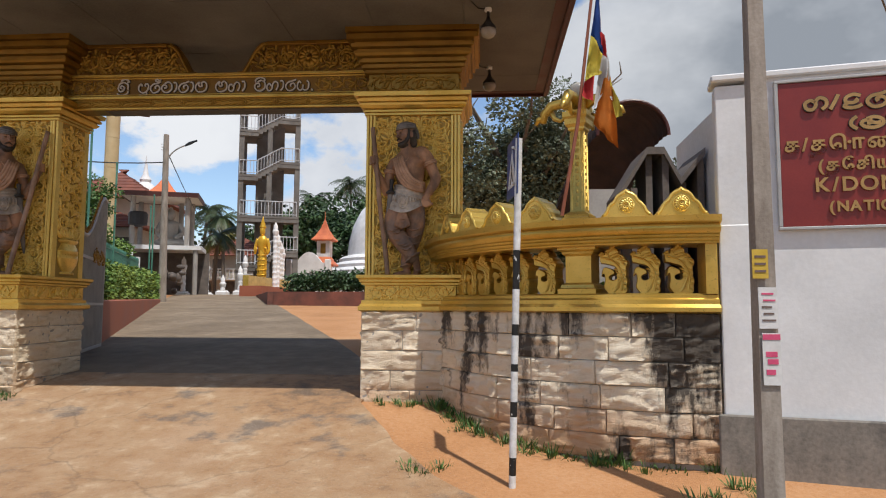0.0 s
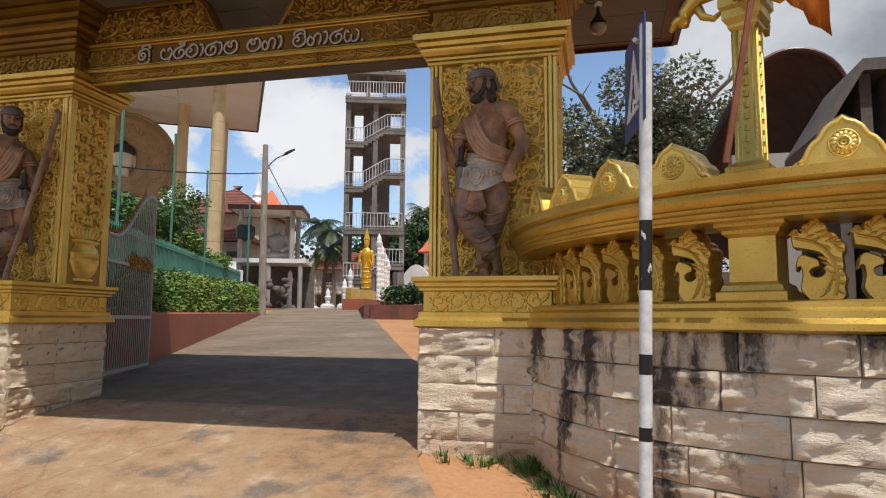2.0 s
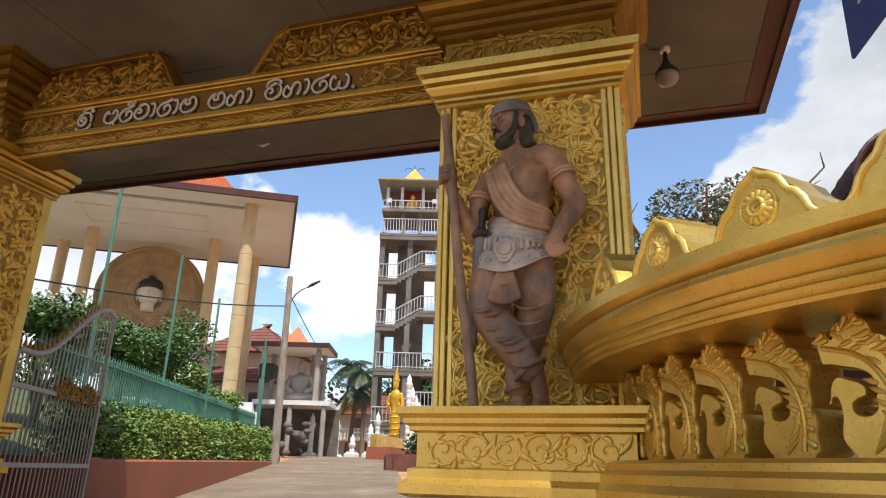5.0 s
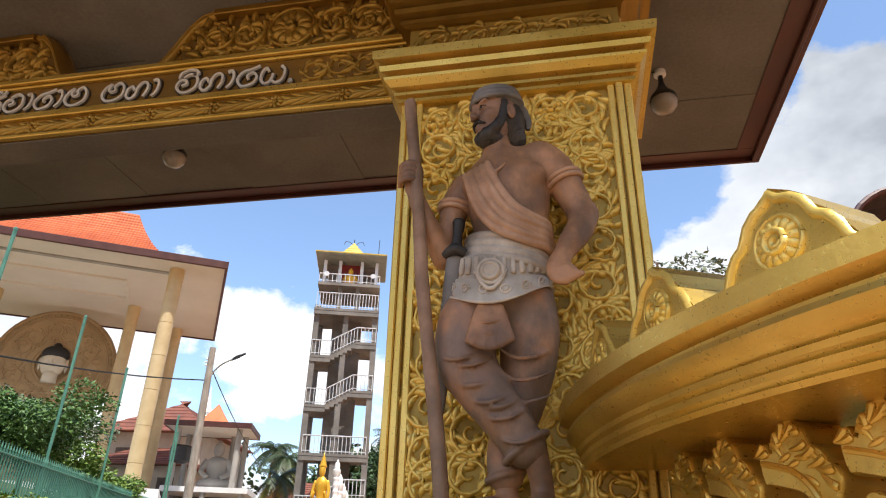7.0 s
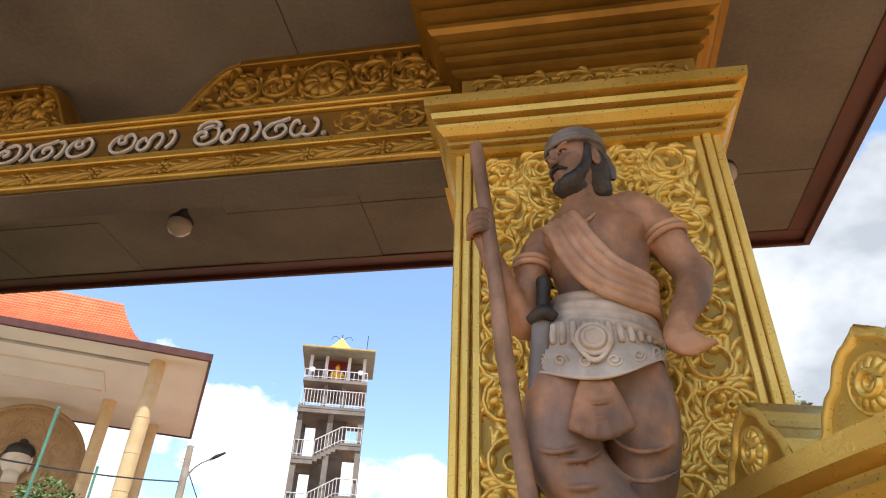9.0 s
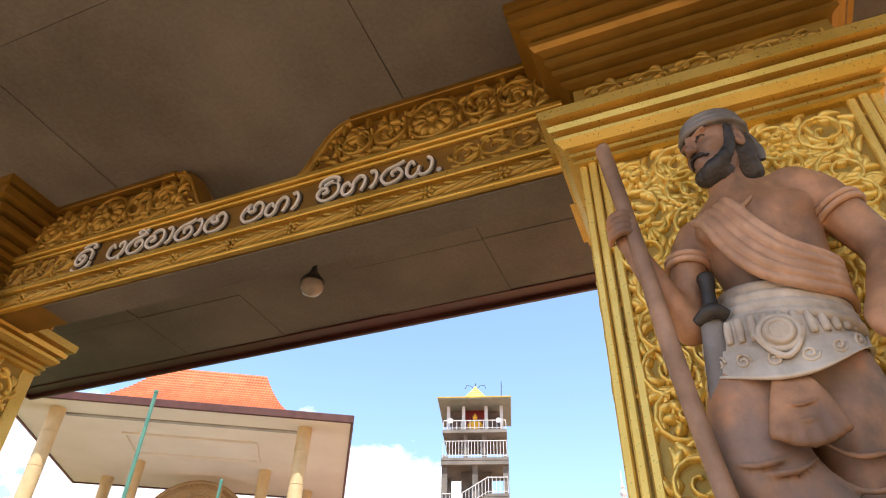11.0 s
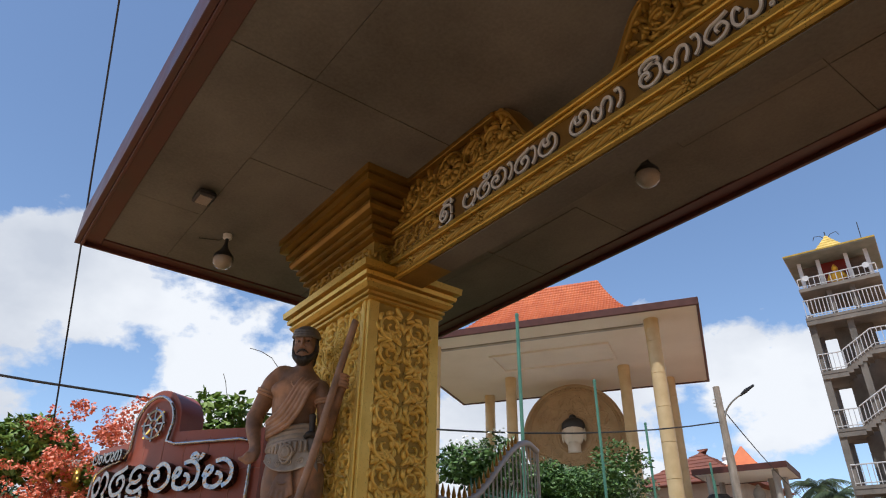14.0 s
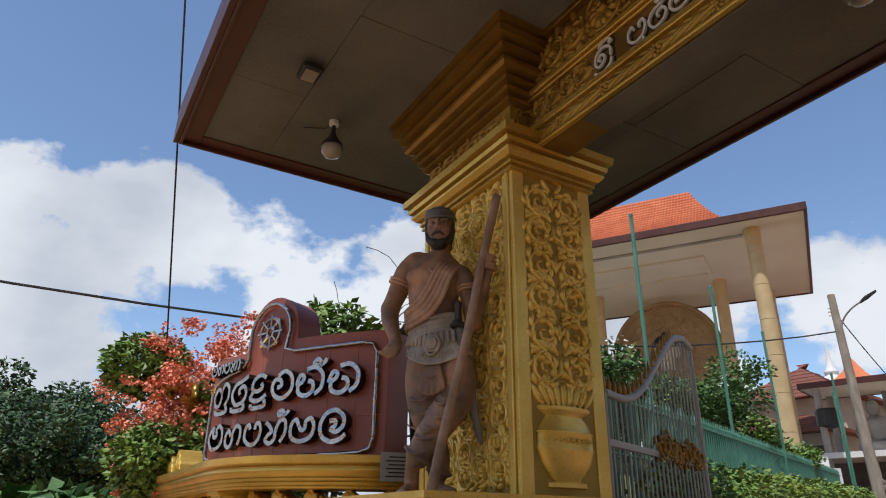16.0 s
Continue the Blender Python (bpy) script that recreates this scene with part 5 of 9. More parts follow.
    for s in (-1, 1):
        c.ball((0.046 * s, -0.068, -0.018), (0.034, 0.03, 0.028), 0.025, hm)
        c.ball((0.038 * s, -0.104, 0.026), (0.023, 0.016, 0.014), 0.012, hm, True)
        c.ball((0.038 * s, -0.091, 0.024), (0.017, 0.012, 0.010), 0.004, hm)
        c.ball((0.041 * s, -0.094, 0.054), (0.033, 0.014, 0.009), 0.014, hm)
        c.ball((0.096 * s, 0.022, 0.0), (0.013, 0.026, 0.042), 0.008, hm)
        c.ball((0.106 * s, 0.018, 0.004), (0.007, 0.012, 0.022), 0.006, hm, True)
        c.ball((0.015 * s, -0.122, -0.022), (0.012, 0.013, 0.010), 0.008, hm)
    for p, r in (((0, -0.112, 0.03), (0.012, 0.020, 0.034)), ((0, -0.130, -0.010), (0.013, 0.018, 0.016)), ((0, -0.105, -0.062), (0.027, 0.014, 0.007)), ((0, -0.102, -0.076), (0.022, 0.014, 0.008))):
        c.ball(p, r, 0.012, hm)
    pieces.append((c.skin(), FACE))
    # curled hair, beard and moustache
    c = Clay((-0.19, -0.22, 1.53), (0.19, 0.18, 1.96), 0.0052)
    c.ball((0, 0.055, -0.005), (0.098, 0.088, 0.115), 0.02, hm)
    c.ball((0, 0.085, -0.10), (0.075, 0.055, 0.06), 0.03, hm)
    c.ball((0, -0.045, -0.118), (0.060, 0.070, 0.048), 0.02, hm)
    for s in (-1, 1):
        c.limb([(*(hm @ Vector((0.088 * s, -0.005, 0.05))), 0.018), (*(hm @ Vector((0.084 * s, -0.02, -0.03))), 0.020), (*(hm @ Vector((0.066 * s, -0.05, -0.085))), 0.026), (*(hm @ Vector((0.03 * s, -0.088, -0.112))), 0.024)], 0.02)
        c.limb([(*(hm @ Vector((0.0, -0.120, -0.046))), 0.007), (*(hm @ Vector((0.022 * s, -0.116, -0.050))), 0.0085), (*(hm @ Vector((0.045 * s, -0.098, -0.066))), 0.005)], 0.004)
        c.limb([(*(hm @ Vector((0.012 * s, -0.110, 0.060))), 0.004), (*(hm @ Vector((0.042 * s, -0.104, 0.068))), 0.0055), (*(hm @ Vector((0.070 * s, -0.082, 0.060))), 0.003)], 0.003)
        c.limb([(*(hm @ Vector((0.018 * s, -0.102, 0.024))), 0.003), (*(hm @ Vector((0.038 * s, -0.104, 0.033))), 0.0035), (*(hm @ Vector((0.060 * s, -0.090, 0.026))), 0.003)], 0.003)
        c.ball((0.037 * s, -0.1015, 0.024), (0.006, 0.004, 0.006), 0.002, hm)
    c.ripple(0.0045, 260.0)
    pieces.append((c.skin(), DARK))
    # tied headcloth
    c = Clay((-0.19, -0.2, 1.74), (0.19, 0.2, 2.0), 0.006)
    c.ball((0, 0.02, 0.105), (0.103, 0.128, 0.076), 0.015, hm)
    for k in range(3):
        ring = [hm @ Vector(((0.105 - 0.006 * k) * math.cos(a), 0.012 + (0.130 - 0.007 * k) * math.sin(a), 0.086 + 0.021 * k + 0.012 * math.sin(a + 0.4 * k))) for a in (2 * math.pi * i / 18 for i in range(19))]
        c.limb([(*p, 0.013) for p in ring], 0.006, n=1)
    c.ball((0.03, 0.14, 0.06), (0.03, 0.024, 0.03), 0.02, hm)
    c.limb([(*(hm @ Vector((0.035, 0.14, 0.06))), 0.018), (*(hm @ Vector((0.05, 0.15, 0.0))), 0.02), (*(hm @ Vector((0.045, 0.145, -0.06))), 0.012)], 0.015, 0.6)
    pieces.append((c.skin(), GREYCLOTH))

    bm = bmesh.new()
    for (v, q), mi in pieces:
        me = bpy.data.meshes.new("clay")
        me.from_pydata(v.tolist(), [], q.tolist())
        me.polygons.foreach_set("material_index", [mi] * len(me.polygons))
        bm.from_mesh(me)
        bpy.data.meshes.remove(me)
    # rings on the upper arms, cord with a pendant
    for ce, d, r in (((-0.206, -0.005, 1.315), (0.14, 0.05, 1), 0.068), ((0.296, 0.0, 1.42), (-0.42, 0.0, 1), 0.083)):
        q = Vector(d).to_track_quat("Z", "X").to_matrix().to_4x4()
        for dz in (-0.012, 0.012):
            tube(bm, [Vector(ce) + q @ Vector((r * math.cos(2 * math.pi * i / 20), r * math.sin(2 * math.pi * i / 20), dz)) for i in range(21)], 0.0125, 8, False, SASH)
    limb(bm, [(-0.075, 0.02, 1.55, 0.007), (-0.062, -0.06, 1.51, 0.007), (-0.025, -0.115, 1.455, 0.007), (0.0, -0.135, 1.425, 0.008), (0.04, -0.115, 1.47, 0.007), (0.075, -0.05, 1.545, 0.007), (0.08, 0.02, 1.58, 0.007)], SASH, 1, 8)
    ellipsoid(bm, (-0.002, -0.142, 1.405), (0.012, 0.009, 0.02), SASH)
    # broad pointed belt with tabs, buckle and scroll border
    BXC = -0.005

    def belt_z(a):
        f = max(0.0, -math.sin(a))
        return 0.875 + 0.018 * math.cos(a) - 0.10 * f ** 2.4 * (1 if abs(math.cos(a)) < 0.999 else 0)

    rings = []
    for rr, t in ((0.192, 0.0), (0.204, 0.0), (0.208, 0.35), (0.211, 0.50), (0.222, 0.52), (0.229, 0.94), (0.236, 0.95), (0.238, 1.0), (0.222, 1.0)):
        ring = []
        for i in range(56):
            a = 2 * math.pi * i / 56
            top = 1.0 - 0.02 * math.cos(a)
            ring.append(bm.verts.new((BXC + rr * math.cos(a), rr * 0.80 * math.sin(a), top + (belt_z(a) - top) * t)))
        rings.append(ring)
    for a, b in zip(rings, rings[1:]):
        for k in range(56):
            bm.faces.new((a[k], a[(k + 1) % 56], b[(k + 1) % 56], b[k])).material_index = BELT
    for i in range(17):
        a = math.pi + math.pi * (i + 0.5) / 17
        x, y, top = math.cos(a), math.sin(a), 1.0 - 0.02 * math.cos(a)
        h = top - belt_z(a)
        limb(bm, [(BXC + 0.205 * x, 0.164 * y, top - 0.05 * h, 0.011), (BXC + 0.211 * x, 0.169 * y, top - 0.25 * h, 0.0135), (BXC + 0.213 * x, 0.170 * y, top - 0.42 * h, 0.011)], BELT, 1, 8, None, 3)
    for i in range(8):
        a0 = math.pi * (1.07 + 0.86 * i / 7)
        way = 1 if i < 4 else -1
        pts = []
        for j in range(13):
            r, w = 0.026 * (1 - j / 15), way * j * 0.75
            a = a0 + r * math.cos(w) / 0.22
            top = 1.0 - 0.02 * math.cos(a)
            pts.append((BXC + 0.228 * math.cos(a), 0.1815 * math.sin(a), top + (belt_z(a) - top) * 0.73 + r * math.sin(w)))
        tube(bm, pts, 0.0045, 6, True, BELT)
    for r, g in ((0.052, 0.0), (0.033, -0.012)):
        tube(bm, [(-0.02 + r * math.cos(a), -0.182 + g, 0.915 + r * math.sin(a)) for a in (2 * math.pi * i / 24 for i in range(25))], 0.010, 8, False, BELT)
    ellipsoid(bm, (-0.02, -0.184, 0.915), (0.046, 0.02, 0.046), BELT)
    limb(bm, [(-0.085, -0.176, 0.925, 0.007), (-0.06, -0.184, 0.87, 0.008), (-0.02, -0.192, 0.835, 0.009), (0.02, -0.184, 0.87, 0.008), (0.045, -0.176, 0.925, 0.007)], BELT, 1, 8)
    # dagger behind the belt and the long staff
    limb(bm, [(-0.168, -0.10, 1.205, 0.012), (-0.168, -0.102, 1.195, 0.028), (-0.168, -0.103, 1.165, 0.026), (-0.172, -0.105, 1.13, 0.022), (-0.176, -0.105, 1.06, 0.025)], DARK, 1, 12)
    limb(bm, [(-0.135, -0.125, 1.03, 0.018), (-0.165, -0.14, 1.045, 0.024), (-0.19, -0.135, 1.045, 0.024), (-0.225, -0.11, 1.03, 0.018)], DARK, 1, 10)
    limb(bm, [(-0.18, -0.11, 1.04, 0.036), (-0.20, -0.09, 0.85, 0.036), (-0.235, -0.03, 0.58, 0.032), (-0.262, 0.02, 0.38, 0.022), (-0.275, 0.03, 0.30, 0.006)], GREYCLOTH, 0.45, 12)
    top, foot = Vector(staff_top), Vector(staff_foot)
    limb(bm, [(*(top.lerp(foot, t) + Vector((0.006 * math.sin(9 * t), 0, 0))), r) for t, r in ((0, 0.014), (0.006, 0.025), (0.03, 0.029), (0.3, 0.028), (0.5, 0.030), (0.65, 0.028), (0.85, 0.030), (1, 0.030))], STAFF, 1, 14)
    bmesh.ops.recalc_face_normals(bm, faces=bm.faces)
    me = bpy.data.meshes.new("statue")
    bm.to_mesh(me)
    bm.free()
    for m in FIGURE_MATS:
        me.materials.append(m)
    me.polygons.foreach_set("use_smooth", [True] * len(me.polygons))
    return me


st = new("statue", figure_mesh(-52, (-0.415, -0.135, 1.86), (-0.205, -0.15, 0.0)))
st.matrix_basis = pose(-0.98, 8.17, 1.872)
tagged(st, "painted figure of a guard with staff, sash and white belt", "statue", "gate guards")
mirror = figure_mesh(-14, (-0.46, -0.115, 1.94), (-0.10, -0.34, 0.0))
mirror.transform(Matrix.Diagonal((-1, 1, 1, 1)))
mirror.flip_normals()
st = new("statue", mirror)
st.matrix_basis = pose(-6.25, 8.12, 1.872, 0, 0, 38)
tagged(st, "painted figure of a guard with staff, sash and pale belt", "statue", "gate guards")

# ---------------------------------------------------------------- lettering
# each letter: its advance, then the strokes as points of a smooth line
GLYPH = {}
ROUND = [(0.24, 0.74), (0.50, 0.88), (0.76, 0.68), (0.79, 0.26), (0.50, 0.0), (0.20, 0.08), (0.05, 0.36), (0.15, 0.62), (0.35, 0.60), (0.40, 0.42), (0.24, 0.36)]
GLYPH["sri"] = (1.0, [[(0.36, 0.36), (0.22, 0.46), (0.32, 0.62), (0.50, 0.50), (0.46, 0.24), (0.22, 0.14), (0.06, 0.40), (0.16, 0.78), (0.46, 0.90), (0.76, 0.70), (0.80, 0.30)], [(0.02, -0.02), (0.20, -0.16), (0.50, -0.18), (0.78, -0.02), (0.82, 0.20)], [(0.22, 1.0), (0.44, 1.16), (0.70, 1.12), (0.84, 0.96), (0.70, 0.92)]])
GLYPH["pa"] = (0.88, [[(0.30, 0.56), (0.22, 0.74), (0.07, 0.58), (0.08, 0.22), (0.36, 0.0), (0.66, 0.12), (0.78, 0.45), (0.70, 0.74), (0.54, 0.72), (0.52, 0.54)]])
GLYPH["ra"] = (0.84, [[(0.78, 0.92), (0.54, 0.80), (0.20, 0.68), (0.05, 0.34), (0.26, 0.0), (0.60, 0.06), (0.75, 0.34), (0.60, 0.60), (0.40, 0.50), (0.44, 0.32)]])
GLYPH["va"] = (0.88, [ROUND])
GLYPH["ma"] = (0.94, [[(0.32, 0.84), (0.12, 0.66), (0.05, 0.32), (0.24, 0.03), (0.56, 0.0), (0.84, 0.22), (0.84, 0.62), (0.64, 0.86), (0.47, 0.72), (0.52, 0.50), (0.34, 0.46), (0.27, 0.64), (0.34, 0.84)]])
GLYPH["ha"] = (0.98, [[(0.36, 0.40), (0.24, 0.60), (0.09, 0.46), (0.10, 0.14), (0.28, 0.0), (0.44, 0.18), (0.46, 0.52), (0.62, 0.76), (0.82, 0.66), (0.86, 0.36), (0.76, 0.04)]])
GLYPH["ya"] = (1.0, [[(0.30, 0.60), (0.20, 0.76), (0.08, 0.60), (0.08, 0.22), (0.26, 0.0), (0.44, 0.14), (0.48, 0.46)], [(0.44, 0.14), (0.66, 0.0), (0.86, 0.18), (0.88, 0.60), (0.72, 0.80)]])
GLYPH["ka"] = (1.0, [[(0.50, 0.54), (0.32, 0.68), (0.12, 0.48), (0.18, 0.12), (0.40, 0.08), (0.52, 0.34), (0.52, 0.60), (0.68, 0.82), (0.90, 0.66), (0.92, 0.30), (0.74, 0.04)]])
GLYPH["ta"] = (1.02, [[(0.02, 0.34), (0.14, 0.66), (0.28, 0.62), (0.24, 0.46), (0.10, 0.34), (0.14, 0.08), (0.40, 0.0), (0.60, 0.16), (0.58, 0.40), (0.42, 0.46)], [(0.36, 0.84), (0.66, 0.88), (0.90, 0.62), (0.88, 0.22), (0.66, 0.02)]])
GLYPH["na"] = (0.98, [[(0.06, 0.76), (0.22, 0.62), (0.34, 0.42), (0.20, 0.30), (0.10, 0.12), (0.28, 0.0), (0.46, 0.14), (0.50, 0.46), (0.66, 0.78), (0.86, 0.72), (0.88, 0.34), (0.70, 0.02)]])
GLYPH["sa"] = (1.0, [[(0.36, 0.52), (0.24, 0.76), (0.07, 0.56), (0.10, 0.16), (0.42, 0.0), (0.78, 0.12), (0.90, 0.46), (0.78, 0.76), (0.60, 0.66), (0.58, 0.44), (0.46, 0.38), (0.36, 0.52)]])
GLYPH["la"] = (1.0, [[(0.36, 0.62), (0.56, 0.62), (0.54, 0.44), (0.42, 0.34), (0.60, 0.26), (0.80, 0.42), (0.82, 0.74), (0.56, 0.98), (0.24, 0.88), (0.06, 0.50), (0.14, 0.12), (0.42, -0.06), (0.72, 0.0), (0.90, 0.16)]])
GLYPH["da"] = (0.88, [[(0.70, 0.76), (0.44, 0.88), (0.18, 0.72), (0.14, 0.44), (0.36, 0.34), (0.56, 0.44), (0.50, 0.60)], [(0.20, 0.34), (0.08, 0.14), (0.30, 0.02), (0.56, 0.06), (0.74, 0.20)]])
GLYPH["ja"] = (0.9, [ROUND, [(0.40, 0.48), (0.56, 0.36), (0.72, 0.44)]])
GLYPH["aa"] = (0.40, [[(0.02, 0.80), (0.18, 0.82), (0.28, 0.56), (0.24, 0.22), (0.10, 0.02)]])
GLYPH["u"] = (0.0, [[(-0.24, 0.04), (-0.20, -0.16), (-0.46, -0.22), (-0.72, -0.20), (-0.74, -0.08)]])
GLYPH["uu"] = (0.0, [[(-0.24, 0.04), (-0.20, -0.16), (-0.46, -0.20), (-0.72, -0.18), (-0.70, -0.28), (-0.40, -0.32), (-0.14, -0.28)]])
GLYPH["hal"] = (0.0, [[(-0.30, 0.84), (-0.24, 1.02), (-0.36, 1.14), (-0.46, 1.02), (-0.34, 0.94), (-0.14, 1.02), (-0.08, 1.14)]])
GLYPH["i"] = (0.0, [[(-0.80, 0.72), (-0.76, 0.98), (-0.46, 1.12), (-0.16, 1.0), (-0.14, 0.84), (-0.30, 0.84)]])
GLYPH["dot"] = (0.36, [[(0.10, 0.03), (0.14, 0.07), (0.18, 0.03), (0.14, -0.01), (0.10, 0.03)]])
GLYPH["gap"] = (0.55, [])
GLYPH["slash"] = (0.5, [[(0.06, 0.0), (0.22, 0.45), (0.38, 0.95)]])
GLYPH["open"] = (0.5, [[(0.40, 1.0), (0.22, 0.70), (0.20, 0.30), (0.40, -0.06)]])


def letter_bar(bm, pts, w, y0, y1):
    """A flat-faced band along a path, from depth y0 to y1."""
    n = len(pts)
    rows = []
    for i, (x, z) in enumerate(pts):
        ax, az = pts[max(i - 1, 0)]
        bx, bz = pts[min(i + 1, n - 1)]
        dx, dz = bx - ax, bz - az
        ln = math.hypot(dx, dz) or 1
        nx, nz = -dz / ln * w, dx / ln * w
        rows.append([bm.verts.new(q) for q in ((x + nx, y1, z + nz), (x + nx, y0, z + nz), (x - nx, y0, z - nz), (x - nx, y1, z - nz))])
    for a, b in zip(rows, rows[1:]):
        for k in range(4):
            bm.faces.new((a[k], a[(k + 1) % 4], b[(k + 1) % 4], b[k]))
    bm.faces.new(rows[0][::-1])
    bm.faces.new(rows[-1])


def letters(words, parent, place, x0, x1, size, stroke, depth, face, edge, grow=1.75, slant=0.0):
    """Raised letters spread from x0 to x1; place(x) gives the pose at x along the line."""
    total = sum(GLYPH[g][0] for g in words)
    scale = (x1 - x0) / total
    x = x0
    for g in words:
        w, strokes = GLYPH[g]
        if strokes:
            for k, (fat, ya, yb, mat) in enumerate(((grow, -depth * 0.45 if grow > 1.5 else -depth * 0.97, 0.0, edge), (1.0, -depth, -depth * 0.4, face))):
                bm = bmesh.new()
                for pts in strokes:
                    q = smooth_path([(a, b, 0, 0) for a, b in pts], 5)
                    letter_bar(bm, [((p[0] + slant * p[1]) * scale, p[1] * size) for p in q], stroke * fat, ya, yb)
                if k == 0:
                    base = part("letter", bm, mat, parent)
                    base.matrix_basis = place(x)
                else:
                    part("letter_face", bm, mat, base)
        x += w * scale


LETTER_WHITE = plain("pale_letter_paint", (0.52, 0.52, 0.50), (0.66, 0.66, 0.64), 6.0, 0.5)
LETTER_EDGE = plain("letter_shadow_board", (0.03, 0.025, 0.02), (0.06, 0.05, 0.04), 6.0, 0.7)
WORDS = ["sri", "gap", "pa", "uu", "ra", "hal", "va", "aa", "ra", "aa", "ma", "gap", "ma", "ha", "aa", "gap", "va", "i", "ha", "aa", "ra", "ya", "dot"]
letters(WORDS, gate, lambda x: pose(x, BY + 0.012, 4.395), -5.02, -2.27, 0.165, 0.0085, 0.026, LETTER_WHITE, LETTER_EDGE, 2.1, 0.05)

# ---------------------------------------------------------------- white wall with the red board, poles
WM = pose(2.04, 5.86, 0, 0, 0, -13)
white = thing("wall_school", "white plastered boundary wall with a grey mouldy plinth", "wall", kind="structure")
bm = boxed(0.0, 7.0, 0.0, 0.24, -0.2, 2.22, 0.01)
box(bm, 0.36, 7.0, 0.003, 0.237, 2.2, 3.50, 0.01)
box(bm, 0.0, 0.30, 0.01, 0.23, 2.2, 3.46, 0.01)
box(bm, 0.29, 0.37, 0.08, 0.2, 2.2, 3.46)
o = part("plaster", bm, WHITE_PLASTER, white)
o.matrix_basis = WM
bm = boxed(-0.03, 7.0, -0.04, 0.28, 3.49, 3.55, 0.012)
o = part("coping", bm, WHITE_PLASTER, white)
o.matrix_basis = WM
bm = boxed(-0.05, 7.0, -0.05, 0.0, -0.2, 0.60, 0.012)
o = part("plinth", bm, MOULDY, white, "grey concrete plinth")
o.matrix_basis = WM


def street_sign():
    """A blue warning sign on a white pole with black bands, seen from its edge."""
    e = thing("street_sign", "blue pointed sign on a white pole with black bands", "road sign", at=(0.217, 5.44, 0.0))
    e.rotation_euler = (0, 0.021, 0)
    segs = [(-0.1, 0.16, 0), (0.16, 0.30, 1), (0.30, 0.62, 0), (0.62, 0.74, 1), (0.74, 0.98, 0), (0.98, 1.04, 1), (1.04, 1.27, 0), (1.27, 1.36, 1), (1.36, 1.645, 0), (1.645, 1.965, 1), (1.965, 2.90, 0)]
    white = plain("chipped_white_paint", (0.50, 0.50, 0.48), (0.80, 0.80, 0.80), 14.0, 0.55)
    k = Mat("chipped_black_paint", 0.45, 0, "World")
    k.color(k.mix(k.mask(k.noise(34.0, 4, (1, 1, 0.6), 0.6), 0.63, 0.66), (0.010, 0.010, 0.010), (0.66, 0.66, 0.64)))
    k.bump(k.noise(60.0, 3), 0.2, 0.003)
    black = k.m
    for z0, z1, k in segs:
        bm = bmesh.new()
        tube(bm, [(0.004 * z0, 0, z0), (0.004 * z1, 0, z1)], 0.0292 if k else 0.029, 16)
        part("pole_band" if k else "pole", bm, black if k else white, e, "", 40)
    sm = pose(0.0, -0.034, 2.68, 0, 0, -82)
    blue = plain("sign_blue", (0.015, 0.04, 0.15), (0.03, 0.07, 0.24), 5.0, 0.4)
    bm = boxed(-0.47, 0.03, -0.004, 0.004, -0.25, 0.26, 0.002, m=sm)
    part("sign_plate", bm, blue, e, "blue enamel plate")
    bm = bmesh.new()
    prism(bm, [(-0.40, -0.16), (-0.04, -0.16), (-0.22, 0.17)], -0.0075, -0.0042, sm)
    part("symbol_panel", bm, white, e)
    bm = bmesh.new()
    for pts in ([(-0.22, 0.04), (-0.22, -0.04)], [(-0.22, -0.02), (-0.17, -0.13)], [(-0.22, -0.02), (-0.27, -0.13)]):
        letter_bar(bm, pts, 0.012, -0.0095, -0.0076)
    bmesh.ops.transform(bm, matrix=sm, verts=bm.verts)
    part("symbol", bm, black, e)
    for z in (0.2, -0.1):
        bm = bmesh.new()
        tube(bm, [(-0.04, -0.02, 2.62 + z), (-0.03, 0.0, 2.62 + z), (0.0, 0.0, 2.62 + z)], 0.012, 8)
        part("clamp", bm, GREY_STEEL, e)


street_sign()


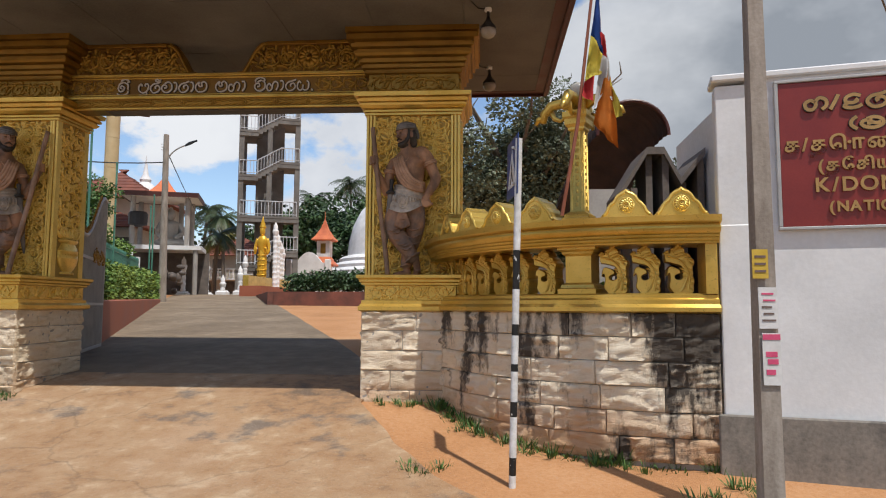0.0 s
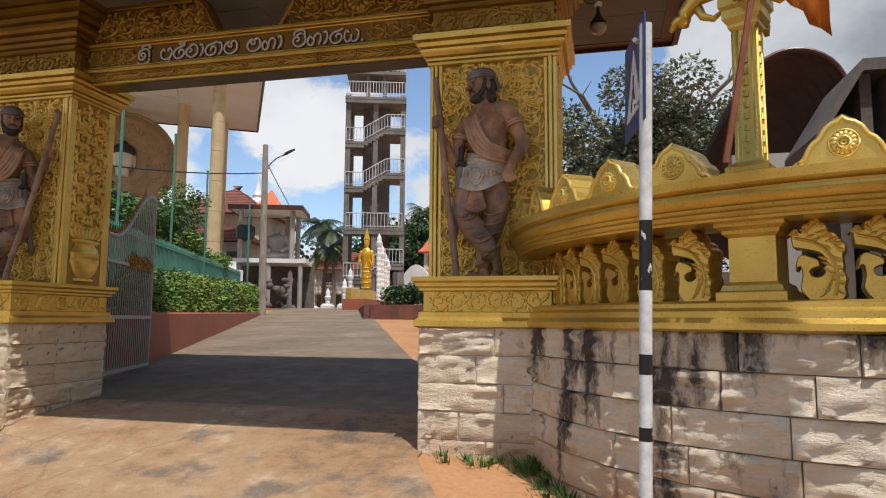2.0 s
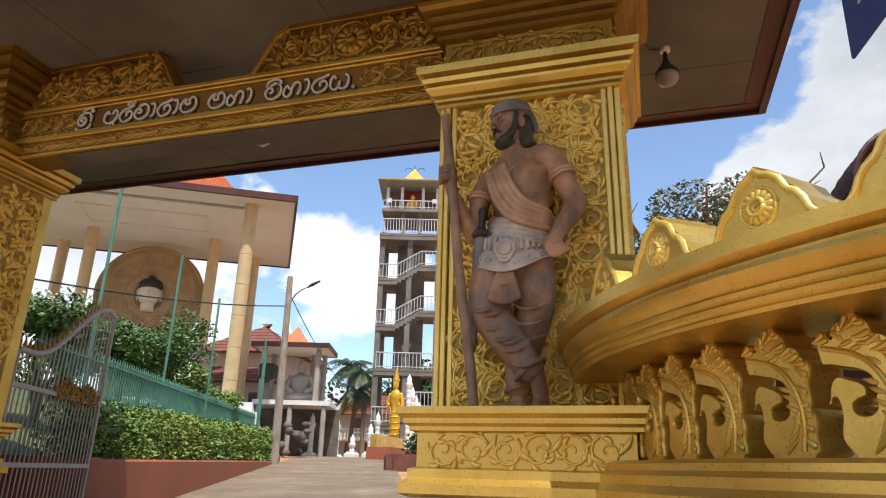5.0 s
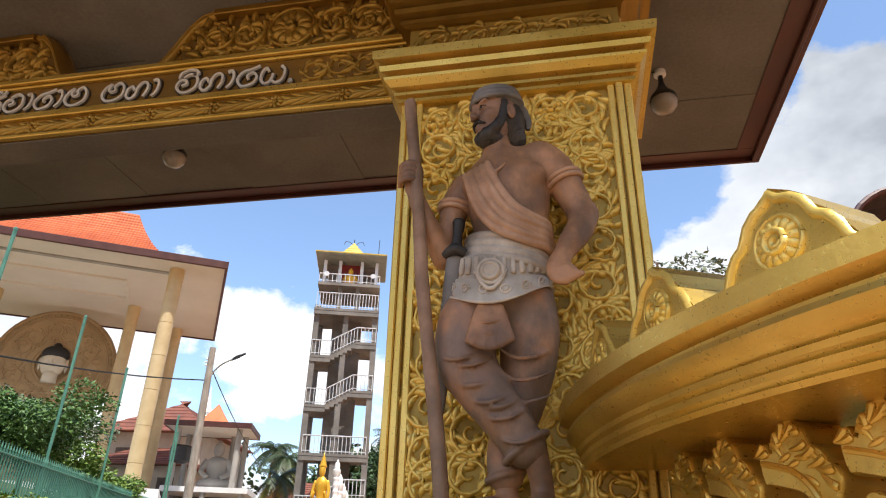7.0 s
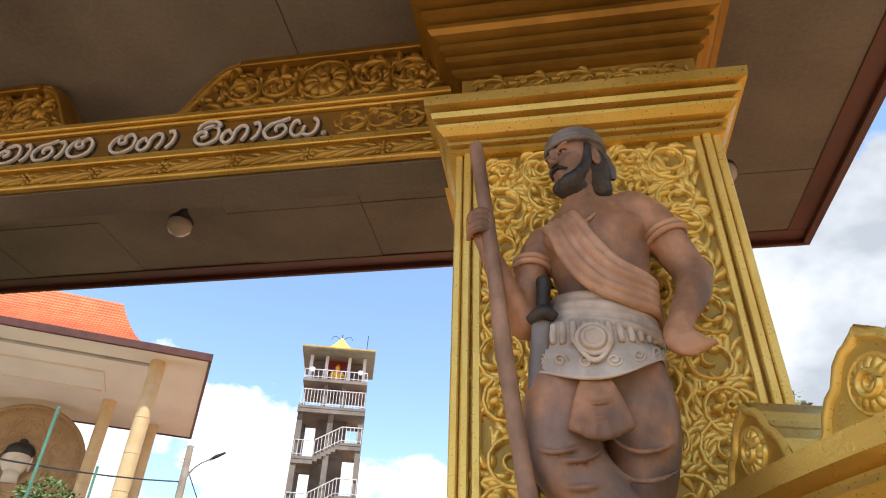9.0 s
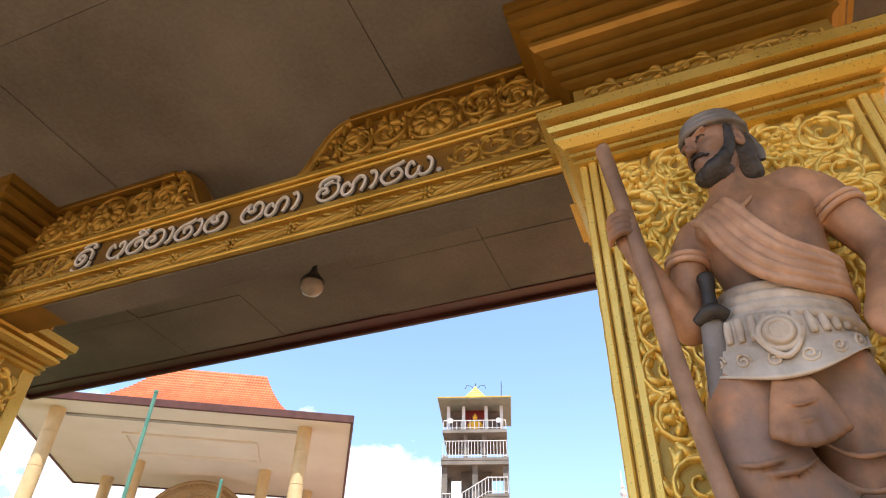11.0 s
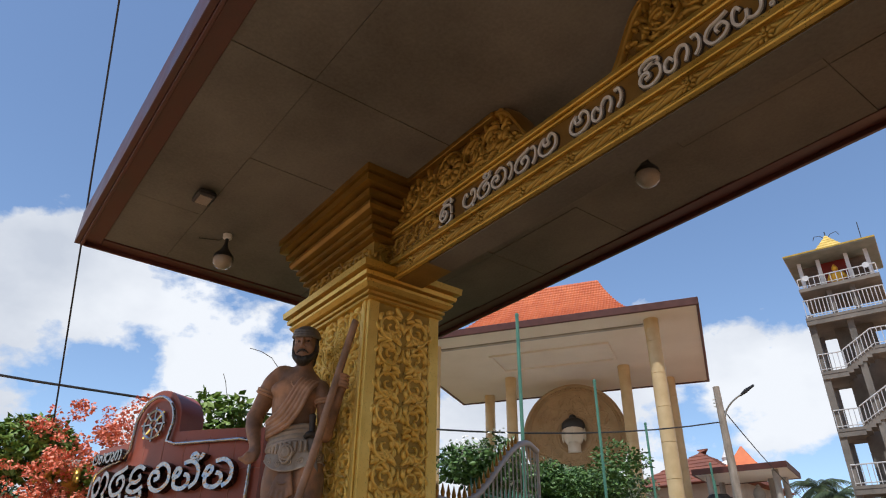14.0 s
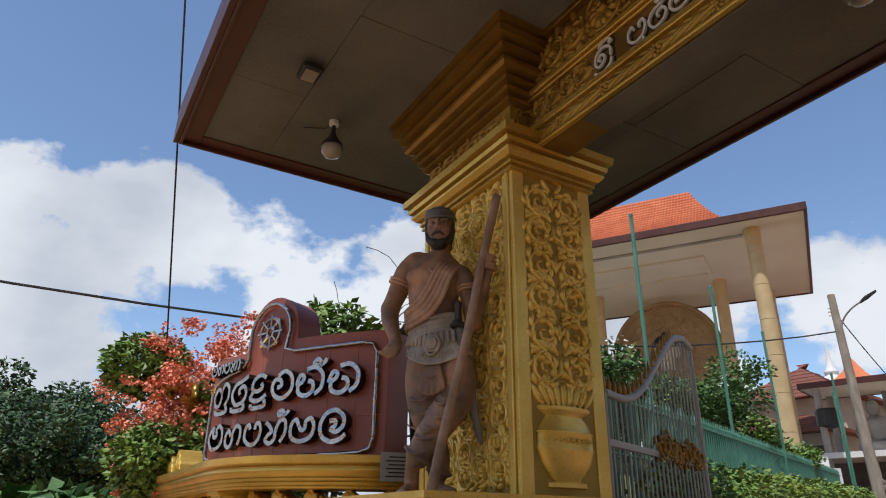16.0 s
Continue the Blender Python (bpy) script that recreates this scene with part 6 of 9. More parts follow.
def utility_pole():
    e = thing("utility_pole", "squared weathered concrete pole with pasted paper notices", "utility pole", at=(1.93, 4.72, 0))
    bm = bmesh.new()
    stack(bm, -0.058, 0.058, -0.055, 0.055, [(0.012, -0.3), (0.012, 0.0), (-0.006, 4.0), (-0.014, 7.5)])
    part("shaft", bm, GREY_POLE, e)
    yellow = plain("yellow_tin", (0.50, 0.33, 0.03), (0.62, 0.42, 0.06), 8.0, 0.6)
    paper = plain("pasted_paper", (0.55, 0.54, 0.52), (0.72, 0.71, 0.70), 9.0, 0.9)
    pink = plain("pink_print", (0.55, 0.05, 0.14), (0.70, 0.12, 0.22), 9.0, 0.9)
    ink = plain("faded_ink", (0.10, 0.07, 0.06), (0.2, 0.14, 0.12), 9.0, 0.9)
    part("tin_plate", boxed(-0.10, 0.005, -0.085, -0.078, 1.70, 1.90), yellow, e)
    for z in (1.75, 1.80, 1.85):
        part("print_bar", boxed(-0.085, -0.012, -0.089, -0.0855, z - 0.008, z + 0.008), ink, e)
    notice = part("paper_notice", boxed(-0.065, 0.06, -0.079, -0.073, 1.36, 1.64), paper, e)
    for i in range(5):
        part("print_bar", boxed(-0.045 + 0.01 * (i % 2), 0.045 - 0.012 * (i % 3), -0.083, -0.0795, 1.41 + 0.045 * i, 1.422 + 0.045 * i), pink if i > 2 else ink, notice)
    notice = part("paper_notice", boxed(-0.05, 0.07, -0.079, -0.073, 0.98, 1.33), paper, e)
    part("print_bar", boxed(-0.048, 0.068, -0.083, -0.0795, 1.285, 1.322), pink, notice)
    for a, b, z in ((-0.03, 0.045, 1.17), (-0.02, 0.05, 1.12), (-0.03, 0.03, 1.05)):
        part("print_bar", boxed(a, b, -0.083, -0.0795, z, z + 0.035), pink, notice)


utility_pole()

board = thing("sign_board", "red school name board with gold raised lettering on the white wall", "sign board")
RED_BOARD = plain("red_board_paint", (0.17, 0.014, 0.012), (0.25, 0.028, 0.022), 2.0, 0.35)
BRASS = plain("gold_lettering", (0.30, 0.17, 0.06), (0.52, 0.32, 0.12), 6.0, 0.35, 0.5)
o = part("panel", boxed(0.50, 2.9, -0.035, -0.004, 2.18, 3.42, 0.006), RED_BOARD, board)
o.matrix_basis = WM
bm = bmesh.new()
for a in ((0.47, 2.93, 3.42, 3.445), (0.47, 2.93, 2.155, 2.18)):
    box(bm, a[0], a[1], -0.05, -0.003, a[2], a[3], 0.004)
for a in ((0.47, 0.50), (2.90, 2.93)):
    box(bm, a[0], a[1], -0.05, -0.003, 2.182, 3.418, 0.004)
o = part("frame", bm, GREY_STEEL, board)
o.matrix_basis = WM
for words, xa, xb, z, size in ((["ka", "slash", "da", "ra", "ka", "na"], 0.68, 1.72, 3.16, 0.13), (["open", "ja", "aa", "ta", "i", "ka"], 1.0, 1.8, 2.985, 0.10)):
    letters(words, board, lambda x: WM @ pose(x, -0.036, z), xa, xb, size, 0.014, 0.02, BRASS, LETTER_EDGE, 1.3)


def type_line(text, parent, m, size, material, name="letter"):
    """One object for each character, set in the built-in font."""
    x = 0.0
    for ch in text:
        cu = bpy.data.curves.new("text", "FONT")
        cu.body, cu.size, cu.extrude = ch, size, 0.008
        cu.offset = 0.004
        tmp = bpy.data.objects.new("text", cu)
        me = bpy.data.meshes.new_from_object(tmp)
        w = max((v.co.x for v in me.vertices), default=size * 0.3)
        me.materials.append(material)
        o = new(name, me)
        o.parent = parent
        o.matrix_basis = m @ pose(x, 0, 0, 90)
        bpy.data.objects.remove(tmp)
        x += w + size * 0.09


for line, x, z, size in (("\u0b95/\u0ba4\u0bca\u0ba9\u0bcd", 0.53, 2.82, 0.155), ("(\u0ba4\u0bc7\u0b9a\u0bbf\u0baf", 0.78, 2.645, 0.13), ("K/DON", 0.75, 2.47, 0.165), ("(NATIO", 0.85, 2.30, 0.12)):
    type_line(line, board, WM @ pose(x, -0.046, z), size, BRASS)

# school building edge behind the wall: grey side wall, zigzag concrete awning, ribbed barrel roof
shed = thing("school_building", "grey concrete building with a dark zigzag concrete awning", "building")
bm = bmesh.new()
prism(bm, [(6.1, 2.1), (6.1, 3.48), (7.88, 3.40), (7.88, 2.1)], 0, 0.2, pose(2.48, 0, 0, 0, 0, 90))
part("side_wall", bm, WHITE_PLASTER, shed, "grey stained plaster side wall")
for k, x in enumerate((1.50, 1.66, 1.82, 2.00, 2.17)):
    part("fin", boxed(x, x + 0.065, 6.80 + 0.03 * (k % 2), 7.30, 0.6, (2.72, 3.06, 3.06, 2.78, 3.04)[k]), DARK_CONCRETE, shed)
ridge = ((1.38, 2.60), (1.662, 3.06), (1.833, 3.06), (1.996, 2.74), (2.243, 3.05))
for (xa, za), (xb, zb) in zip(ridge, ridge[1:]):
    bm = bmesh.new()
    prism(bm, [(xa, za), (xb, zb), (xb, zb + 0.075), (xa, za + 0.075)], 6.75, 7.5)
    part("awning_slab", bm, DARK_CONCRETE, shed, "blackened concrete awning slab")
part("recess_wall", boxed(1.45, 2.24, 7.32, 7.45, 0.5, 2.75), DARK_CONCRETE, shed)
bm = boxed(1.3, 4.5, 9.0, 9.2, 0.5, 3.1)
part("back_wall", bm, CONCRETE, shed)

barrel = thing("barrel_roof", "dark brown ribbed barrel-vaulted roof with a red edge", "roof")
RIBBED = plain("brown_roof_sheet", (0.045, 0.028, 0.022), (0.10, 0.06, 0.045), 3.0, 0.6)
bm = bmesh.new()
rings = []
for j in range(33):
    t = j / 32
    cx, cy, cz = 2.70 - 0.75 * t - 0.3 * t * t, 12.0 + 1.6 * t, 4.62 - 2.4 * t * t - 0.2 * t
    rr = 0.62 + (0.022 if j % 2 else 0.0)
    rings.append([bm.verts.new((cx + rr * math.cos(a), cy, cz + rr * math.sin(a))) for a in (math.pi * k / 16 for k in range(17))])
for a, b in zip(rings, rings[1:]):
    for k in range(16):
        bm.faces.new((a[k], a[k + 1], b[k + 1], b[k]))
bmesh.ops.solidify(bm, geom=list(bm.faces), thickness=0.04)
part("sheeting", bm, RIBBED, barrel)
bm = bmesh.new()
tube(bm, [(2.70 + 0.64 * math.cos(a), 11.97, 4.62 + 0.64 * math.sin(a)) for a in (math.pi * k / 16 for k in range(17))], 0.035, 8)
part("edge", bm, FASCIA, barrel)
bm = boxed(0.9, 3.4, 13.5, 13.7, 0.5, 2.3)
part("support_wall", bm, CONCRETE, barrel)


def buddhist_flag():
    """A striped flag hanging limp from a thin bamboo pole tied to the lamp post."""
    e = thing("flag", "five-coloured cloth flag gathered on a thin red-brown pole", "flag")
    top, foot = Vector((0.95, 5.74, 3.95)), Vector((0.68, 5.80, 2.30))
    bm = bmesh.new()
    tube(bm, [foot, foot.lerp(top, 0.5) + Vector((0.01, 0, 0)), top + Vector((0.03, 0, 0.5))], [0.017, 0.016, 0.012], 8)
    part("flag_pole", bm, plain("red_brown_cane", (0.20, 0.06, 0.03), (0.32, 0.11, 0.06), 10.0, 0.5), e)
    cols = ((0.02, 0.08, 0.35), (0.62, 0.50, 0.06), (0.55, 0.03, 0.03), (0.62, 0.60, 0.58), (0.70, 0.22, 0.02))
    # cloth patches between corner points of the gathered fall (across, down)
    patches = ((0, (262, 0), (271, 0), (281, 170), (245, 112)), (1, (245, 110), (279, 165), (276, 222), (226, 242)), (2, (226, 236), (252, 232), (246, 306), (217, 284)), (2, (272, 85), (285, 112), (292, 190), (279, 168)), (3, (279, 165), (293, 186), (288, 262), (246, 332)), (4, (289, 205), (304, 232), (319, 437), (248, 366)), (1, (300, 236), (336, 342), (312, 352), (305, 300)), (3, (287, 150), (296, 196), (306, 300), (298, 290)))
    for kind_, a, b, c2, d in patches:
        bm = bmesh.new()
        rows = []
        for j in range(9):
            t = j / 8
            row = []
            for k in range(6):
                u = k / 5
                px_ = (a[0] + (b[0] - a[0]) * u) * (1 - t) + (d[0] + (c2[0] - d[0]) * u) * t
                pz_ = (a[1] + (b[1] - a[1]) * u) * (1 - t) + (d[1] + (c2[1] - d[1]) * u) * t
                x, z = 0.219 + 0.00294 * px_, 4.238 - 0.00314 * pz_
                row.append(bm.verts.new((x, 5.70 + 0.028 * math.sin(px_ * 0.16 + pz_ * 0.012) + 0.012 * math.sin(pz_ * 0.07 + kind_), z)))
            rows.append(row)
        for q, r in zip(rows, rows[1:]):
            for k in range(5):
                bm.faces.new((q[k], q[k + 1], r[k + 1], r[k]))
        bmesh.ops.solidify(bm, geom=list(bm.faces), thickness=0.003)
        c = cols[kind_]
        part("stripe", bm, plain("flag_cloth", tuple(v * 0.8 for v in c), c, 6.0, 0.85), e, "", True)


buddhist_flag()

# ---------------------------------------------------------------- plants


def leaf_cloud(name, centers, count, size, material, parent, seed, flat=0.4, label="", shape=1.7):
    """Many small folded leaves scattered through lumps (x, y, z, radius)."""
    rnd = random.Random(seed)
    v, f = [], []
    tot = sum(c[3] ** 2 for c in centers)
    for cx, cy, cz, r in centers:
        for _ in range(max(3, int(count * r * r / tot))):
            d = Vector((rnd.gauss(0, 1), rnd.gauss(0, 1), rnd.gauss(0, 1))).normalized()
            q = r * (0.45 + 0.55 * rnd.random() ** 0.5)
            p = Vector((cx, cy, cz)) + Vector((d.x * q, d.y * q, d.z * q * (0.8 if flat else 1)))
            a = Vector((rnd.gauss(0, 1) + d.x, rnd.gauss(0, 1) + d.y, rnd.gauss(0, 0.6) - flat * 0.4)).normalized()
            b = a.cross(d + Vector((rnd.uniform(-0.6, 0.6), rnd.uniform(-0.6, 0.6), rnd.uniform(-0.3, 0.6)))).normalized()
            s = size * rnd.uniform(0.6, 1.3)
            n = a.cross(b) * s * 0.16
            i = len(v)
            v += [tuple(p), tuple(p + a * s * 0.5 * shape + b * s * 0.5 + n), tuple(p + a * s * shape), tuple(p + a * s * 0.5 * shape - b * s * 0.5 + n)]
            f += [(i, i + 1, i + 2), (i, i + 2, i + 3)]
    me = bpy.data.meshes.new(name)
    me.from_pydata(v, [], f)
    me.materials.append(material)
    ob = new(name, me)
    ob.parent = parent
    if label:
        ob["label"] = label
    return ob


def limbs_mesh(bm, base, height, spread, rnd, r0, n=7, lean=(0, 0)):
    """A tapered trunk with limbs; returns the limb tips."""
    tips = []
    top = Vector(base) + Vector((lean[0], lean[1], height * 0.55))
    q = smooth_path([(*base, r0 * 1.25), (base[0] + lean[0] * 0.3, base[1] + lean[1] * 0.3, base[2] + height * 0.25, r0), (*top, r0 * 0.65)])
    tube(bm, [p[:3] for p in q], [p[3] for p in q], 10)
    for k in range(n):
        a = 2 * math.pi * k / n + rnd.uniform(-0.4, 0.4)
        s = Vector(base).lerp(top, rnd.uniform(0.6, 1.0))
        e = s + Vector((math.cos(a) * spread * rnd.uniform(0.5, 1.0), math.sin(a) * spread * rnd.uniform(0.5, 1.0), height * rnd.uniform(0.2, 0.45)))
        mid = s.lerp(e, 0.5) + Vector((rnd.uniform(-0.2, 0.2), rnd.uniform(-0.2, 0.2), -0.05 * height)) * 0.6
        q = smooth_path([(*s, r0 * 0.45), (*mid, r0 * 0.3), (*e, r0 * 0.12)], 3)
        tube(bm, [p[:3] for p in q], [p[3] for p in q], 6)
        tips.append(e)
        for _ in range(2):
            e2 = mid + Vector((rnd.uniform(-1, 1), rnd.uniform(-1, 1), rnd.uniform(0.2, 1))) * spread * 0.4
            tube(bm, [mid, mid.lerp(e2, 0.6), e2], [r0 * 0.22, r0 * 0.14, r0 * 0.05], 5)
            tips.append(e2)
    return tips


def tree(name, label, category, base, height, spread, material, seed, leaf=0.16, count=9000, r0=0.16, lump=0.32, lean=(0, 0), group="", bare=0):
    rnd = random.Random(seed)
    e = thing(name, label, category, group)
    bm = bmesh.new()
    tips = limbs_mesh(bm, base, height, spread, rnd, r0, 8, lean)
    for k in range(bare):
        a = rnd.uniform(0, 2 * math.pi)
        s = Vector(base) + Vector((lean[0], lean[1], height * 0.6))
        p = [s]
        for j in range(4):
            p.append(p[-1] + Vector((math.cos(a) * spread * 0.3, math.sin(a) * spread * 0.3, height * rnd.uniform(0.05, 0.16))))
            a += rnd.uniform(-0.7, 0.7)
        tube(bm, p, [r0 * (0.4 - 0.08 * j) for j in range(5)], 6)
        for j in range(2, 5):
            tube(bm, [p[j], p[j] + Vector((rnd.uniform(-0.5, 0.5), rnd.uniform(-0.5, 0.5), 0.4))], [r0 * 0.1, r0 * 0.04], 4)
    part("trunk", bm, BARK, e, "", 50)
    lumps = []
    for t in tips:
        for _ in range(3):
            lumps.append((t.x + rnd.gauss(0, 0.3) * spread * lump * 2, t.y + rnd.gauss(0, 0.3) * spread * lump * 2, t.z + rnd.gauss(0, 0.25) * spread * lump * 2, spread * lump * rnd.uniform(0.5, 1.0)))
    leaf_cloud("crown", lumps, count, leaf, material, e, seed + 1)
    return e


def shrub(name, label, base, r, h, material, seed, leaf=0.06, count=3500, category="shrub", flowers=None, group=""):
    rnd = random.Random(seed)
    e = thing(name, label, category, group)
    bm = bmesh.new()
    lumps = []
    for k in range(9):
        a = 2 * math.pi * k / 9 + rnd.uniform(-0.3, 0.3)
        q = r * rnd.uniform(0.2, 0.85)
        tip = Vector(base) + Vector((math.cos(a) * q, math.sin(a) * q, h * rnd.uniform(0.5, 0.92)))
        tube(bm, [base, Vector(base).lerp(tip, 0.5) + Vector((0, 0, 0.05)), tip], [0.025, 0.016, 0.006], 5)
        lumps.append((*tip, r * rnd.uniform(0.32, 0.55)))
    lumps.append((base[0], base[1], base[2] + h * 0.45, r * 0.7))
    part("stem", bm, BARK, e)
    leaf_cloud("foliage", lumps, count, leaf, material, e, seed + 1)
    if flowers:
        top = [(x, y, z + q * 0.45, q * 0.8) for x, y, z, q in lumps[:-1]]
        leaf_cloud("blossom", top, count // 6, leaf * 0.9, flowers, e, seed + 2, shape=1.0)
    return e


def palm(base, height, seed, span=2.6, lean=(0.4, 0), material=None):
    rnd = random.Random(seed)
    e = thing("coconut_palm", "tall coconut palm with a grey trunk and drooping fronds", "palm tree", "coconut palms")
    bm = bmesh.new()
    n = 10
    pts = [(base[0] + lean[0] * (i / n) ** 2, base[1] + lean[1] * (i / n) ** 2, base[2] + height * i / n) for i in range(n + 1)]
    tube(bm, pts, [0.2 - 0.08 * i / n for i in range(n + 1)], 8)
    part("trunk", bm, BARK, e, "", 50)
    top = Vector(pts[-1])
    for k in range(22):
        a = 2 * math.pi * k / 22 * 1.618 * 3
        up = rnd.uniform(-0.5, 0.95)
        v, f = [], []
        ln = span * rnd.uniform(0.8, 1.1)
        q, d = top.copy(), Vector((math.cos(a), math.sin(a), up))
        spine = []
        for i in range(12):
            spine.append(q.copy())
            q = q + d.normalized() * ln / 11
            d.z -= 0.14 + 0.05 * (1 - up)
        for i in range(1, 12):
            t = i / 11
            w = span * 0.26 * math.sin(math.pi * (0.12 + 0.86 * t)) + 0.05
            dr = (spine[i] - spine[i - 1]).normalized()
            sd = dr.cross(Vector((0, 0, 1))).normalized()
            for s in (-1, 1):
                for h in (0.0, 0.5):
                    p = spine[i - 1].lerp(spine[i], h)
                    tip = p + sd * s * w * rnd.uniform(0.8, 1.1) + dr * w * 0.6 - Vector((0, 0, w * 0.55))
                    j = len(v)
                    v += [tuple(p - dr * 0.05), tuple(p + dr * 0.06), tuple(tip)]
                    f.append((j, j + 1, j + 2))
            j = len(v)
            v += [tuple(spine[i - 1] + sd * 0.03), tuple(spine[i - 1] - sd * 0.03), tuple(spine[i] - sd * 0.02), tuple(spine[i] + sd * 0.02)]
            f.append((j, j + 1, j + 2, j + 3))
        me = bpy.data.meshes.new("frond")
        me.from_pydata(v, [], f)
        me.materials.append(LEAF_YELLOW if (material is None and up < -0.2) else (material or LEAF_PALM))
        o = new("frond", me)
        o.parent = e
    return e


# ---------------------------------------------------------------- retaining wall, hedge, fence, gate leaf
WA, WB = Vector((-6.85, 11.5, 0)), Vector((-14.25, 28.6, 0))
WD = (WB - WA).normalized()
WN = Vector((-WD.y, WD.x, 0))
WYAW = math.degrees(math.atan2(WD.y, WD.x))
WLEN = (WB - WA).length


def along(s, out, z=0.0):
    p = WA + WD * s + WN * out
    return Vector((p.x, p.y, z))


def wall_top(s):
    return 1.60 + 0.19 * s / WLEN


ret = thing("wall_retaining", "long low retaining wall painted red oxide", "retaining wall", kind="structure")
bm = bmesh.new()
N = 30
rows = []
for i in range(N + 1):
    s = WLEN * i / N
    t = wall_top(s)
    rows.append([bm.verts.new(along(s, o, z)) for o, z in ((0, 0.2), (0, t - 0.03), (0.03, t), (0.30, t), (0.30, 0.2))])
for a, b in zip(rows, rows[1:]):
    for k in range(4):
        bm.faces.new((a[k], a[k + 1], b[k + 1], b[k]))
bm.faces.new(rows[0]), bm.faces.new(rows[-1])
part("wall", bm, RED_WALL, ret)
part("wall_end", boxed(-0.05, 0.5, 0.0, 4.0, 0.3, 1.95, m=pose(WB.x, WB.y, 0, 0, 0, WYAW)), RED_WALL, ret)
part("wall_return", boxed(-0.3, 0.0, 0.0, 6.0, 0.3, 1.62, m=pose(WA.x, WA.y, 0, 0, 0, WYAW)), RED_WALL, ret)

# terrace behind it, rising to the pavilion
GRASS = plain("garden_turf", (0.05, 0.07, 0.02), (0.12, 0.13, 0.05), 2.0, 0.95, 0, 0.6, 0.03, 30)
bm = bmesh.new()
rows = []
for i in range(25):
    s = -0.3 + (WLEN + 30) * i / 24
    near = min(1.0, max(0.25, (s + 1) / 13))
    rows.append([bm.verts.new(along(s, o if o < 6 else 5 + (o - 5) * near, (wall_top(min(s, WLEN)) - 0.06) + lift * (0.3 + 0.7 * near))) for o, lift in ((0.28, 0), (1.0, 0.1), (2.5, 0.9), (5, 2.0), (9, 2.3), (24, 2.4))])
for a, b in zip(rows, rows[1:]):
    for k in range(5):
        bm.faces.new((a[k], a[k + 1], b[k + 1], b[k]))
tagged(finish("terrace", bm, GRASS, smooth=True), "planted garden terrace behind the retaining wall", "ground", kind="structure")

hedge = thing("hedge", "clipped yellow-green hedge along the top of the red wall", "hedge")
for j in range(8):
    lumps = []
    rnd = random.Random(60 + j)
    for i in range(26):
        s = WLEN * (j + i / 26) / 8 + 0.1
        h = 0.72 + 0.42 * s / WLEN
        for o in (0.32, 0.6):
            for q in (0.22, 0.6, 0.92):
                p = along(s + rnd.uniform(-0.1, 0.1), o + rnd.uniform(-0.06, 0.06), wall_top(s) + h * q * rnd.uniform(0.85, 1.0) - 0.05)
                lumps.append((p.x, p.y, p.z, 0.26))
    leaf_cloud("foliage", lumps, 5200 if j < 4 else 3600, 0.05 if j < 4 else 0.075, LEAF_HEDGE if j % 3 else LEAF_LIGHT, hedge, 80 + j)

fence = thing("fence", "green steel picket fence behind the hedge", "fence")
rail_me = None
bm = bmesh.new()
for z in (0.35, 0.95):
    tube(bm, [along(s, 1.05 + 0.0 * s, 2.35 + 0.35 * (s / WLEN) + z - 0.25) for s in (0, WLEN)], 0.018, 6)
    part("rail", bm, GREEN_STEEL, fence)
    bm = bmesh.new()
bm.free()
bm = bmesh.new()
box(bm, -0.011, 0.011, -0.011, 0.011, -0.5, 0.98)
for v in bmesh.ops.create_cone(bm, cap_ends=True, segments=4, radius1=0.02, radius2=0.001, depth=0.1)["verts"]:
    v.co.z += 1.02
picket = part("picket", bm, GREEN_STEEL, fence)
picket.location = along(0.1, 1.05, 2.15)
count = 150
for i in range(1, count):
    s = 0.1 + (WLEN - 0.2) * i / count
    o = picket.copy()
    scene.collection.objects.link(o)
    o.location = along(s, 1.05, 2.15 + 0.35 * s / WLEN)
for x, y, z0, z1 in ((-9.35, 13.5, 2.2, 6.43), (-10.65, 17.0, 2.4, 6.25), (-11.65, 20.0, 2.4, 6.0), (-12.2, 23.5, 2.2, 5.55), (-13.2, 25.2, 2.1, 5.4)):
    e = thing("flag_pole", "bare thin green-painted flag pole by the fence", "flag pole", "green flag poles", (x, y, z0))
    bm = bmesh.new()
    tube(bm, [(0, 0, -0.4), (0.01, 0, (z1 - z0) * 0.5), (0, 0, z1 - z0)], 0.03, 8)
    part("pole", bm, GREEN_STEEL, e)
    bm = bmesh.new()
    lathe(bm, [(0.035, z1 - z0 - 0.01), (0.035, z1 - z0 + 0.03), (0.01, z1 - z0 + 0.05)], 8)
    part("cap", bm, GREEN_STEEL, e)

# open leaf of the entrance gate
leafe = thing("gate_leaf", "grey steel bar gate leaf standing open, with gilt scroll band", "gate")
GA, GB = Vector((-5.78, 9.12, 0.80)), Vector((-6.57, 11.02, 0.80))
GL = (GB - GA).length
GM = pose(GA.x, GA.y, GA.z, 0, 0, math.degrees(math.atan2(GB.y - GA.y, GB.x - GA.x)))


def gate_top(s):
    t = s / GL
    return 1.74 + 0.78 * (0.5 - 0.5 * math.cos(math.pi * min(1, max(0, (t - 0.12) / 0.80)))) - 0.10 * max(0, t - 0.9) * 10 * 0.4


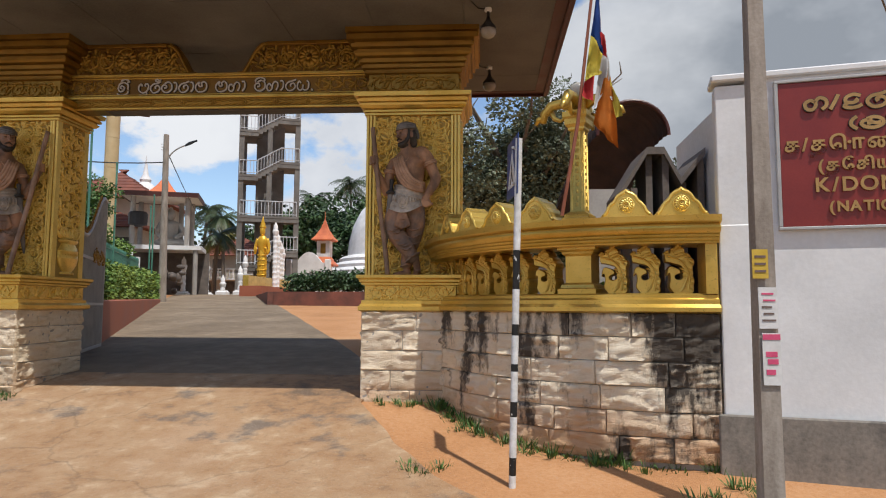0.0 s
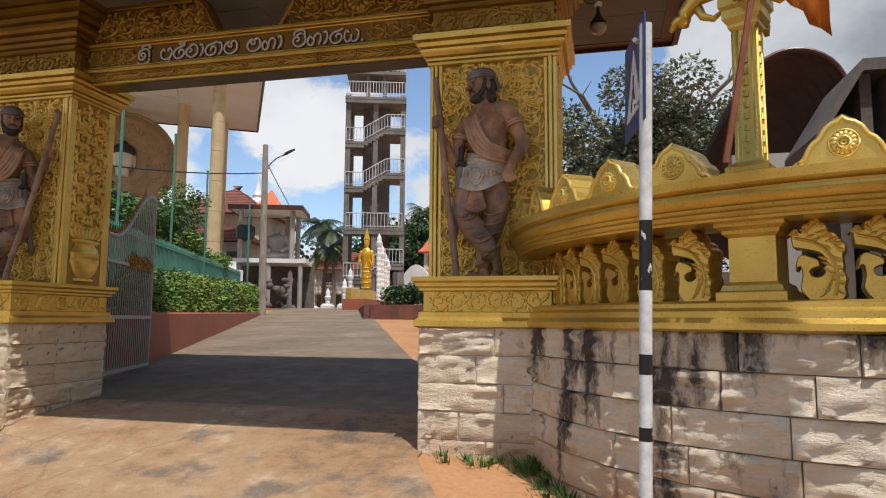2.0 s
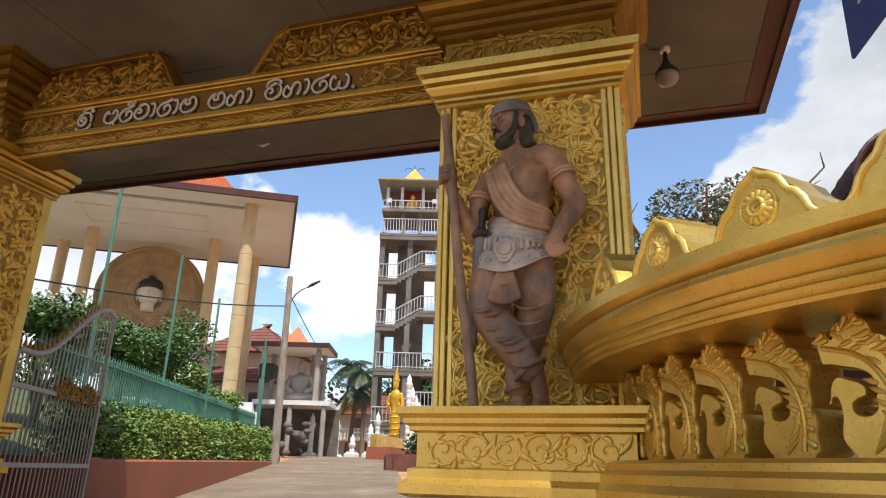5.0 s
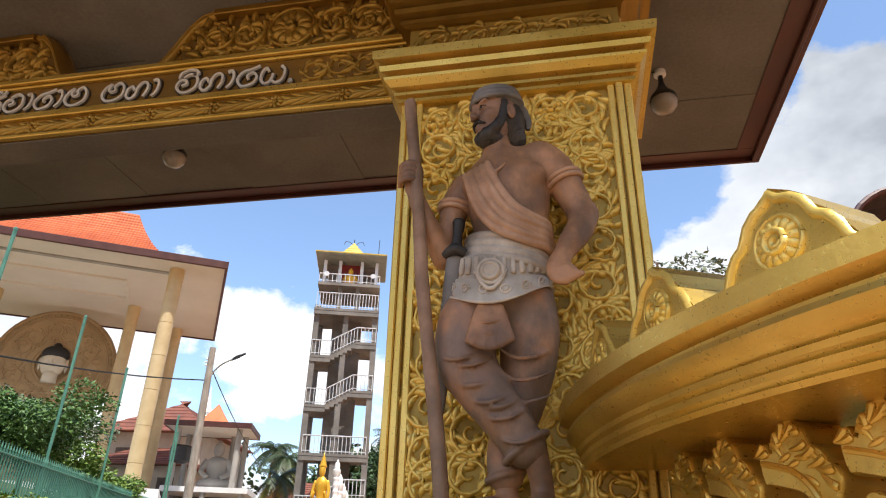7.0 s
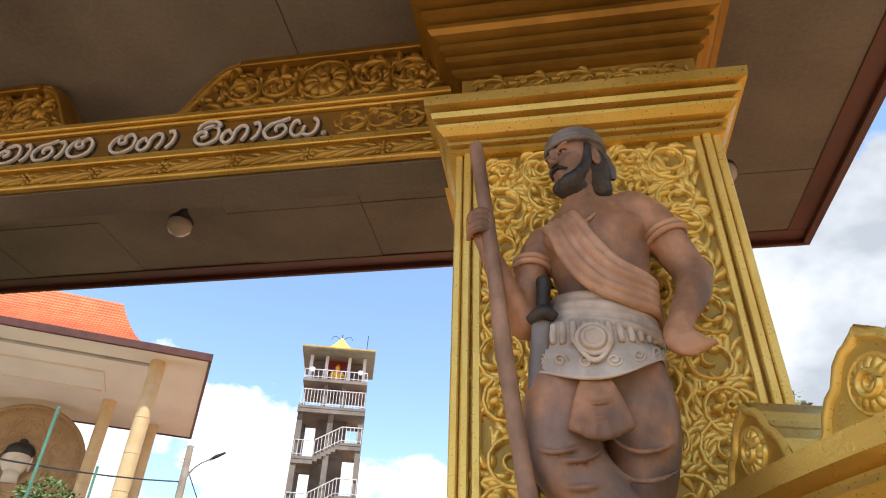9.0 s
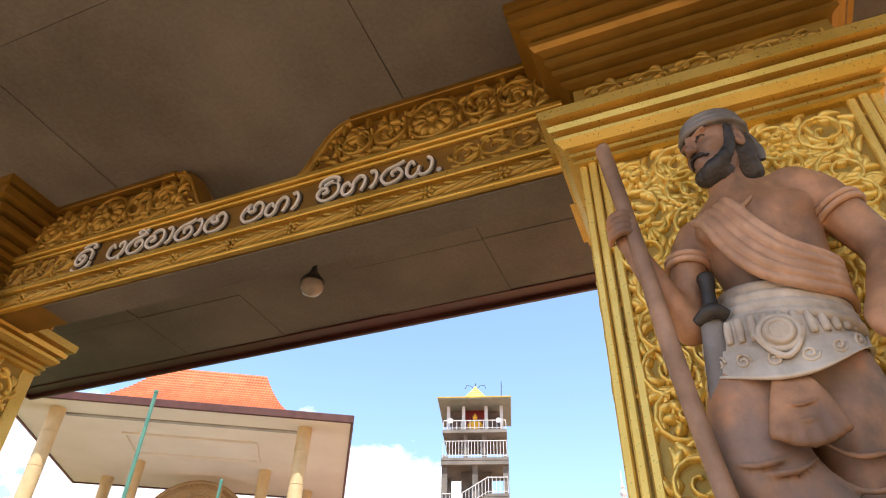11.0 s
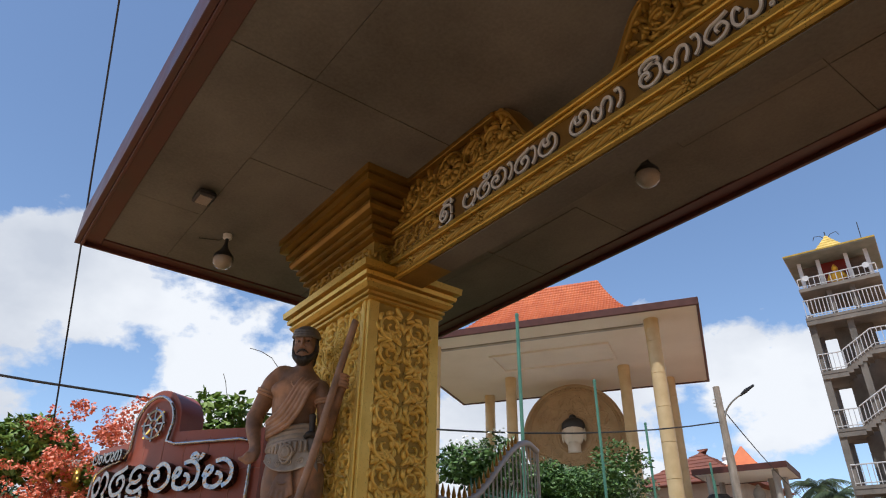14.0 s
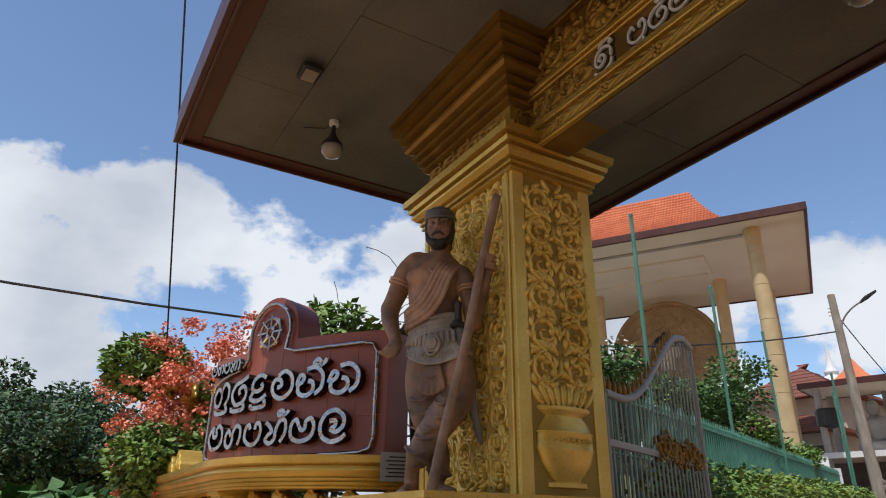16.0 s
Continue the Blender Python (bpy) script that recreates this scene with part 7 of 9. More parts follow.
bm = bmesh.new()
tube(bm, [(GL * i / 40, 0, gate_top(GL * i / 40)) for i in range(41)], 0.03, 8)
o = part("top_rail", bm, GREY_STEEL, leafe, "", 50)
o.matrix_basis = GM
for z in (0.03, 0.72, 1.42):
    bm = boxed(0, GL, -0.018, 0.018, z - 0.022, z + 0.022)
    o = part("cross_rail", bm, GREY_STEEL, leafe)
    o.matrix_basis = GM
for i in range(24):
    s = GL * i / 23
    w = 0.02 if i in (0, 23) else 0.0075
    bm = bmesh.new()
    tube(bm, [(s, 0, 0.0), (s, 0, gate_top(s))], w, 8)
    o = part("bar", bm, GREY_STEEL, leafe)
    o.matrix_basis = GM
    if s < GL * 0.75:
        bm = bmesh.new()
        tube(bm, [(s, 0, gate_top(s)), (s, 0, gate_top(s) + 0.06), (s, 0, gate_top(s) + 0.13)], [0.008, 0.018, 0.002], 6)
        o = part("spike", bm, GOLD_BROWN, leafe)
        o.matrix_basis = GM
for side_ in (-1, 1):
    c = Carving()
    for k in range(9):
        c.scroll((0.95 + 0.115 * k), 1.47 + 0.03 * math.sin(k * 1.3), 0.085, 1 if k % 2 else -1, 0.5 * k, 0.011, 0.02, 1.3, 5)
    c.done("gilt_scroll", GOLD_BROWN, leafe, GM @ pose(0, side_ * -0.02, 0) @ Matrix.Diagonal((1, side_, 1, 1)))

# planting on the terrace
shrub("shrub", "rounded yellow-green shrub with red new leaves", (-12.9, 20.5, 2.7), 0.95, 1.35, LEAF_LIGHT, 101, 0.07, 5000, flowers=None)
shrub("shrub", "rounded yellow-green shrub behind the fence", (-13.9, 23.6, 2.6), 0.9, 1.25, LEAF_LIGHT, 103, 0.07, 4000)
shrub("white_flower_bush", "bush covered in white blossom beside the gate", (-10.6, 13.8, 2.2), 0.85, 2.1, LEAF_MID, 105, 0.07, 3600, "shrub", FLOWER_WHITE)
tree("small_tree", "small leafy garden tree before the pavilion", "tree", (-13.0, 18.3, 2.6), 2.4, 1.35, LEAF_MID, 107, 0.065, 16000, 0.07, 0.40)
tree("small_tree", "loose grey-green garden tree before the pavilion", "tree", (-14.4, 20.6, 2.8), 2.6, 1.3, LEAF_GREY, 109, 0.065, 9000, 0.06, 0.42)

# ---------------------------------------------------------------- pavilion with the great disc
PU, PV = Vector((-0.857, -0.515, 0)), Vector((-0.515, 0.857, 0))
PM = Matrix(((PU.x, PV.x, 0, -14.9), (PU.y, PV.y, 0, 29.2), (0, 0, 1, 0), (0, 0, 0, 1)))
pav = thing("pavilion", "tall open pavilion with cream soffit, gold columns and orange tiled roof", "pavilion")
PZ, PW, PD = 13.1, 14.3, 11.0
o = part("soffit", boxed(0.05, PW - 0.05, 0.05, PD - 0.05, PZ, PZ + 0.25), PALE_SOFFIT, pav)
o.matrix_basis = PM
bm = bmesh.new()
for a in ((0, PW, 0, 0.12), (0, PW, PD - 0.12, PD)):
    box(bm, *a, PZ - 0.06, PZ + 0.28, 0.02)
for a in ((0, 0.12), (PW - 0.12, PW)):
    box(bm, a[0], a[1], 0.122, PD - 0.122, PZ - 0.06, PZ + 0.28, 0.02)
o = part("fascia", bm, FASCIA, pav)
o.matrix_basis = PM
bm = bmesh.new()
for a in ((4.2, 10.1, 3.2, 3.35), (4.2, 10.1, 5.6, 5.75)):
    box(bm, *a, PZ - 0.10, PZ + 0.01)
for a in ((4.2, 4.35), (9.95, 10.1)):
    box(bm, a[0], a[1], 3.352, 5.598, PZ - 0.10, PZ + 0.01)
o = part("ceiling_moulding", bm, PALE_SOFFIT, pav)
o.matrix_basis = PM
part("vent_band", boxed(2.4, 12.0, 1.5, 1.7, PZ - 0.07, PZ + 0.01), CONCRETE, pav).matrix_basis = PM
# tiled roof with swept hips, in courses
bm = bmesh.new()
prev = None
for j in range(25):
    t = j / 24
    lift = 3.9 * (0.30 * t + 0.70 * t ** 1.7)
    inx = 1.7 + (PW / 2 - 4.2) * t ** 0.8
    iny = 0.9 + (PD / 2 - 1.3) * t
    z = PZ + 0.28 + lift
    for dz in (0.0, 0.075) if j < 24 else (0.0,):
        ring = [bm.verts.new(c) for c in ((inx, iny, z + dz), (PW - inx, iny, z + dz), (PW - inx, PD - iny, z + dz), (inx, PD - iny, z + dz))]
        if prev:
            for k in range(4):
                bm.faces.new((prev[k], prev[(k + 1) % 4], ring[(k + 1) % 4], ring[k]))
        prev = ring
bm.faces.new(prev)


def tile_material(name, lo, hi, pitch):
    k = Mat(name, 0.6, 0)
    a = k.noise(1.2, 6)
    w = k.n.new("ShaderNodeTexWave")
    w.wave_type, w.bands_direction = "BANDS", "X"
    w.inputs["Scale"].default_value = pitch
    k.l.new(k.co, w.inputs["Vector"])
    k.color(k.ramp(k.math("ADD", k.math("MULTIPLY", a, 0.8), k.math("MULTIPLY", k.noise(9, 4), 0.2)), [(0.3, lo), (0.7, hi)]))
    k.bump(w.outputs[1], 0.9, 0.08)
    return k.m


PAV_TILE = tile_material("orange_roof_tiles", (0.46, 0.10, 0.035), (0.64, 0.19, 0.075), 1.1)
o = part("tiled_roof", bm, PAV_TILE, pav, "bright orange tiled roof")
o.matrix_basis = PM
COLS = ((2.05, 1.2, 0.30), (12.2, 1.2, 0.30), (4.05, 7.0, 0.29), (10.1, 7.0, 0.29), (2.05, 9.8, 0.29), (12.2, 9.8, 0.29))
for u, v, r in COLS:
    bm = bmesh.new()
    prof = []
    z = 2.2
    while z < PZ - 0.9:
        prof += [(r, z), (r, z + 1.38), (r - 0.018, z + 1.385), (r - 0.018, z + 1.4)]
        z += 1.41
    prof += [(r, z), (r, PZ - 0.5), (r * 1.04, PZ - 0.49), (r * 1.04, PZ + 0.02)]
    lathe(bm, prof, 24)
    o = part("column", bm, BEIGE_GOLD, pav, "", 40)
    o.matrix_basis = PM @ pose(u, v, 0)
bm = bmesh.new()
stack(bm, 1.0, 13.3, 0.6, 10.6, [(0.3, 2.0), (0.3, 3.7), (0.0, 3.72), (0.0, 4.1)])
o = part("platform", bm, WHITE_PLASTER, pav)
o.matrix_basis = PM

disc = thing("disc_shrine", "great carved tan disc with a plain pale bust in its centre", "shrine")
DISC = plain("tan_carved_plaster", (0.30, 0.195, 0.095), (0.44, 0.305, 0.165), 1.4, 0.6)
DM = PM @ pose(7.1, 8.4, 10.05) @ pose(0, 0, 0, 0, 0, 180) @ Matrix.Diagonal((1, -1, 1, 1)) @ pose(0, 0, 0)
bm = bmesh.new()
lathe(bm, [(2.75, -0.2), (2.75, 0.2), (2.6, 0.26), (0.8, 0.26), (0.78, 0.12)], 64)
bmesh.ops.transform(bm, matrix=pose(0, 0, 0, 90), verts=bm.verts)
o = part("disc", bm, DISC, disc, "", 30)
o.matrix_basis = PM @ pose(7.1, 8.4, 10.05)
c = Carving(4)
for q, w in ((2.62, 0.05), (2.36, 0.03), (0.95, 0.05)):
    c.ridge([(q * math.cos(math.pi * k / 32), q * math.sin(math.pi * k / 32)) for k in range(65)], w, 0.06)
for k in range(56):
    a = 2 * math.pi * k / 56
    c.ridge([(2.46 * math.cos(a), 2.46 * math.sin(a)), (2.53 * math.cos(a), 2.53 * math.sin(a))], 0.05, 0.05)
for k in range(14):
    a = 2 * math.pi * k / 14
    c.scroll(1.65 * math.cos(a), 1.65 * math.sin(a), 0.42, 1 if k % 2 else -1, a, 0.045, 0.07, 1.4, 7)
    c.leaf(1.1 * math.cos(a), 1.1 * math.sin(a), a, 0.3, 0.06, 0.06, 0.3)
o = c.done("disc_carving", DISC, disc, PM @ pose(7.1, 8.14, 10.05))
bm = bmesh.new()
ellipsoid(bm, (0, 0, -0.05), (0.56, 0.42, 0.70), 0)
ellipsoid(bm, (0, 0.08, 0.36), (0.62, 0.48, 0.46), 1)
ellipsoid(bm, (0, 0.08, 0.80), (0.20, 0.2, 0.18), 1)
for k in (-1, 1):
    ellipsoid(bm, (k * 0.57, 0.08, -0.12), (0.07, 0.14, 0.34), 0)
ellipsoid(bm, (0, -0.41, -0.12), (0.08, 0.09, 0.18), 0)
tube(bm, [(0, 0, -1.0), (0, 0, -0.5)], 0.34, 14)
o = part("bust", bm, [plain("pale_stone_paint", (0.58, 0.52, 0.42), (0.70, 0.64, 0.54), 2.0, 0.6), BLACK], disc, "plain pale stone bust", True)
o.matrix_basis = PM @ pose(7.1, 8.0, 10.15)
o = part("plinth", boxed(-1.6, 1.6, -0.6, 0.9, 4.0, 7.6), DISC, disc)
o.matrix_basis = PM @ pose(7.1, 8.4, 0)

# ---------------------------------------------------------------- bell tower
TOWER_GREY = plain("rain_stained_concrete", (0.085, 0.078, 0.07), (0.25, 0.235, 0.215), 0.8, 0.85, 0, 0.3, 0.006, 30)
tower = thing("bell_tower", "narrow concrete stair tower with steel railings and a gilt roof", "tower")
TM = pose(-15.05, 45.0, 1.5, 0, 0, 17)
TW = 1.85


def tpart(name, bm, mat, label=""):
    o = part(name, bm, mat, tower, label)
    o.matrix_basis = TM
    return o


for sx in (-1, 1):
    for y0 in (-1.5, 1.5):
        tpart("column", boxed(sx * TW - 0.17, sx * TW + 0.17, y0 - 0.17, y0 + 0.17, -0.3, 15.2), TOWER_GREY)
tpart("column", boxed(-0.16, 0.16, -1.65, -1.35, -0.3, 14.6), TOWER_GREY)
tpart("core_wall", boxed(-0.95, 0.95, 0.2, 0.4, -0.3, 14.9), TOWER_GREY)


def railing(x0, x1, y, z0, z1, h=0.95, n=8):
    bm = bmesh.new()
    tube(bm, [(x0, y, z0 + h), (x1, y, z1 + h)], 0.035, 6)
    tube(bm, [(x0, y, z0 + 0.12), (x1, y, z1 + 0.12)], 0.025, 6)
    for i in range(n + 1):
        t = i / n
        x, z = x0 + (x1 - x0) * t, z0 + (z1 - z0) * t
        tube(bm, [(x, y, z), (x, y, z + h)], 0.022, 5)
    tpart("railing", bm, RAIL_STEEL)


def landing(x0, x1, z, y0=-1.75, y1=1.7):
    tpart("landing", boxed(x0, x1, y0, y1, z - 0.16, z), TOWER_GREY)
    tpart("landing_beam", boxed(x0, x1, y0 + 0.02, y0 + 0.25, z - 0.42, z - 0.165), TOWER_GREY)


for k in range(4):
    zr = 3.7 + 3.05 * k
    zl = zr - 0.95
    if k == 1:
        landing(-TW - 0.1, TW + 0.1, 6.05)
        railing(-TW, TW, -1.72, 6.05, 6.05, 1.0, 16)
        continue
    landing(0.75, TW + 0.15, zr)
    landing(-TW - 0.15, -0.75, zl)
    railing(0.8, TW + 0.1, -1.72, zr, zr, 0.95, 5)
    railing(-TW - 0.1, -0.8, -1.72, zl, zl, 0.95, 5)
    for i in range(6):
        t = i / 6
        tpart("step", boxed(-0.75 + 1.5 * t, -0.75 + 1.5 * (t + 1 / 6), -1.7, -0.6, zl + (zr - zl) * t - 0.25, zl + (zr - zl) * (t + 1 / 6)), TOWER_GREY)
    railing(-0.75, 0.8, -1.74, zl + 0.05, zr + 0.02, 0.95, 8)
    for i in range(10):
        t = i / 10
        tpart("step", boxed(0.75 - 1.5 * t - 0.15, 0.75 - 1.5 * t, 0.5, 1.5, zr + 2.1 * t - 0.2, zr + 2.1 * (t + 0.1)), TOWER_GREY)
landing(-TW - 0.2, TW + 0.2, 14.95, -1.9, 1.9)
for y in (-1.85, 1.85):
    railing(-TW - 0.1, TW + 0.1, y, 14.95, 14.95, 1.05, 20)
tpart("post", boxed(-0.7, -0.45, -1.5, -1.25, 14.95, 16.6), TOWER_GREY)
tpart("post", boxed(0.45, 0.7, -1.5, -1.25, 14.95, 16.6), TOWER_GREY)
tpart("shrine_floor", boxed(-TW - 0.15, TW + 0.15, -1.85, 1.85, 16.55, 16.75), TOWER_GREY)
railing(-TW - 0.1, TW + 0.1, -1.8, 16.75, 16.75, 0.6, 14)
for x in (-1.7, -0.72, 0.72, 1.7):
    tpart("shrine_post", boxed(x - 0.1, x + 0.1, -1.3, -1.1, 16.75, 18.6), RAIL_STEEL)
tpart("shrine_back", boxed(-0.7, 0.7, -0.6, -0.5, 16.75, 18.6), RED_BOARD, "red painted shrine back")
tpart("shrine_box", boxed(-1.6, 1.6, -0.45, 1.5, 16.75, 18.6), DARK_CONCRETE)
GREEN_GREY = plain("green_grey_board", (0.16, 0.19, 0.17), (0.26, 0.29, 0.27), 2.0, 0.7)
bm = bmesh.new()
stack(bm, -2.3, 2.3, -2.2, 2.2, [(-0.6, 18.55), (0.0, 18.62), (0.02, 18.68), (0.02, 18.8), (-0.05, 18.82)])
tpart("roof_slab", bm, GREEN_GREY)
bm = bmesh.new()
stack(bm, -2.31, 2.31, -2.21, 2.21, [(0.02, 18.70), (0.03, 18.70), (0.03, 18.79), (0.02, 18.79)])
tpart("roof_edge", bm, GOLD)
GILT_TILE = plain("yellow_tile", (0.52, 0.36, 0.06), (0.70, 0.52, 0.14), 2.0, 0.5, 0.1)
bm = bmesh.new()
prev = None
for j in range(9):
    t = j / 8
    q = 1.15 * (1 - t) ** 1.1 + 0.02
    for dz in (0, 0.05):
        ring = [bm.verts.new((a * q, b * q, 18.8 + 1.75 * t + dz)) for a, b in ((-1, -1), (1, -1), (1, 1), (-1, 1))]
        if prev:
            for k in range(4):
                bm.faces.new((prev[k], prev[(k + 1) % 4], ring[(k + 1) % 4], ring[k]))
        prev = ring
bm.faces.new(prev)
tpart("spire_roof", bm, GILT_TILE, "yellow tiled pyramid roof")
bm = bmesh.new()
tube(bm, [(0, 0, 20.2), (0, 0, 20.8)], 0.03, 6)
for s in (-1, 1):
    tube(bm, [(0, 0, 20.3), (s * 0.3, 0, 20.6), (s * 0.6, 0, 20.65), (s * 0.7, 0, 20.4)], 0.02, 5)
tpart("finial", bm, BLACK)
bm = bmesh.new()
tube(bm, [(1.7, 0, 18.8), (1.75, 0, 20.9)], 0.025, 5)
tpart("lightning_rod", bm, BLACK)
for sx in (-1.5, 1.5):
    bm = bmesh.new()
    lathe(bm, [(0.04, 0), (0.06, 0.10), (0.11, 0.18), (0.17, 0.23)], 12)
    bmesh.ops.transform(bm, matrix=pose(sx, -1.7, 17.3, 90), verts=bm.verts)
    tpart("loudspeaker", bm, RAIL_STEEL)


def seated(name, m, s, mat, label):
    """A plain seated shape of stone or metal."""
    bm = bmesh.new()
    ellipsoid(bm, (0, 0, 0.18), (0.55, 0.4, 0.2), 0)
    limb(bm, [(0, 0, 0.2, 0.34), (0, 0, 0.55, 0.3), (0, 0, 0.85, 0.34), (0, 0, 1.0, 0.12)], 0, 0.65, 16, (1, 0, 0))
    for k in (-1, 1):
        limb(bm, [(k * 0.3, 0, 0.88, 0.11), (k * 0.44, -0.05, 0.55, 0.09), (k * 0.2, -0.3, 0.34, 0.07)], 0)
    ellipsoid(bm, (0, -0.02, 1.2), (0.17, 0.18, 0.23), 0)
    ellipsoid(bm, (0, 0, 1.42), (0.07, 0.07, 0.08), 0)
    o = finish(name, bm, mat, None, "", True)
    o.matrix_basis = m @ Matrix.Diagonal((s, s, s, 1))
    return tagged(o, label, "statue")


STATUE_GOLD = gold_paint("bright_statue_gold", (0.70, 0.38, 0.03), (0.85, 0.52, 0.06), 0.35, 0.5)
seated("statue", TM @ pose(0, -0.95, 16.76), 0.95, STATUE_GOLD, "small seated golden figure in the tower shrine")

# ---------------------------------------------------------------- golden standing figure and white pillars
bm = bmesh.new()
lathe(bm, [(0.95, 0), (0.95, 0.25), (0.75, 0.3), (0.7, 0.5)], 12, (0, 0, 0))
limb(bm, [(0, 0, 0.5, 0.42), (0, 0, 1.2, 0.44), (0.02, 0, 2.0, 0.46), (0.0, 0, 2.5, 0.36), (0, 0, 3.1, 0.52), (0, 0, 3.35, 0.4), (0, 0, 3.5, 0.17)], 0, 0.7, 18, (1, 0, 0))
for k in (-1, 1):
    limb(bm, [(k * 0.45, 0, 3.25, 0.17), (k * 0.66, -0.05, 2.8, 0.14), (k * 0.6, -0.25, 2.45, 0.11), (k * 0.42, -0.4, 2.75, 0.1)], 0)
for z in (1.2, 1.5, 1.8, 2.1, 2.35):
    tube(bm, [(0.47 * math.cos(a), 0.34 * math.sin(a), z + 0.05 * math.sin(a)) for a in (2 * math.pi * i / 18 for i in range(19))], 0.035, 6, False)
ellipsoid(bm, (0, -0.05, 3.78), (0.26, 0.27, 0.33), 0)
lathe(bm, [(0.30, 3.92), (0.32, 4.0), (0.22, 4.1), (0.24, 4.16), (0.14, 4.3), (0.15, 4.34), (0.06, 4.5), (0.01, 4.65)], 16)
o = finish("statue", bm, STATUE_GOLD, None, "", True)
o.location = (-13.05, 38.0, 2.15)
o.scale = (0.62, 0.62, 1.0)
tagged(o, "tall golden standing figure with crown beside the drive", "statue")


def white_pillar(x, y, z, h, label="white turned masonry pillar with a pointed finial"):
    e = thing("pillar", label, "pillar", "white pillars", (x, y, z))
    bm = bmesh.new()
    stack(bm, -0.22, 0.22, -0.22, 0.22, [(0.08, -0.4), (0.08, 0.2), (0.0, 0.26), (0.0, 0.32)])
    part("base", bm, WHITE_STONE, e)
    bm = bmesh.new()
    prof = [(0.15, 0.3)]
    n = int((h - 0.9) / 0.28)
    for i in range(n):
        q = 0.32 + (h - 1.0) * i / n
        prof += [(0.125, q), (0.14, q + 0.06), (0.14, q + 0.12), (0.12, q + 0.16)]
    prof += [(0.19, h - 0.6), (0.19, h - 0.5), (0.13, h - 0.45), (0.12, h - 0.2), (0.05, h - 0.1), (0.02, h)]
    lathe(bm, prof, 14)
    part("shaft", bm, WHITE_STONE, e, "", 40)


for x, y, z, h in ((-11.95, 37.0, 2.1, 4.2), (-12.2, 38.3, 2.2, 3.6), (-12.45, 39.6, 2.2, 3.3), (-12.75, 41, 2.2, 3.1), (-13.95, 37.0, 2.1, 1.7), (-14.6, 39.5, 2.2, 2.4), (-17.1, 36.6, 2.0, 2.3), (-16.6, 38.6, 2.0, 2.3), (-15.2, 37.6, 2.1, 1.2)):
    white_pillar(x, y, z, h)
gal = thing("low_wall", "low red-plinthed white balustrade beside the drive", "wall")
part("plinth", boxed(-12.7, -11.5, 33.6, 42, 1.6, 2.55, m=Matrix()), RED_WALL, gal)
part("gold_panel", boxed(-12.6, -12.3, 33.8, 41.5, 2.55, 3.1), GOLD, gal)
stone = thing("white_plaque", "small white memorial plaque wall", "plaque")
part("slab", boxed(-14.7, -14.2, 38.6, 38.75, 2.1, 3.3, 0.03), CONCRETE, stone)

# ---------------------------------------------------------------- stupa, gabled white wall and tiled shrine
stupa = thing("stupa", "white bell-shaped stupa with ringed base and spire", "stupa")
bm = bmesh.new()
prof = [(7.2, 0.0), (7.2, 1.0)]
for i in range(5):
    q = 6.6 - 0.42 * i
    prof += [(q + 0.2, 1.0 + 0.55 * i), (q + 0.25, 1.25 + 0.55 * i), (q, 1.45 + 0.55 * i)]
prof += [(4.4, 3.8), (4.3, 5.0), (3.9, 6.6), (3.2, 8.0), (2.2, 9.0), (1.4, 9.5), (1.3, 9.6)]
lathe(bm, prof, 56)
part("dome", bm, WHITE_STONE, stupa, "", 40)
bm = bmesh.new()
stack(bm, -1.1, 1.1, -1.1, 1.1, [(0, 9.5), (0, 10.9), (0.15, 11.0), (0.15, 11.2), (-0.2, 11.3)])
part("square_chamber", bm, WHITE_STONE, stupa)
bm = bmesh.new()
prof = []
for i in range(13):
    q = 0.85 - 0.05 * i
    prof += [(q, 11.3 + 0.33 * i), (q + 0.06, 11.42 + 0.33 * i), (q - 0.06, 11.58 + 0.33 * i)]
prof += [(0.3, 15.7), (0.42, 15.9), (0.36, 16.2), (0.12, 16.4), (0.26, 16.6), (0.28, 16.85), (0.08, 17.1), (0.17, 17.3), (0.06, 17.6), (0.03, 18.6)]
lathe(bm, prof, 24)
part("spire", bm, WHITE_STONE, stupa, "", 40)
stupa.location = (-8.3, 61.0, 2.3)

gable = thing("gable_wall", "low white wall with a curved gable", "wall")
bm = bmesh.new()
prism(bm, [(-14.4, 3.2), (-14.4, 4.6)] + [(-13.9 + 1.9 * i / 12, 4.75 + 0.75 * math.sin(math.pi * i / 12)) for i in range(13)] + [(-11.6, 4.6), (-11.6, 3.2), (-11.6, 2.0), (-14.4, 2.0)], 48.0, 48.3)
part("wall", bm, WHITE_STONE, gable)
for x in (-14.45, -11.55):
    part("pier", boxed(x - 0.2, x + 0.2, 47.9, 48.35, 2.0, 4.95, 0.03), WHITE_STONE, gable)

shr = thing("tiled_shrine", "small two-tiered shrine with orange tiled roofs", "shrine")
part("body", boxed(-0.75, 0.75, -0.75, 0.75, 0.0, 5.0), WHITE_STONE, shr)
part("opening", boxed(-0.3, 0.3, -0.78, -0.74, 3.2, 4.1), GOLD_BROWN, shr)
for z, w in ((2.1, 1.35), (4.35, 1.25)):
    bm = bmesh.new()
    stack(bm, -w, w, -w, w, [(-0.1, z), (0.05, z + 0.03), (0.05, z + 0.1), (-0.35, z + 0.45), (-0.7, z + 0.95), (-0.75, z + 1.0)])
    part("tiled_roof", bm, TILE_ORANGE, shr)
bm = bmesh.new()
stack(bm, -0.7, 0.7, -0.7, 0.7, [(-0.1, 4.9), (0.0, 5.0), (-0.3, 5.5), (-0.55, 6.1), (-0.66, 6.3), (-0.68, 7.0)])
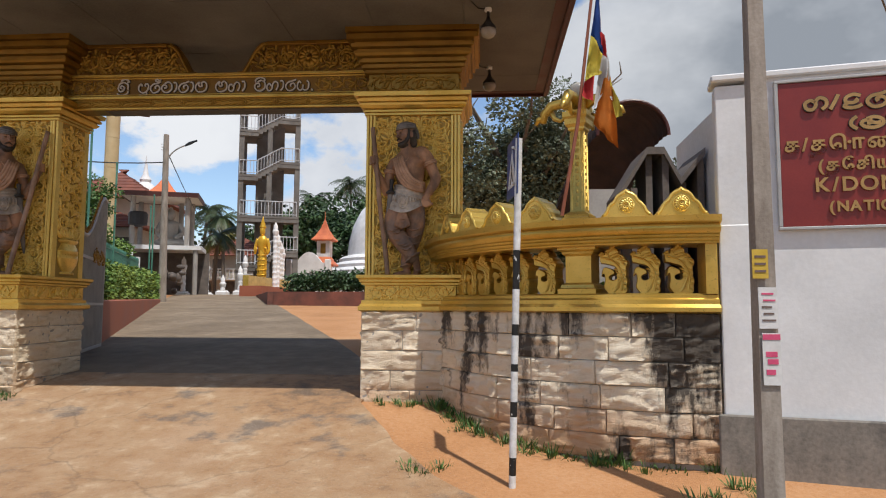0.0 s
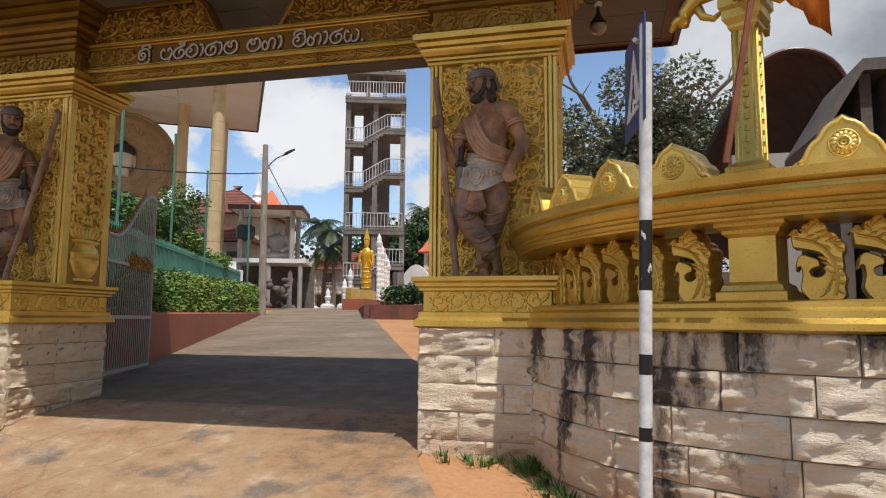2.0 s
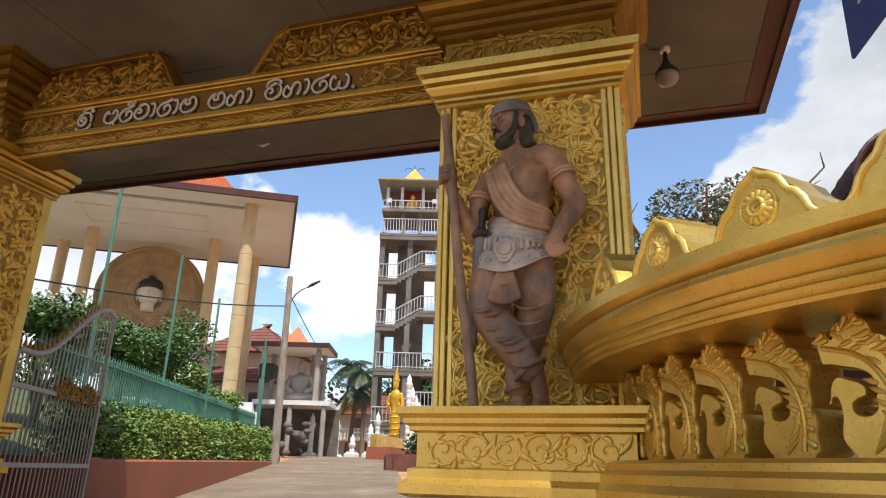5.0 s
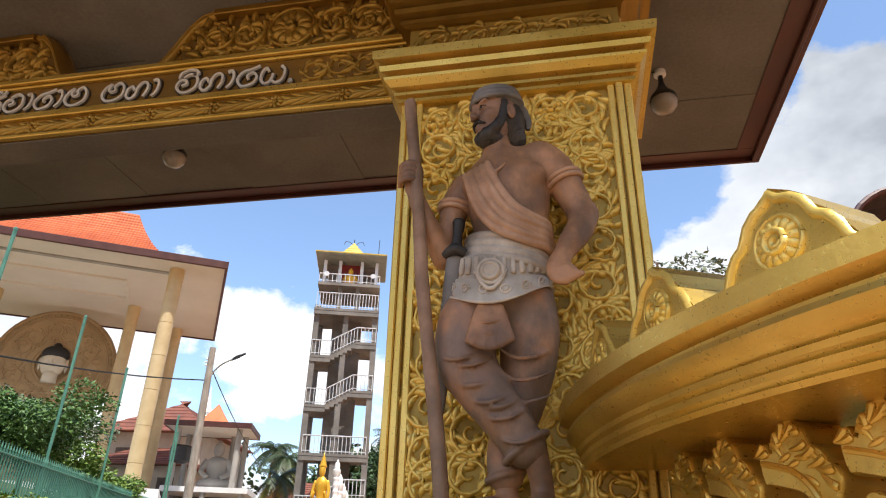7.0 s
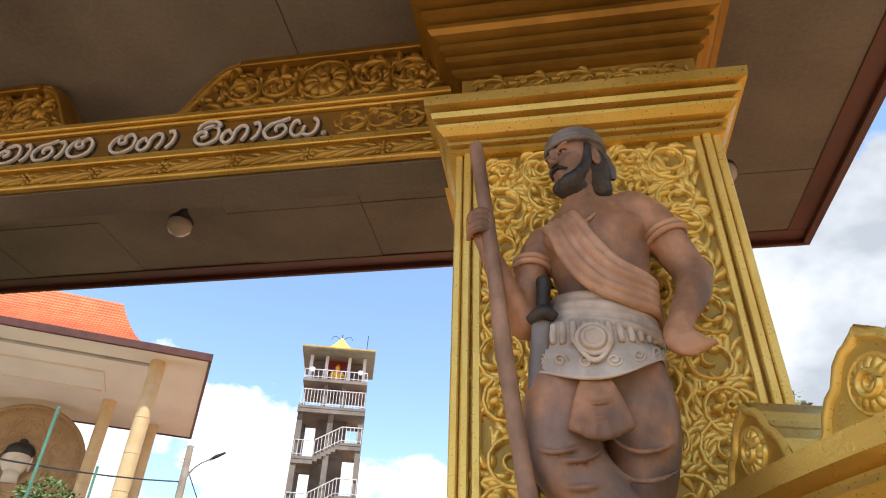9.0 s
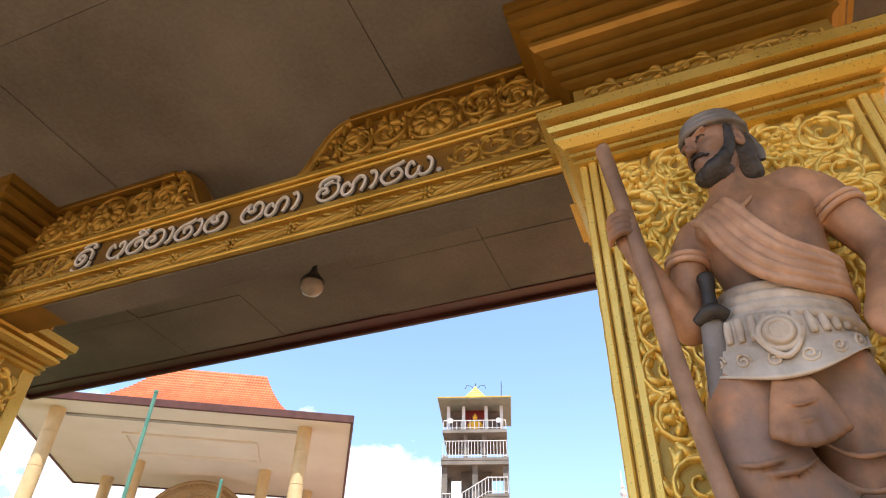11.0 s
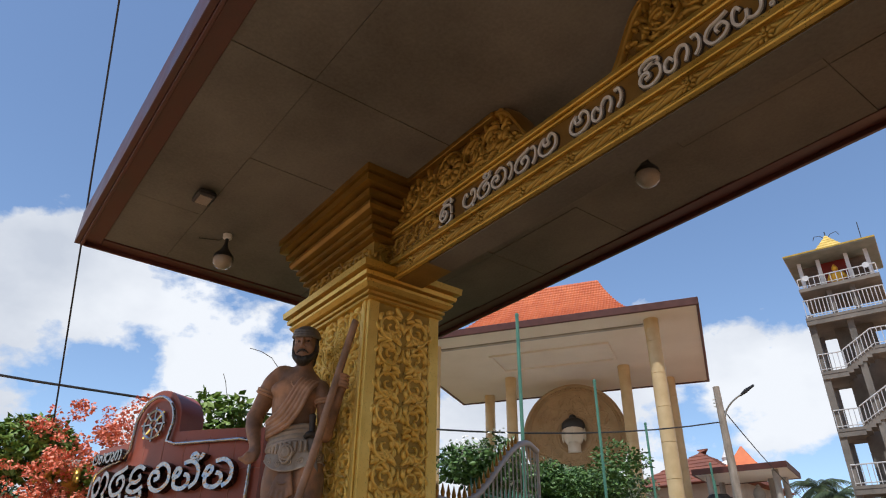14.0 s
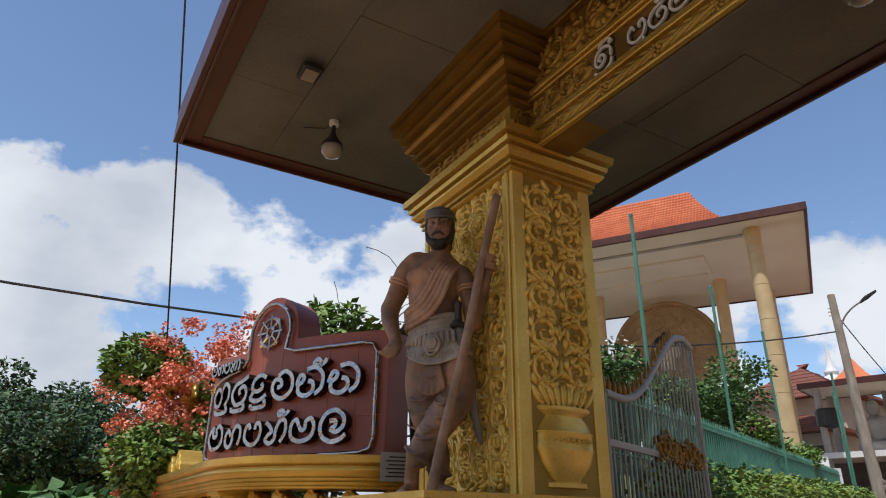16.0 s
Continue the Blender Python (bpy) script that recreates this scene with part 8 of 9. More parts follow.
part("tiled_roof", bm, TILE_ORANGE, shr)
shr.location = (-12.4, 50.5, 2.8)
shr.scale = (0.66, 0.66, 0.86)

# ---------------------------------------------------------------- hut on a rock, houses
hut = thing("shrine_hut", "flat-roofed shrine hut with red tile peak above a rockery", "pavilion")
HM = pose(-18.1, 36.0, 0, 0, 0, 18)


def hpart(name, bm, mat, label=""):
    o = part(name, bm, mat, hut, label)
    o.matrix_basis = HM
    return o


hpart("roof_slab", boxed(-1.95, 1.95, -1.6, 1.6, 7.45, 7.62), PALE_SOFFIT)
bm = bmesh.new()
for a in ((-2.0, 2.0, -1.65, -1.6), (-2.0, 2.0, 1.6, 1.65)):
    box(bm, *a, 7.42, 7.68)
for a in ((-2.0, -1.95), (1.95, 2.0)):
    box(bm, a[0], a[1], -1.598, 1.598, 7.42, 7.68)
hpart("fascia", bm, FASCIA)
bm = bmesh.new()
stack(bm, -0.9, 0.9, -0.9, 0.9, [(0.0, 7.62), (-0.5, 8.2), (-0.84, 8.75), (-0.87, 8.8)])
hpart("tile_peak", bm, TILE_ORANGE, "bright red tile peak")
for x, y in ((-1.4, -1.1), (1.4, -1.1), (-1.4, 1.1), (1.4, 1.1), (0.8, 1.1)):
    bm = bmesh.new()
    tube(bm, [(x, y, 4.7), (x, y, 7.46)], 0.14, 12)
    hpart("column", bm, CONCRETE)
hpart("floor_slab", boxed(-1.7, 2.2, -1.4, 1.5, 4.55, 4.78), WHITE_PLASTER)
for x in (-1.4, 0.2, 1.9):
    bm = bmesh.new()
    tube(bm, [(x, -1.2, 1.8), (x, -1.2, 4.56)], 0.13, 10)
    hpart("lower_column", bm, CONCRETE)
hpart("back_wall", boxed(-2.1, 2.4, 1.2, 1.4, 1.6, 4.56), DARK_CONCRETE)
o = seated("statue", HM @ pose(0.35, 0.2, 4.78), 1.55, CONCRETE, "grey seated stone figure in the hut")
bm = bmesh.new()
lathe(bm, [(0.2, 5.8), (0.5, 5.9), (0.5, 6.5), (0.42, 6.6)], 16, (-1.15, -1.0, 0))
hpart("water_tank", bm, BLACK)
rock = thing("rockery", "heap of rough grey-brown boulders under the hut", "rockery")
rnd = random.Random(9)
for k in range(34):
    bm = bmesh.new()
    bmesh.ops.create_icosphere(bm, subdivisions=2, radius=0.2)
    for v in bm.verts:
        v.co *= 1 + 0.6 * noise.noise(v.co * 2.2 + Vector((k, 0, 0)))
    o = part("boulder", bm, DARK_CONCRETE, rock, "", 60)
    o.matrix_basis = HM @ pose(rnd.uniform(-3.0, 1.5), rnd.uniform(-3.0, -1.7), rnd.uniform(2.2, 3.6), 0, 0, rnd.uniform(0, 360)) @ Matrix.Diagonal((rnd.uniform(0.7, 1.3), rnd.uniform(0.7, 1.2), rnd.uniform(0.6, 1.1), 1))


def hip_roof(bm, x0, x1, y0, y1, z, h, eave=0.6, n=9):
    prev = None
    run = (y1 - y0) / 2
    for j in range(n + 1):
        t = j / n
        for dz in (0, 0.05):
            i = -eave + (run + eave - 0.05) * t
            ring = [bm.verts.new(c) for c in ((x0 + i, y0 + i, z + h * t + dz), (x1 - i, y0 + i, z + h * t + dz), (x1 - i, y1 - i, z + h * t + dz), (x0 + i, y1 - i, z + h * t + dz))]
            if prev:
                for k in range(4):
                    bm.faces.new((prev[k], prev[(k + 1) % 4], ring[(k + 1) % 4], ring[k]))
            else:
                bm.faces.new(ring[::-1])
            prev = ring
    bm.faces.new(prev)


def house(m, w, d, h, storeys, roof_h, label, wall_mat, windows, balcony=False):
    e = thing("house", label, "house")

    def hp(name, bm, mat):
        o = part(name, bm, mat, e)
        o.matrix_basis = m
        return o
    hp("wall", boxed(0, w, 0, d, 0, h), wall_mat)
    bm = bmesh.new()
    hip_roof(bm, 0, w, 0, d, h, roof_h)
    hp("tiled_roof", bm, TILE_OLD)
    for x, z in windows:
        hp("window", boxed(x, x + 0.9, -0.03, 0.02, z, z + 1.1), DARK_CONCRETE)
        hp("window_sill", boxed(x - 0.08, x + 0.98, -0.14, 0.02, z - 0.1, z - 0.02), WHITE_PLASTER)
    if balcony:
        hp("balcony", boxed(0.1, w * 0.6, -0.9, 0.0, h * 0.45, h * 0.45 + 0.12), WHITE_PLASTER)
        for i in range(12):
            bm = bmesh.new()
            x = 0.2 + (w * 0.6 - 0.3) * i / 11
            lathe(bm, [(0.05, 0), (0.09, 0.3), (0.05, 0.6), (0.07, 0.8)], 8, (x, -0.82, h * 0.45 + 0.12))
            hp("baluster", bm, WHITE_PLASTER)
        hp("balcony_rail", boxed(0.1, w * 0.6, -0.9, -0.76, h * 0.45 + 0.92, h * 0.45 + 1.02), WHITE_PLASTER)


CREAM = plain("cream_wall_paint", (0.46, 0.40, 0.32), (0.60, 0.54, 0.45), 1.5, 0.8)
house(pose(-25.9, 58, 2.0, 0, 0, 6), 6.5, 6, 4.0, 2, 1.9, "cream two-storey house with balcony and old tiled roof", CREAM, ((0.8, 0.6), (2.6, 0.6), (1.4, 2.6), (4.2, 2.4)), True)
house(pose(-28.5, 41.5, 2.0, 0, 0, 8), 6.2, 7, 6.6, 2, 2.6, "cream house with an old red tiled roof behind the pavilion", CREAM, ((1.0, 4.6), (3.4, 4.6), (5.0, 4.6)))
house(pose(-26.5, 38.6, 2.0, 0, 0, 8), 5.0, 3, 4.3, 1, 1.1, "long low building with old tiled lean-to roof", CREAM, ((0.7, 2.6), (2.4, 2.6), (3.8, 2.6)))

# small distant spire
sp = thing("small_stupa", "small silvery stupa spire beyond the hut roof", "stupa", at=(-24.6, 46.0, 0))
bm = bmesh.new()
lathe(bm, [(0.9, 6.0), (0.9, 9.0), (0.95, 9.6), (0.6, 10.2), (0.35, 10.4), (0.4, 10.6), (0.2, 11.0), (0.06, 12.0), (0.02, 12.4)], 20)
part("spire", bm, WHITE_STONE, sp, "", 40)
part("tower_base", boxed(-0.9, 0.9, -0.9, 0.9, 2.0, 6.1), WHITE_STONE, sp)

# ---------------------------------------------------------------- bed with hedge on the right of the drive
bed = thing("wall_bed", "low stained red bed wall beside the drive", "wall", kind="structure")
bm = boxed(-8.1, 3.0, 25.0, 25.3, 0.9, 2.05, m=Matrix())
bmesh.ops.transform(bm, matrix=pose(-8.1, 25, 0, 0, 0, -6) @ pose(8.1, -25, 0), verts=bm.verts)
part("wall", bm, STAIN_RED, bed)
bm = boxed(-0.3, 0.0, 0.0, 12.0, 0.9, 2.05, m=pose(-8.05, 25.1, 0, 0, 0, 22))
part("wall", bm, STAIN_RED, bed)
hd = thing("hedge", "clipped dark green hedge in the bed beside the drive", "hedge")
lumps = []
rnd = random.Random(21)
for i in range(60):
    for j in range(3):
        for q in (0.3, 0.75):
            lumps.append((-7.7 + 0.15 * i, 25.7 + 0.5 * j - 0.014 * i + rnd.uniform(-0.1, 0.1), 2.0 + 0.75 * q + rnd.uniform(-0.06, 0.06) + (0.1 if i > 5 else 0), 0.32))
leaf_cloud("foliage", lumps, 14000, 0.09, LEAF_DARK, hd, 22)

# street light on the terrace corner
lp = thing("street_lamp", "weathered concrete pole with a curved lamp arm and wires", "street lamp", at=(-13.55, 27.0, 0))
bm = bmesh.new()
tube(bm, [(0.05, 0, 1.6), (0, 0, 5), (-0.05, 0, 8.8)], [0.17, 0.14, 0.11], 12)
part("pole", bm, GREY_POLE, lp, "", 40)
bm = bmesh.new()
tube(bm, [p[:3] for p in smooth_path([(0.0, 0, 7.5, 0), (0.15, 0, 7.9, 0), (0.5, -0.1, 8.15, 0), (0.9, -0.15, 8.3, 0)])], 0.03, 8)
part("arm", bm, GREY_STEEL, lp)
bm = bmesh.new()
tube(bm, [(0.85, -0.15, 8.27), (1.05, -0.17, 8.36), (1.4, -0.2, 8.48)], [0.04, 0.075, 0.04], 8, True, 0, 0.5)
part("lamp_head", bm, BLACK, lp)
bm = bmesh.new()
for k in range(3):
    tube(bm, [(-0.05, 0, 8.1 + 0.12 * k), (-0.22, -0.05, 8.15 + 0.12 * k)], 0.03, 6)
part("insulator", bm, WHITE_PLASTER, lp)


def wire(a, b, sag, r=0.012, name="cable", label="thin black overhead cable"):
    bm = bmesh.new()
    a, b = Vector(a), Vector(b)
    tube(bm, [a.lerp(b, i / 20) - Vector((0, 0, 4 * sag * (i / 20) * (1 - i / 20))) for i in range(21)], r, 6)
    o = finish(name, bm, BLACK)
    return tagged(o, label, "cable", "overhead cables")


wire((-13.7, 27.0, 7.6), (-14.0, -9.5, 6.4), 1.95, 0.022, label="twisted overhead power cable")
wire((-13.5, 27.0, 8.0), (-20.05, 48.5, 6.3), 0.5, 0.018)
for x, y, h in ((-14.1, -9.5, 6.8), (19.6, 30.0, 10.8)):
    e = thing("utility_pole", "plain weathered concrete utility pole by the street", "utility pole", "street poles", (x, y, ground_z(x, y)))
    bm = bmesh.new()
    tube(bm, [(0, 0, -0.3), (0, 0, h)], [0.16, 0.1], 10)
    part("pole", bm, GREY_POLE, e, "", 40)
wire((-3.6, 4.82, 13.0), (-12.62, 7.35, 3.2), 0.03, 0.012)
wire((1.93, 4.72, 7.35), (19.6, 30.0, 11.6), 0.6, 0.02)
wire((1.93, 4.72, 7.1), (19.6, 30.0, 10.9), 0.6, 0.02)

# ---------------------------------------------------------------- palms and woods
palm((-26.3, 60, 2.3), 8.2, 1, 3.0, (0.4, 0))
palm((-20.3, 48.5, 2.3), 4.6, 2, 2.4, (0.3, 0))
palm((-22.2, 55, 2.3), 6.8, 3, 2.6, (-0.3, 0))
palm((-20.2, 75, 2.3), 11.6, 4, 3.4, (0.4, 0))
palm((-14.2, 70, 2.3), 12.4, 5, 3.6, (-0.3, 0))
palm((-12.0, 73, 2.3), 11.0, 6, 3.4, (0.5, 0))
palm((-31.0, 50, 2.3), 7.5, 7, 2.8, (0.3, 0))
for i, (x, y, h, s) in enumerate(((-21.5, 66, 6.0, 3.2), (-17.5, 64, 7.5, 3.5), (-12.5, 68, 10, 4.2), (-9.0, 72, 11, 4.5), (-24, 68, 7, 3.5), (-15.5, 70, 10.5, 4.2), (-18.3, 60, 9.0, 2.4), (-32, 56, 8, 4))):
    tree("tree", "dense dark green tree behind the temple buildings", "tree", (x, y, 2.2), h, s, LEAF_DARK, 200 + i, 0.30, 4200, 0.25, 0.42, group="background trees")
tree("tree", "old grey-green tree with bare crooked branches", "tree", (1.6, 25, 1.2), 8.2, 3.2, LEAF_GREY, 301, 0.095, 42000, 0.3, 0.36, (-0.2, 0), bare=5)
tree("tree", "grey-green tree behind the balustrade", "tree", (5.2, 27, 1.2), 7.4, 2.8, LEAF_GREY, 305, 0.10, 26000, 0.25, 0.36, bare=2)
for i, (x, y, h, s) in enumerate(((-1.0, 31, 3.6, 1.8), (3.0, 33, 4.0, 2.5), (8.0, 30, 5.0, 3.0))):
    tree("tree", "low dense tree behind the balustrade", "tree", (x, y, 1.3), h, s, LEAF_DARK, 320 + i, 0.12, 11000, 0.16, 0.42)
for i, (x, y) in enumerate(((0.9, 9.6), (1.6, 9.2), (0.3, 10.2), (1.2, 11.0))):
    shrub("shrub", "leafy red-green garden shrub behind the balustrade", (x, y, 0.6), 0.5, 1.15, LEAF_MID, 340 + i, 0.08, 1400)
# street end woods on the far left
for i, (x, y, h, s) in enumerate(((-39, 6.2, 8.2, 3.0), (-42, 2.5, 7.8, 3.0), (-40, 10.5, 5.6, 2.6), (-46, -3.5, 7.5, 3.6), (-36, 15, 5.0, 2.6))):
    tree("tree", "dense dark green tree along the street", "tree", (x, y, 0), h, s, LEAF_DARK, 400 + i, 0.17, 13000, 0.25, 0.40, group="street trees")
for i, (x, y, h, s) in enumerate(((-27, 6.2, 5.6, 1.9), (-29.5, 4.4, 5.6, 2.0), (-26, 7.6, 4.6, 1.5), (-31, 8.6, 4.2, 1.9), (-28, 2.6, 4.4, 1.8))):
    tree("tree", "rounded dark green street tree", "tree", (x, y, 0), h, s, LEAF_DARK, 440 + i, 0.10, 15000, 0.14, 0.42, group="street trees")
for i, (x, y) in enumerate(((-20, 4.6), (-21.5, 5.6), (-20.5, 6.6), (-22, 7.4))):
    shrub("banana_clump", "clump of broad green banana leaves by the street", (x, y, 0.0), 1.0, 2.3, LEAF_MID, 420 + i, 0.34, 420, "banana plant")

# ---------------------------------------------------------------- left balustrade and its sign
LC, LR, LOW = Vector((-8.75, 8.80, 0)), 1.45, 0.10


def left_path():
    p, n = [], []
    for i in range(25):
        a = radians(8 - 98 * i / 24)
        p.append((LC.x + LR * math.cos(a), LC.y + LR * math.sin(a)))
        n.append((math.cos(a), math.sin(a)))
    for i in range(1, 7):
        p.append((LC.x - 0.55 * i, LC.y - LR))
        n.append((0, -1))
    return p, n


def left_at(s, z=0.0, r=0.0):
    """A pose s metres along the left balustrade from the pier, facing out."""
    arc = radians(98) * LR
    if s < arc:
        d = 8 - math.degrees(s / LR)
        a = radians(d)
        return pose(LC.x + (LR + r) * math.cos(a), LC.y + (LR + r) * math.sin(a), z, 0, 0, d + 90)
    return pose(LC.x - (s - arc), LC.y - LR - r, z, 0, 0, 0)


lbal = thing("balustrade", "gold-painted balustrade with swan balusters below the red sign", "balustrade")
p, n = left_path()
bm = bmesh.new()
sweep(bm, p, n, [(o, z - LOW) for o, z in RAIL])
part("rail", bm, GOLD, lbal, "moulded gold handrail", 22)
bm = bmesh.new()
sweep(bm, p, n, [(o, z - LOW) for o, z in LEDGE])
part("ledge", bm, GOLD, lbal, "moulded gold ledge", 22)
for k in range(13):
    if k == 6:
        post_piece(lbal, left_at(0.3 + 0.36 * k, 1.62 - LOW, -0.13))
        continue
    o = new("swan_baluster", SWAN)
    o.parent = lbal
    o.matrix_basis = left_at(0.3 + 0.36 * k, 1.62 - LOW, -0.25) @ Matrix.Diagonal((-0.98, 1.0, 1.0, 1))
for k in range(3):
    crest_piece(lbal, left_at(4.35 + 0.46 * k, 2.302 - LOW, 0.03))
lwall = thing("wall_balustrade", "wall of rough pale stone blocks below the left balustrade", "wall", kind="structure")
bm = bmesh.new()
sweep(bm, p, n, [(-0.35, -0.2), (-0.02, -0.2), (-0.02, 1.36), (-0.35, 1.36)])
part("core", bm, CONCRETE, lwall)
lay_courses(lwall, lambda s, z: left_at(s, z), 4.6, 0.16, 1.352, STONE, 31, 6)
lamp_column(pose(-11.9, 7.55, 2.202), "gold fluted lamp post among the blossom")

SIGN_RED = plain("red_sign_paint", (0.22, 0.05, 0.03), (0.32, 0.082, 0.05), 2.0, 0.38)
sign = thing("name_sign", "red tiled temple name sign with polished steel letters and rim", "sign")
SA, SB = Vector((-7.86, 8.52, 0)), Vector((-10.05, 7.48, 0))
SLEN = (SB - SA).length
SYAW = math.degrees(math.atan2(SA.y - SB.y, SA.x - SB.x))


def sign_at(u, z=0.0, out=0.0):
    """A pose on the bowed sign face, u from its left end (0) to its right end (SLEN)."""
    t = u / SLEN
    c = SB.lerp(SA, t)
    bow = 0.16 * 4 * t * (1 - t)
    nrm = Vector((math.sin(radians(SYAW)), -math.cos(radians(SYAW)), 0))
    q = c + nrm * (bow + out)
    return pose(q.x, q.y, z - 0.09, 0, 0, SYAW + 14 * (2 * t - 1))


S0, S1 = 2.29, 3.47


def sign_top(u):
    d = u - 1.02
    if abs(d) < 0.36:
        return 3.62 + math.sqrt(max(0, 0.36 ** 2 - d * d))
    return S1 + 0.06 * (1 - u / SLEN) if u > 1.02 else S1 - 0.02


bm = bmesh.new()
us = sorted(set([SLEN * i / 40 for i in range(41)] + [1.02 + 0.36 * math.cos(math.pi * i / 16) for i in range(17)]))
f_, b_ = [], []
for u in us:
    for lst, depth in ((f_, 0.0), (b_, -0.32)):
        lst.append((bm.verts.new(sign_at(u, S0, depth).translation), bm.verts.new(sign_at(u, sign_top(u), depth).translation)))
for i in range(len(us) - 1):
    for q in ((f_[i][0], f_[i + 1][0], f_[i + 1][1], f_[i][1]), (b_[i][0], b_[i][1], b_[i + 1][1], b_[i + 1][0]), (f_[i][1], f_[i + 1][1], b_[i + 1][1], b_[i][1]), (f_[i][0], b_[i][0], b_[i + 1][0], f_[i + 1][0])):
        bm.faces.new(q)
for i in (0, -1):
    bm.faces.new((f_[i][0], f_[i][1], b_[i][1], b_[i][0]))
part("panel", bm, SIGN_RED, sign, "", 30)
# tile joints as fine raised lines
JOINT = plain("sign_grout", (0.30, 0.12, 0.09), (0.40, 0.18, 0.14), 9.0, 0.8)
for z in (2.7, 3.08):
    bm = bmesh.new()
    tube(bm, [sign_at(SLEN * i / 20, z, 0.0).translation for i in range(21)], 0.0055, 4)
    part("tile_joint", bm, JOINT, sign)
for k in range(1, 8):
    bm = bmesh.new()
    u = SLEN * k / 8
    tube(bm, [sign_at(u, S0 + 0.05, 0.0).translation, sign_at(u, S1 - 0.05, 0.0).translation], 0.0055, 4)
    part("tile_joint", bm, JOINT, sign)
# steel tube rim, looping over the wheel
rim = [(0.10, S0 + 0.12), (0.07, S0 + 0.2), (0.07, 3.05), (0.10, 3.16), (0.3, 3.22), (0.62, 3.28), (0.72, 3.36)]
rim += [(1.02 - 0.30 * math.cos(math.pi * i / 12), 3.60 + 0.30 * math.sin(math.pi * i / 12)) for i in range(13)]
rim += [(1.28, 3.40), (1.4, 3.36), (2.2, 3.36), (2.3, 3.34), (2.34, 3.26), (2.34, 2.5), (2.31, 2.41), (2.22, 2.38), (1.2, 2.37), (0.2, 2.38), (0.10, S0 + 0.12)]
bm = bmesh.new()
tube(bm, [sign_at(u, z, 0.035).translation for u, z in rim], 0.019, 10, False)
part("steel_rim", bm, LETTER_STEEL, sign, "polished steel tube rim", True)
bm = bmesh.new()
wheel_m = sign_at(1.02, 3.60, 0.03)
for q, w in ((0.15, 0.018), (0.05, 0.018)):
    tube(bm, [wheel_m @ Vector((q * math.cos(a), 0, q * math.sin(a))) for a in (2 * math.pi * i / 24 for i in range(25))], w, 6, False)
for k in range(8):
    a = 2 * math.pi * k / 8
    tube(bm, [wheel_m @ Vector((0.05 * math.cos(a), 0, 0.05 * math.sin(a))), wheel_m @ Vector((0.185 * math.cos(a), 0, 0.185 * math.sin(a)))], 0.014, 6)
part("wheel_emblem", bm, CHROME, sign, "eight-spoked steel wheel")
for words, ua, ub, z, size, w in ((["ka", "u", "ra", "u", "da", "u", "va", "ta", "hal", "ta"], 0.20, 2.24, 2.90, 0.29, 0.021), (["ma", "ha", "pa", "na", "hal", "sa", "la"], 0.22, 2.14, 2.49, 0.26, 0.020), (["sa", "ha", "pa", "na", "aa"], 0.08, 0.66, 3.26, 0.13, 0.011)):
    letters(words, sign, lambda u: sign_at(u, z, 0.0), ua, ub, size, w, 0.085, LETTER_STEEL, STEEL_SIDE, 1.08)
plate = thing("dedication_plate", "small grey metal dedication plate with unreadable lines", "plaque")
pm = left_at(0.62, 2.10, 0.165)
o = part("plate", boxed(-0.15, 0.15, -0.012, 0.0, -0.09, 0.12), plain("dull_steel_plate", (0.32, 0.33, 0.34), (0.45, 0.46, 0.47), 6.0, 0.4, 0.6), plate)
o.matrix_basis = pm
for k in range(6):
    b = part("print_bar", boxed(-0.11 + 0.02 * (k % 2), 0.11 - 0.015 * (k % 3), -0.0155, -0.0123, -0.06 + 0.028 * k, -0.05 + 0.028 * k), BLACK, plate)
    b.matrix_basis = pm

# flowering tree, vines and shrubs behind the sign
e = shrub("flowering_tree", "small tree covered in coral-red blossom beside the sign", (-12.2, 7.75, 0.2), 1.05, 3.9, LEAF_LIGHT, 501, 0.065, 22000, "tree")
rnd = random.Random(77)
lumps = [(-11.85 + rnd.gauss(0, 0.5), 7.65 + rnd.gauss(0, 0.52), 3.05 + rnd.gauss(0, 0.75), rnd.uniform(0.07, 0.16)) for _ in range(190)]
lumps = [q for q in lumps if q[2] < 4.6]
leaf_cloud("blossom", lumps, 11000, 0.044, FLOWER_RED, e, 503, shape=1.1)
for i, (x, y, z, r, h) in enumerate(((-9.6, 8.7, 2.4, 0.45, 1.85), (-8.6, 9.2, 2.3, 0.35, 1.55), (-10.4, 9.0, 1.6, 0.8, 1.8), (-7.9, 9.6, 0.8, 0.6, 1.8), (-8.9, 8.9, 0.7, 0.5, 1.2), (-11.5, 8.6, 0.5, 0.9, 1.9))):
    shrub("climbing_shrub", "leafy climbing shrub behind the red sign", (x, y, z), r, h, LEAF_MID if i % 2 else LEAF_LIGHT, 520 + i, 0.07, 900 if r < 0.5 else 1600)
bm = bmesh.new()
rnd = random.Random(3)
for k in range(6):
    a = Vector((-9.3 + 0.3 * k, 8.75, 3.4))
    pts = [a]
    d = Vector((rnd.uniform(-0.6, 0.9), rnd.uniform(-0.3, 0.3), 1.0))
    for j in range(8):
        pts.append(pts[-1] + d.normalized() * 0.13)
        d += Vector((rnd.uniform(-0.2, 0.5), rnd.uniform(-0.3, 0.3), rnd.uniform(-0.5, 0.12)))
    tube(bm, pts, [0.006] * 5 + [0.004] * 4, 5)
tagged(finish("vine_tendrils", bm, BARK), "thin bare vine tendrils above the red sign", "vine", kind="stuff")
e = thing("window_grille", "thin dark steel mesh fence behind the gate pier", "fence")
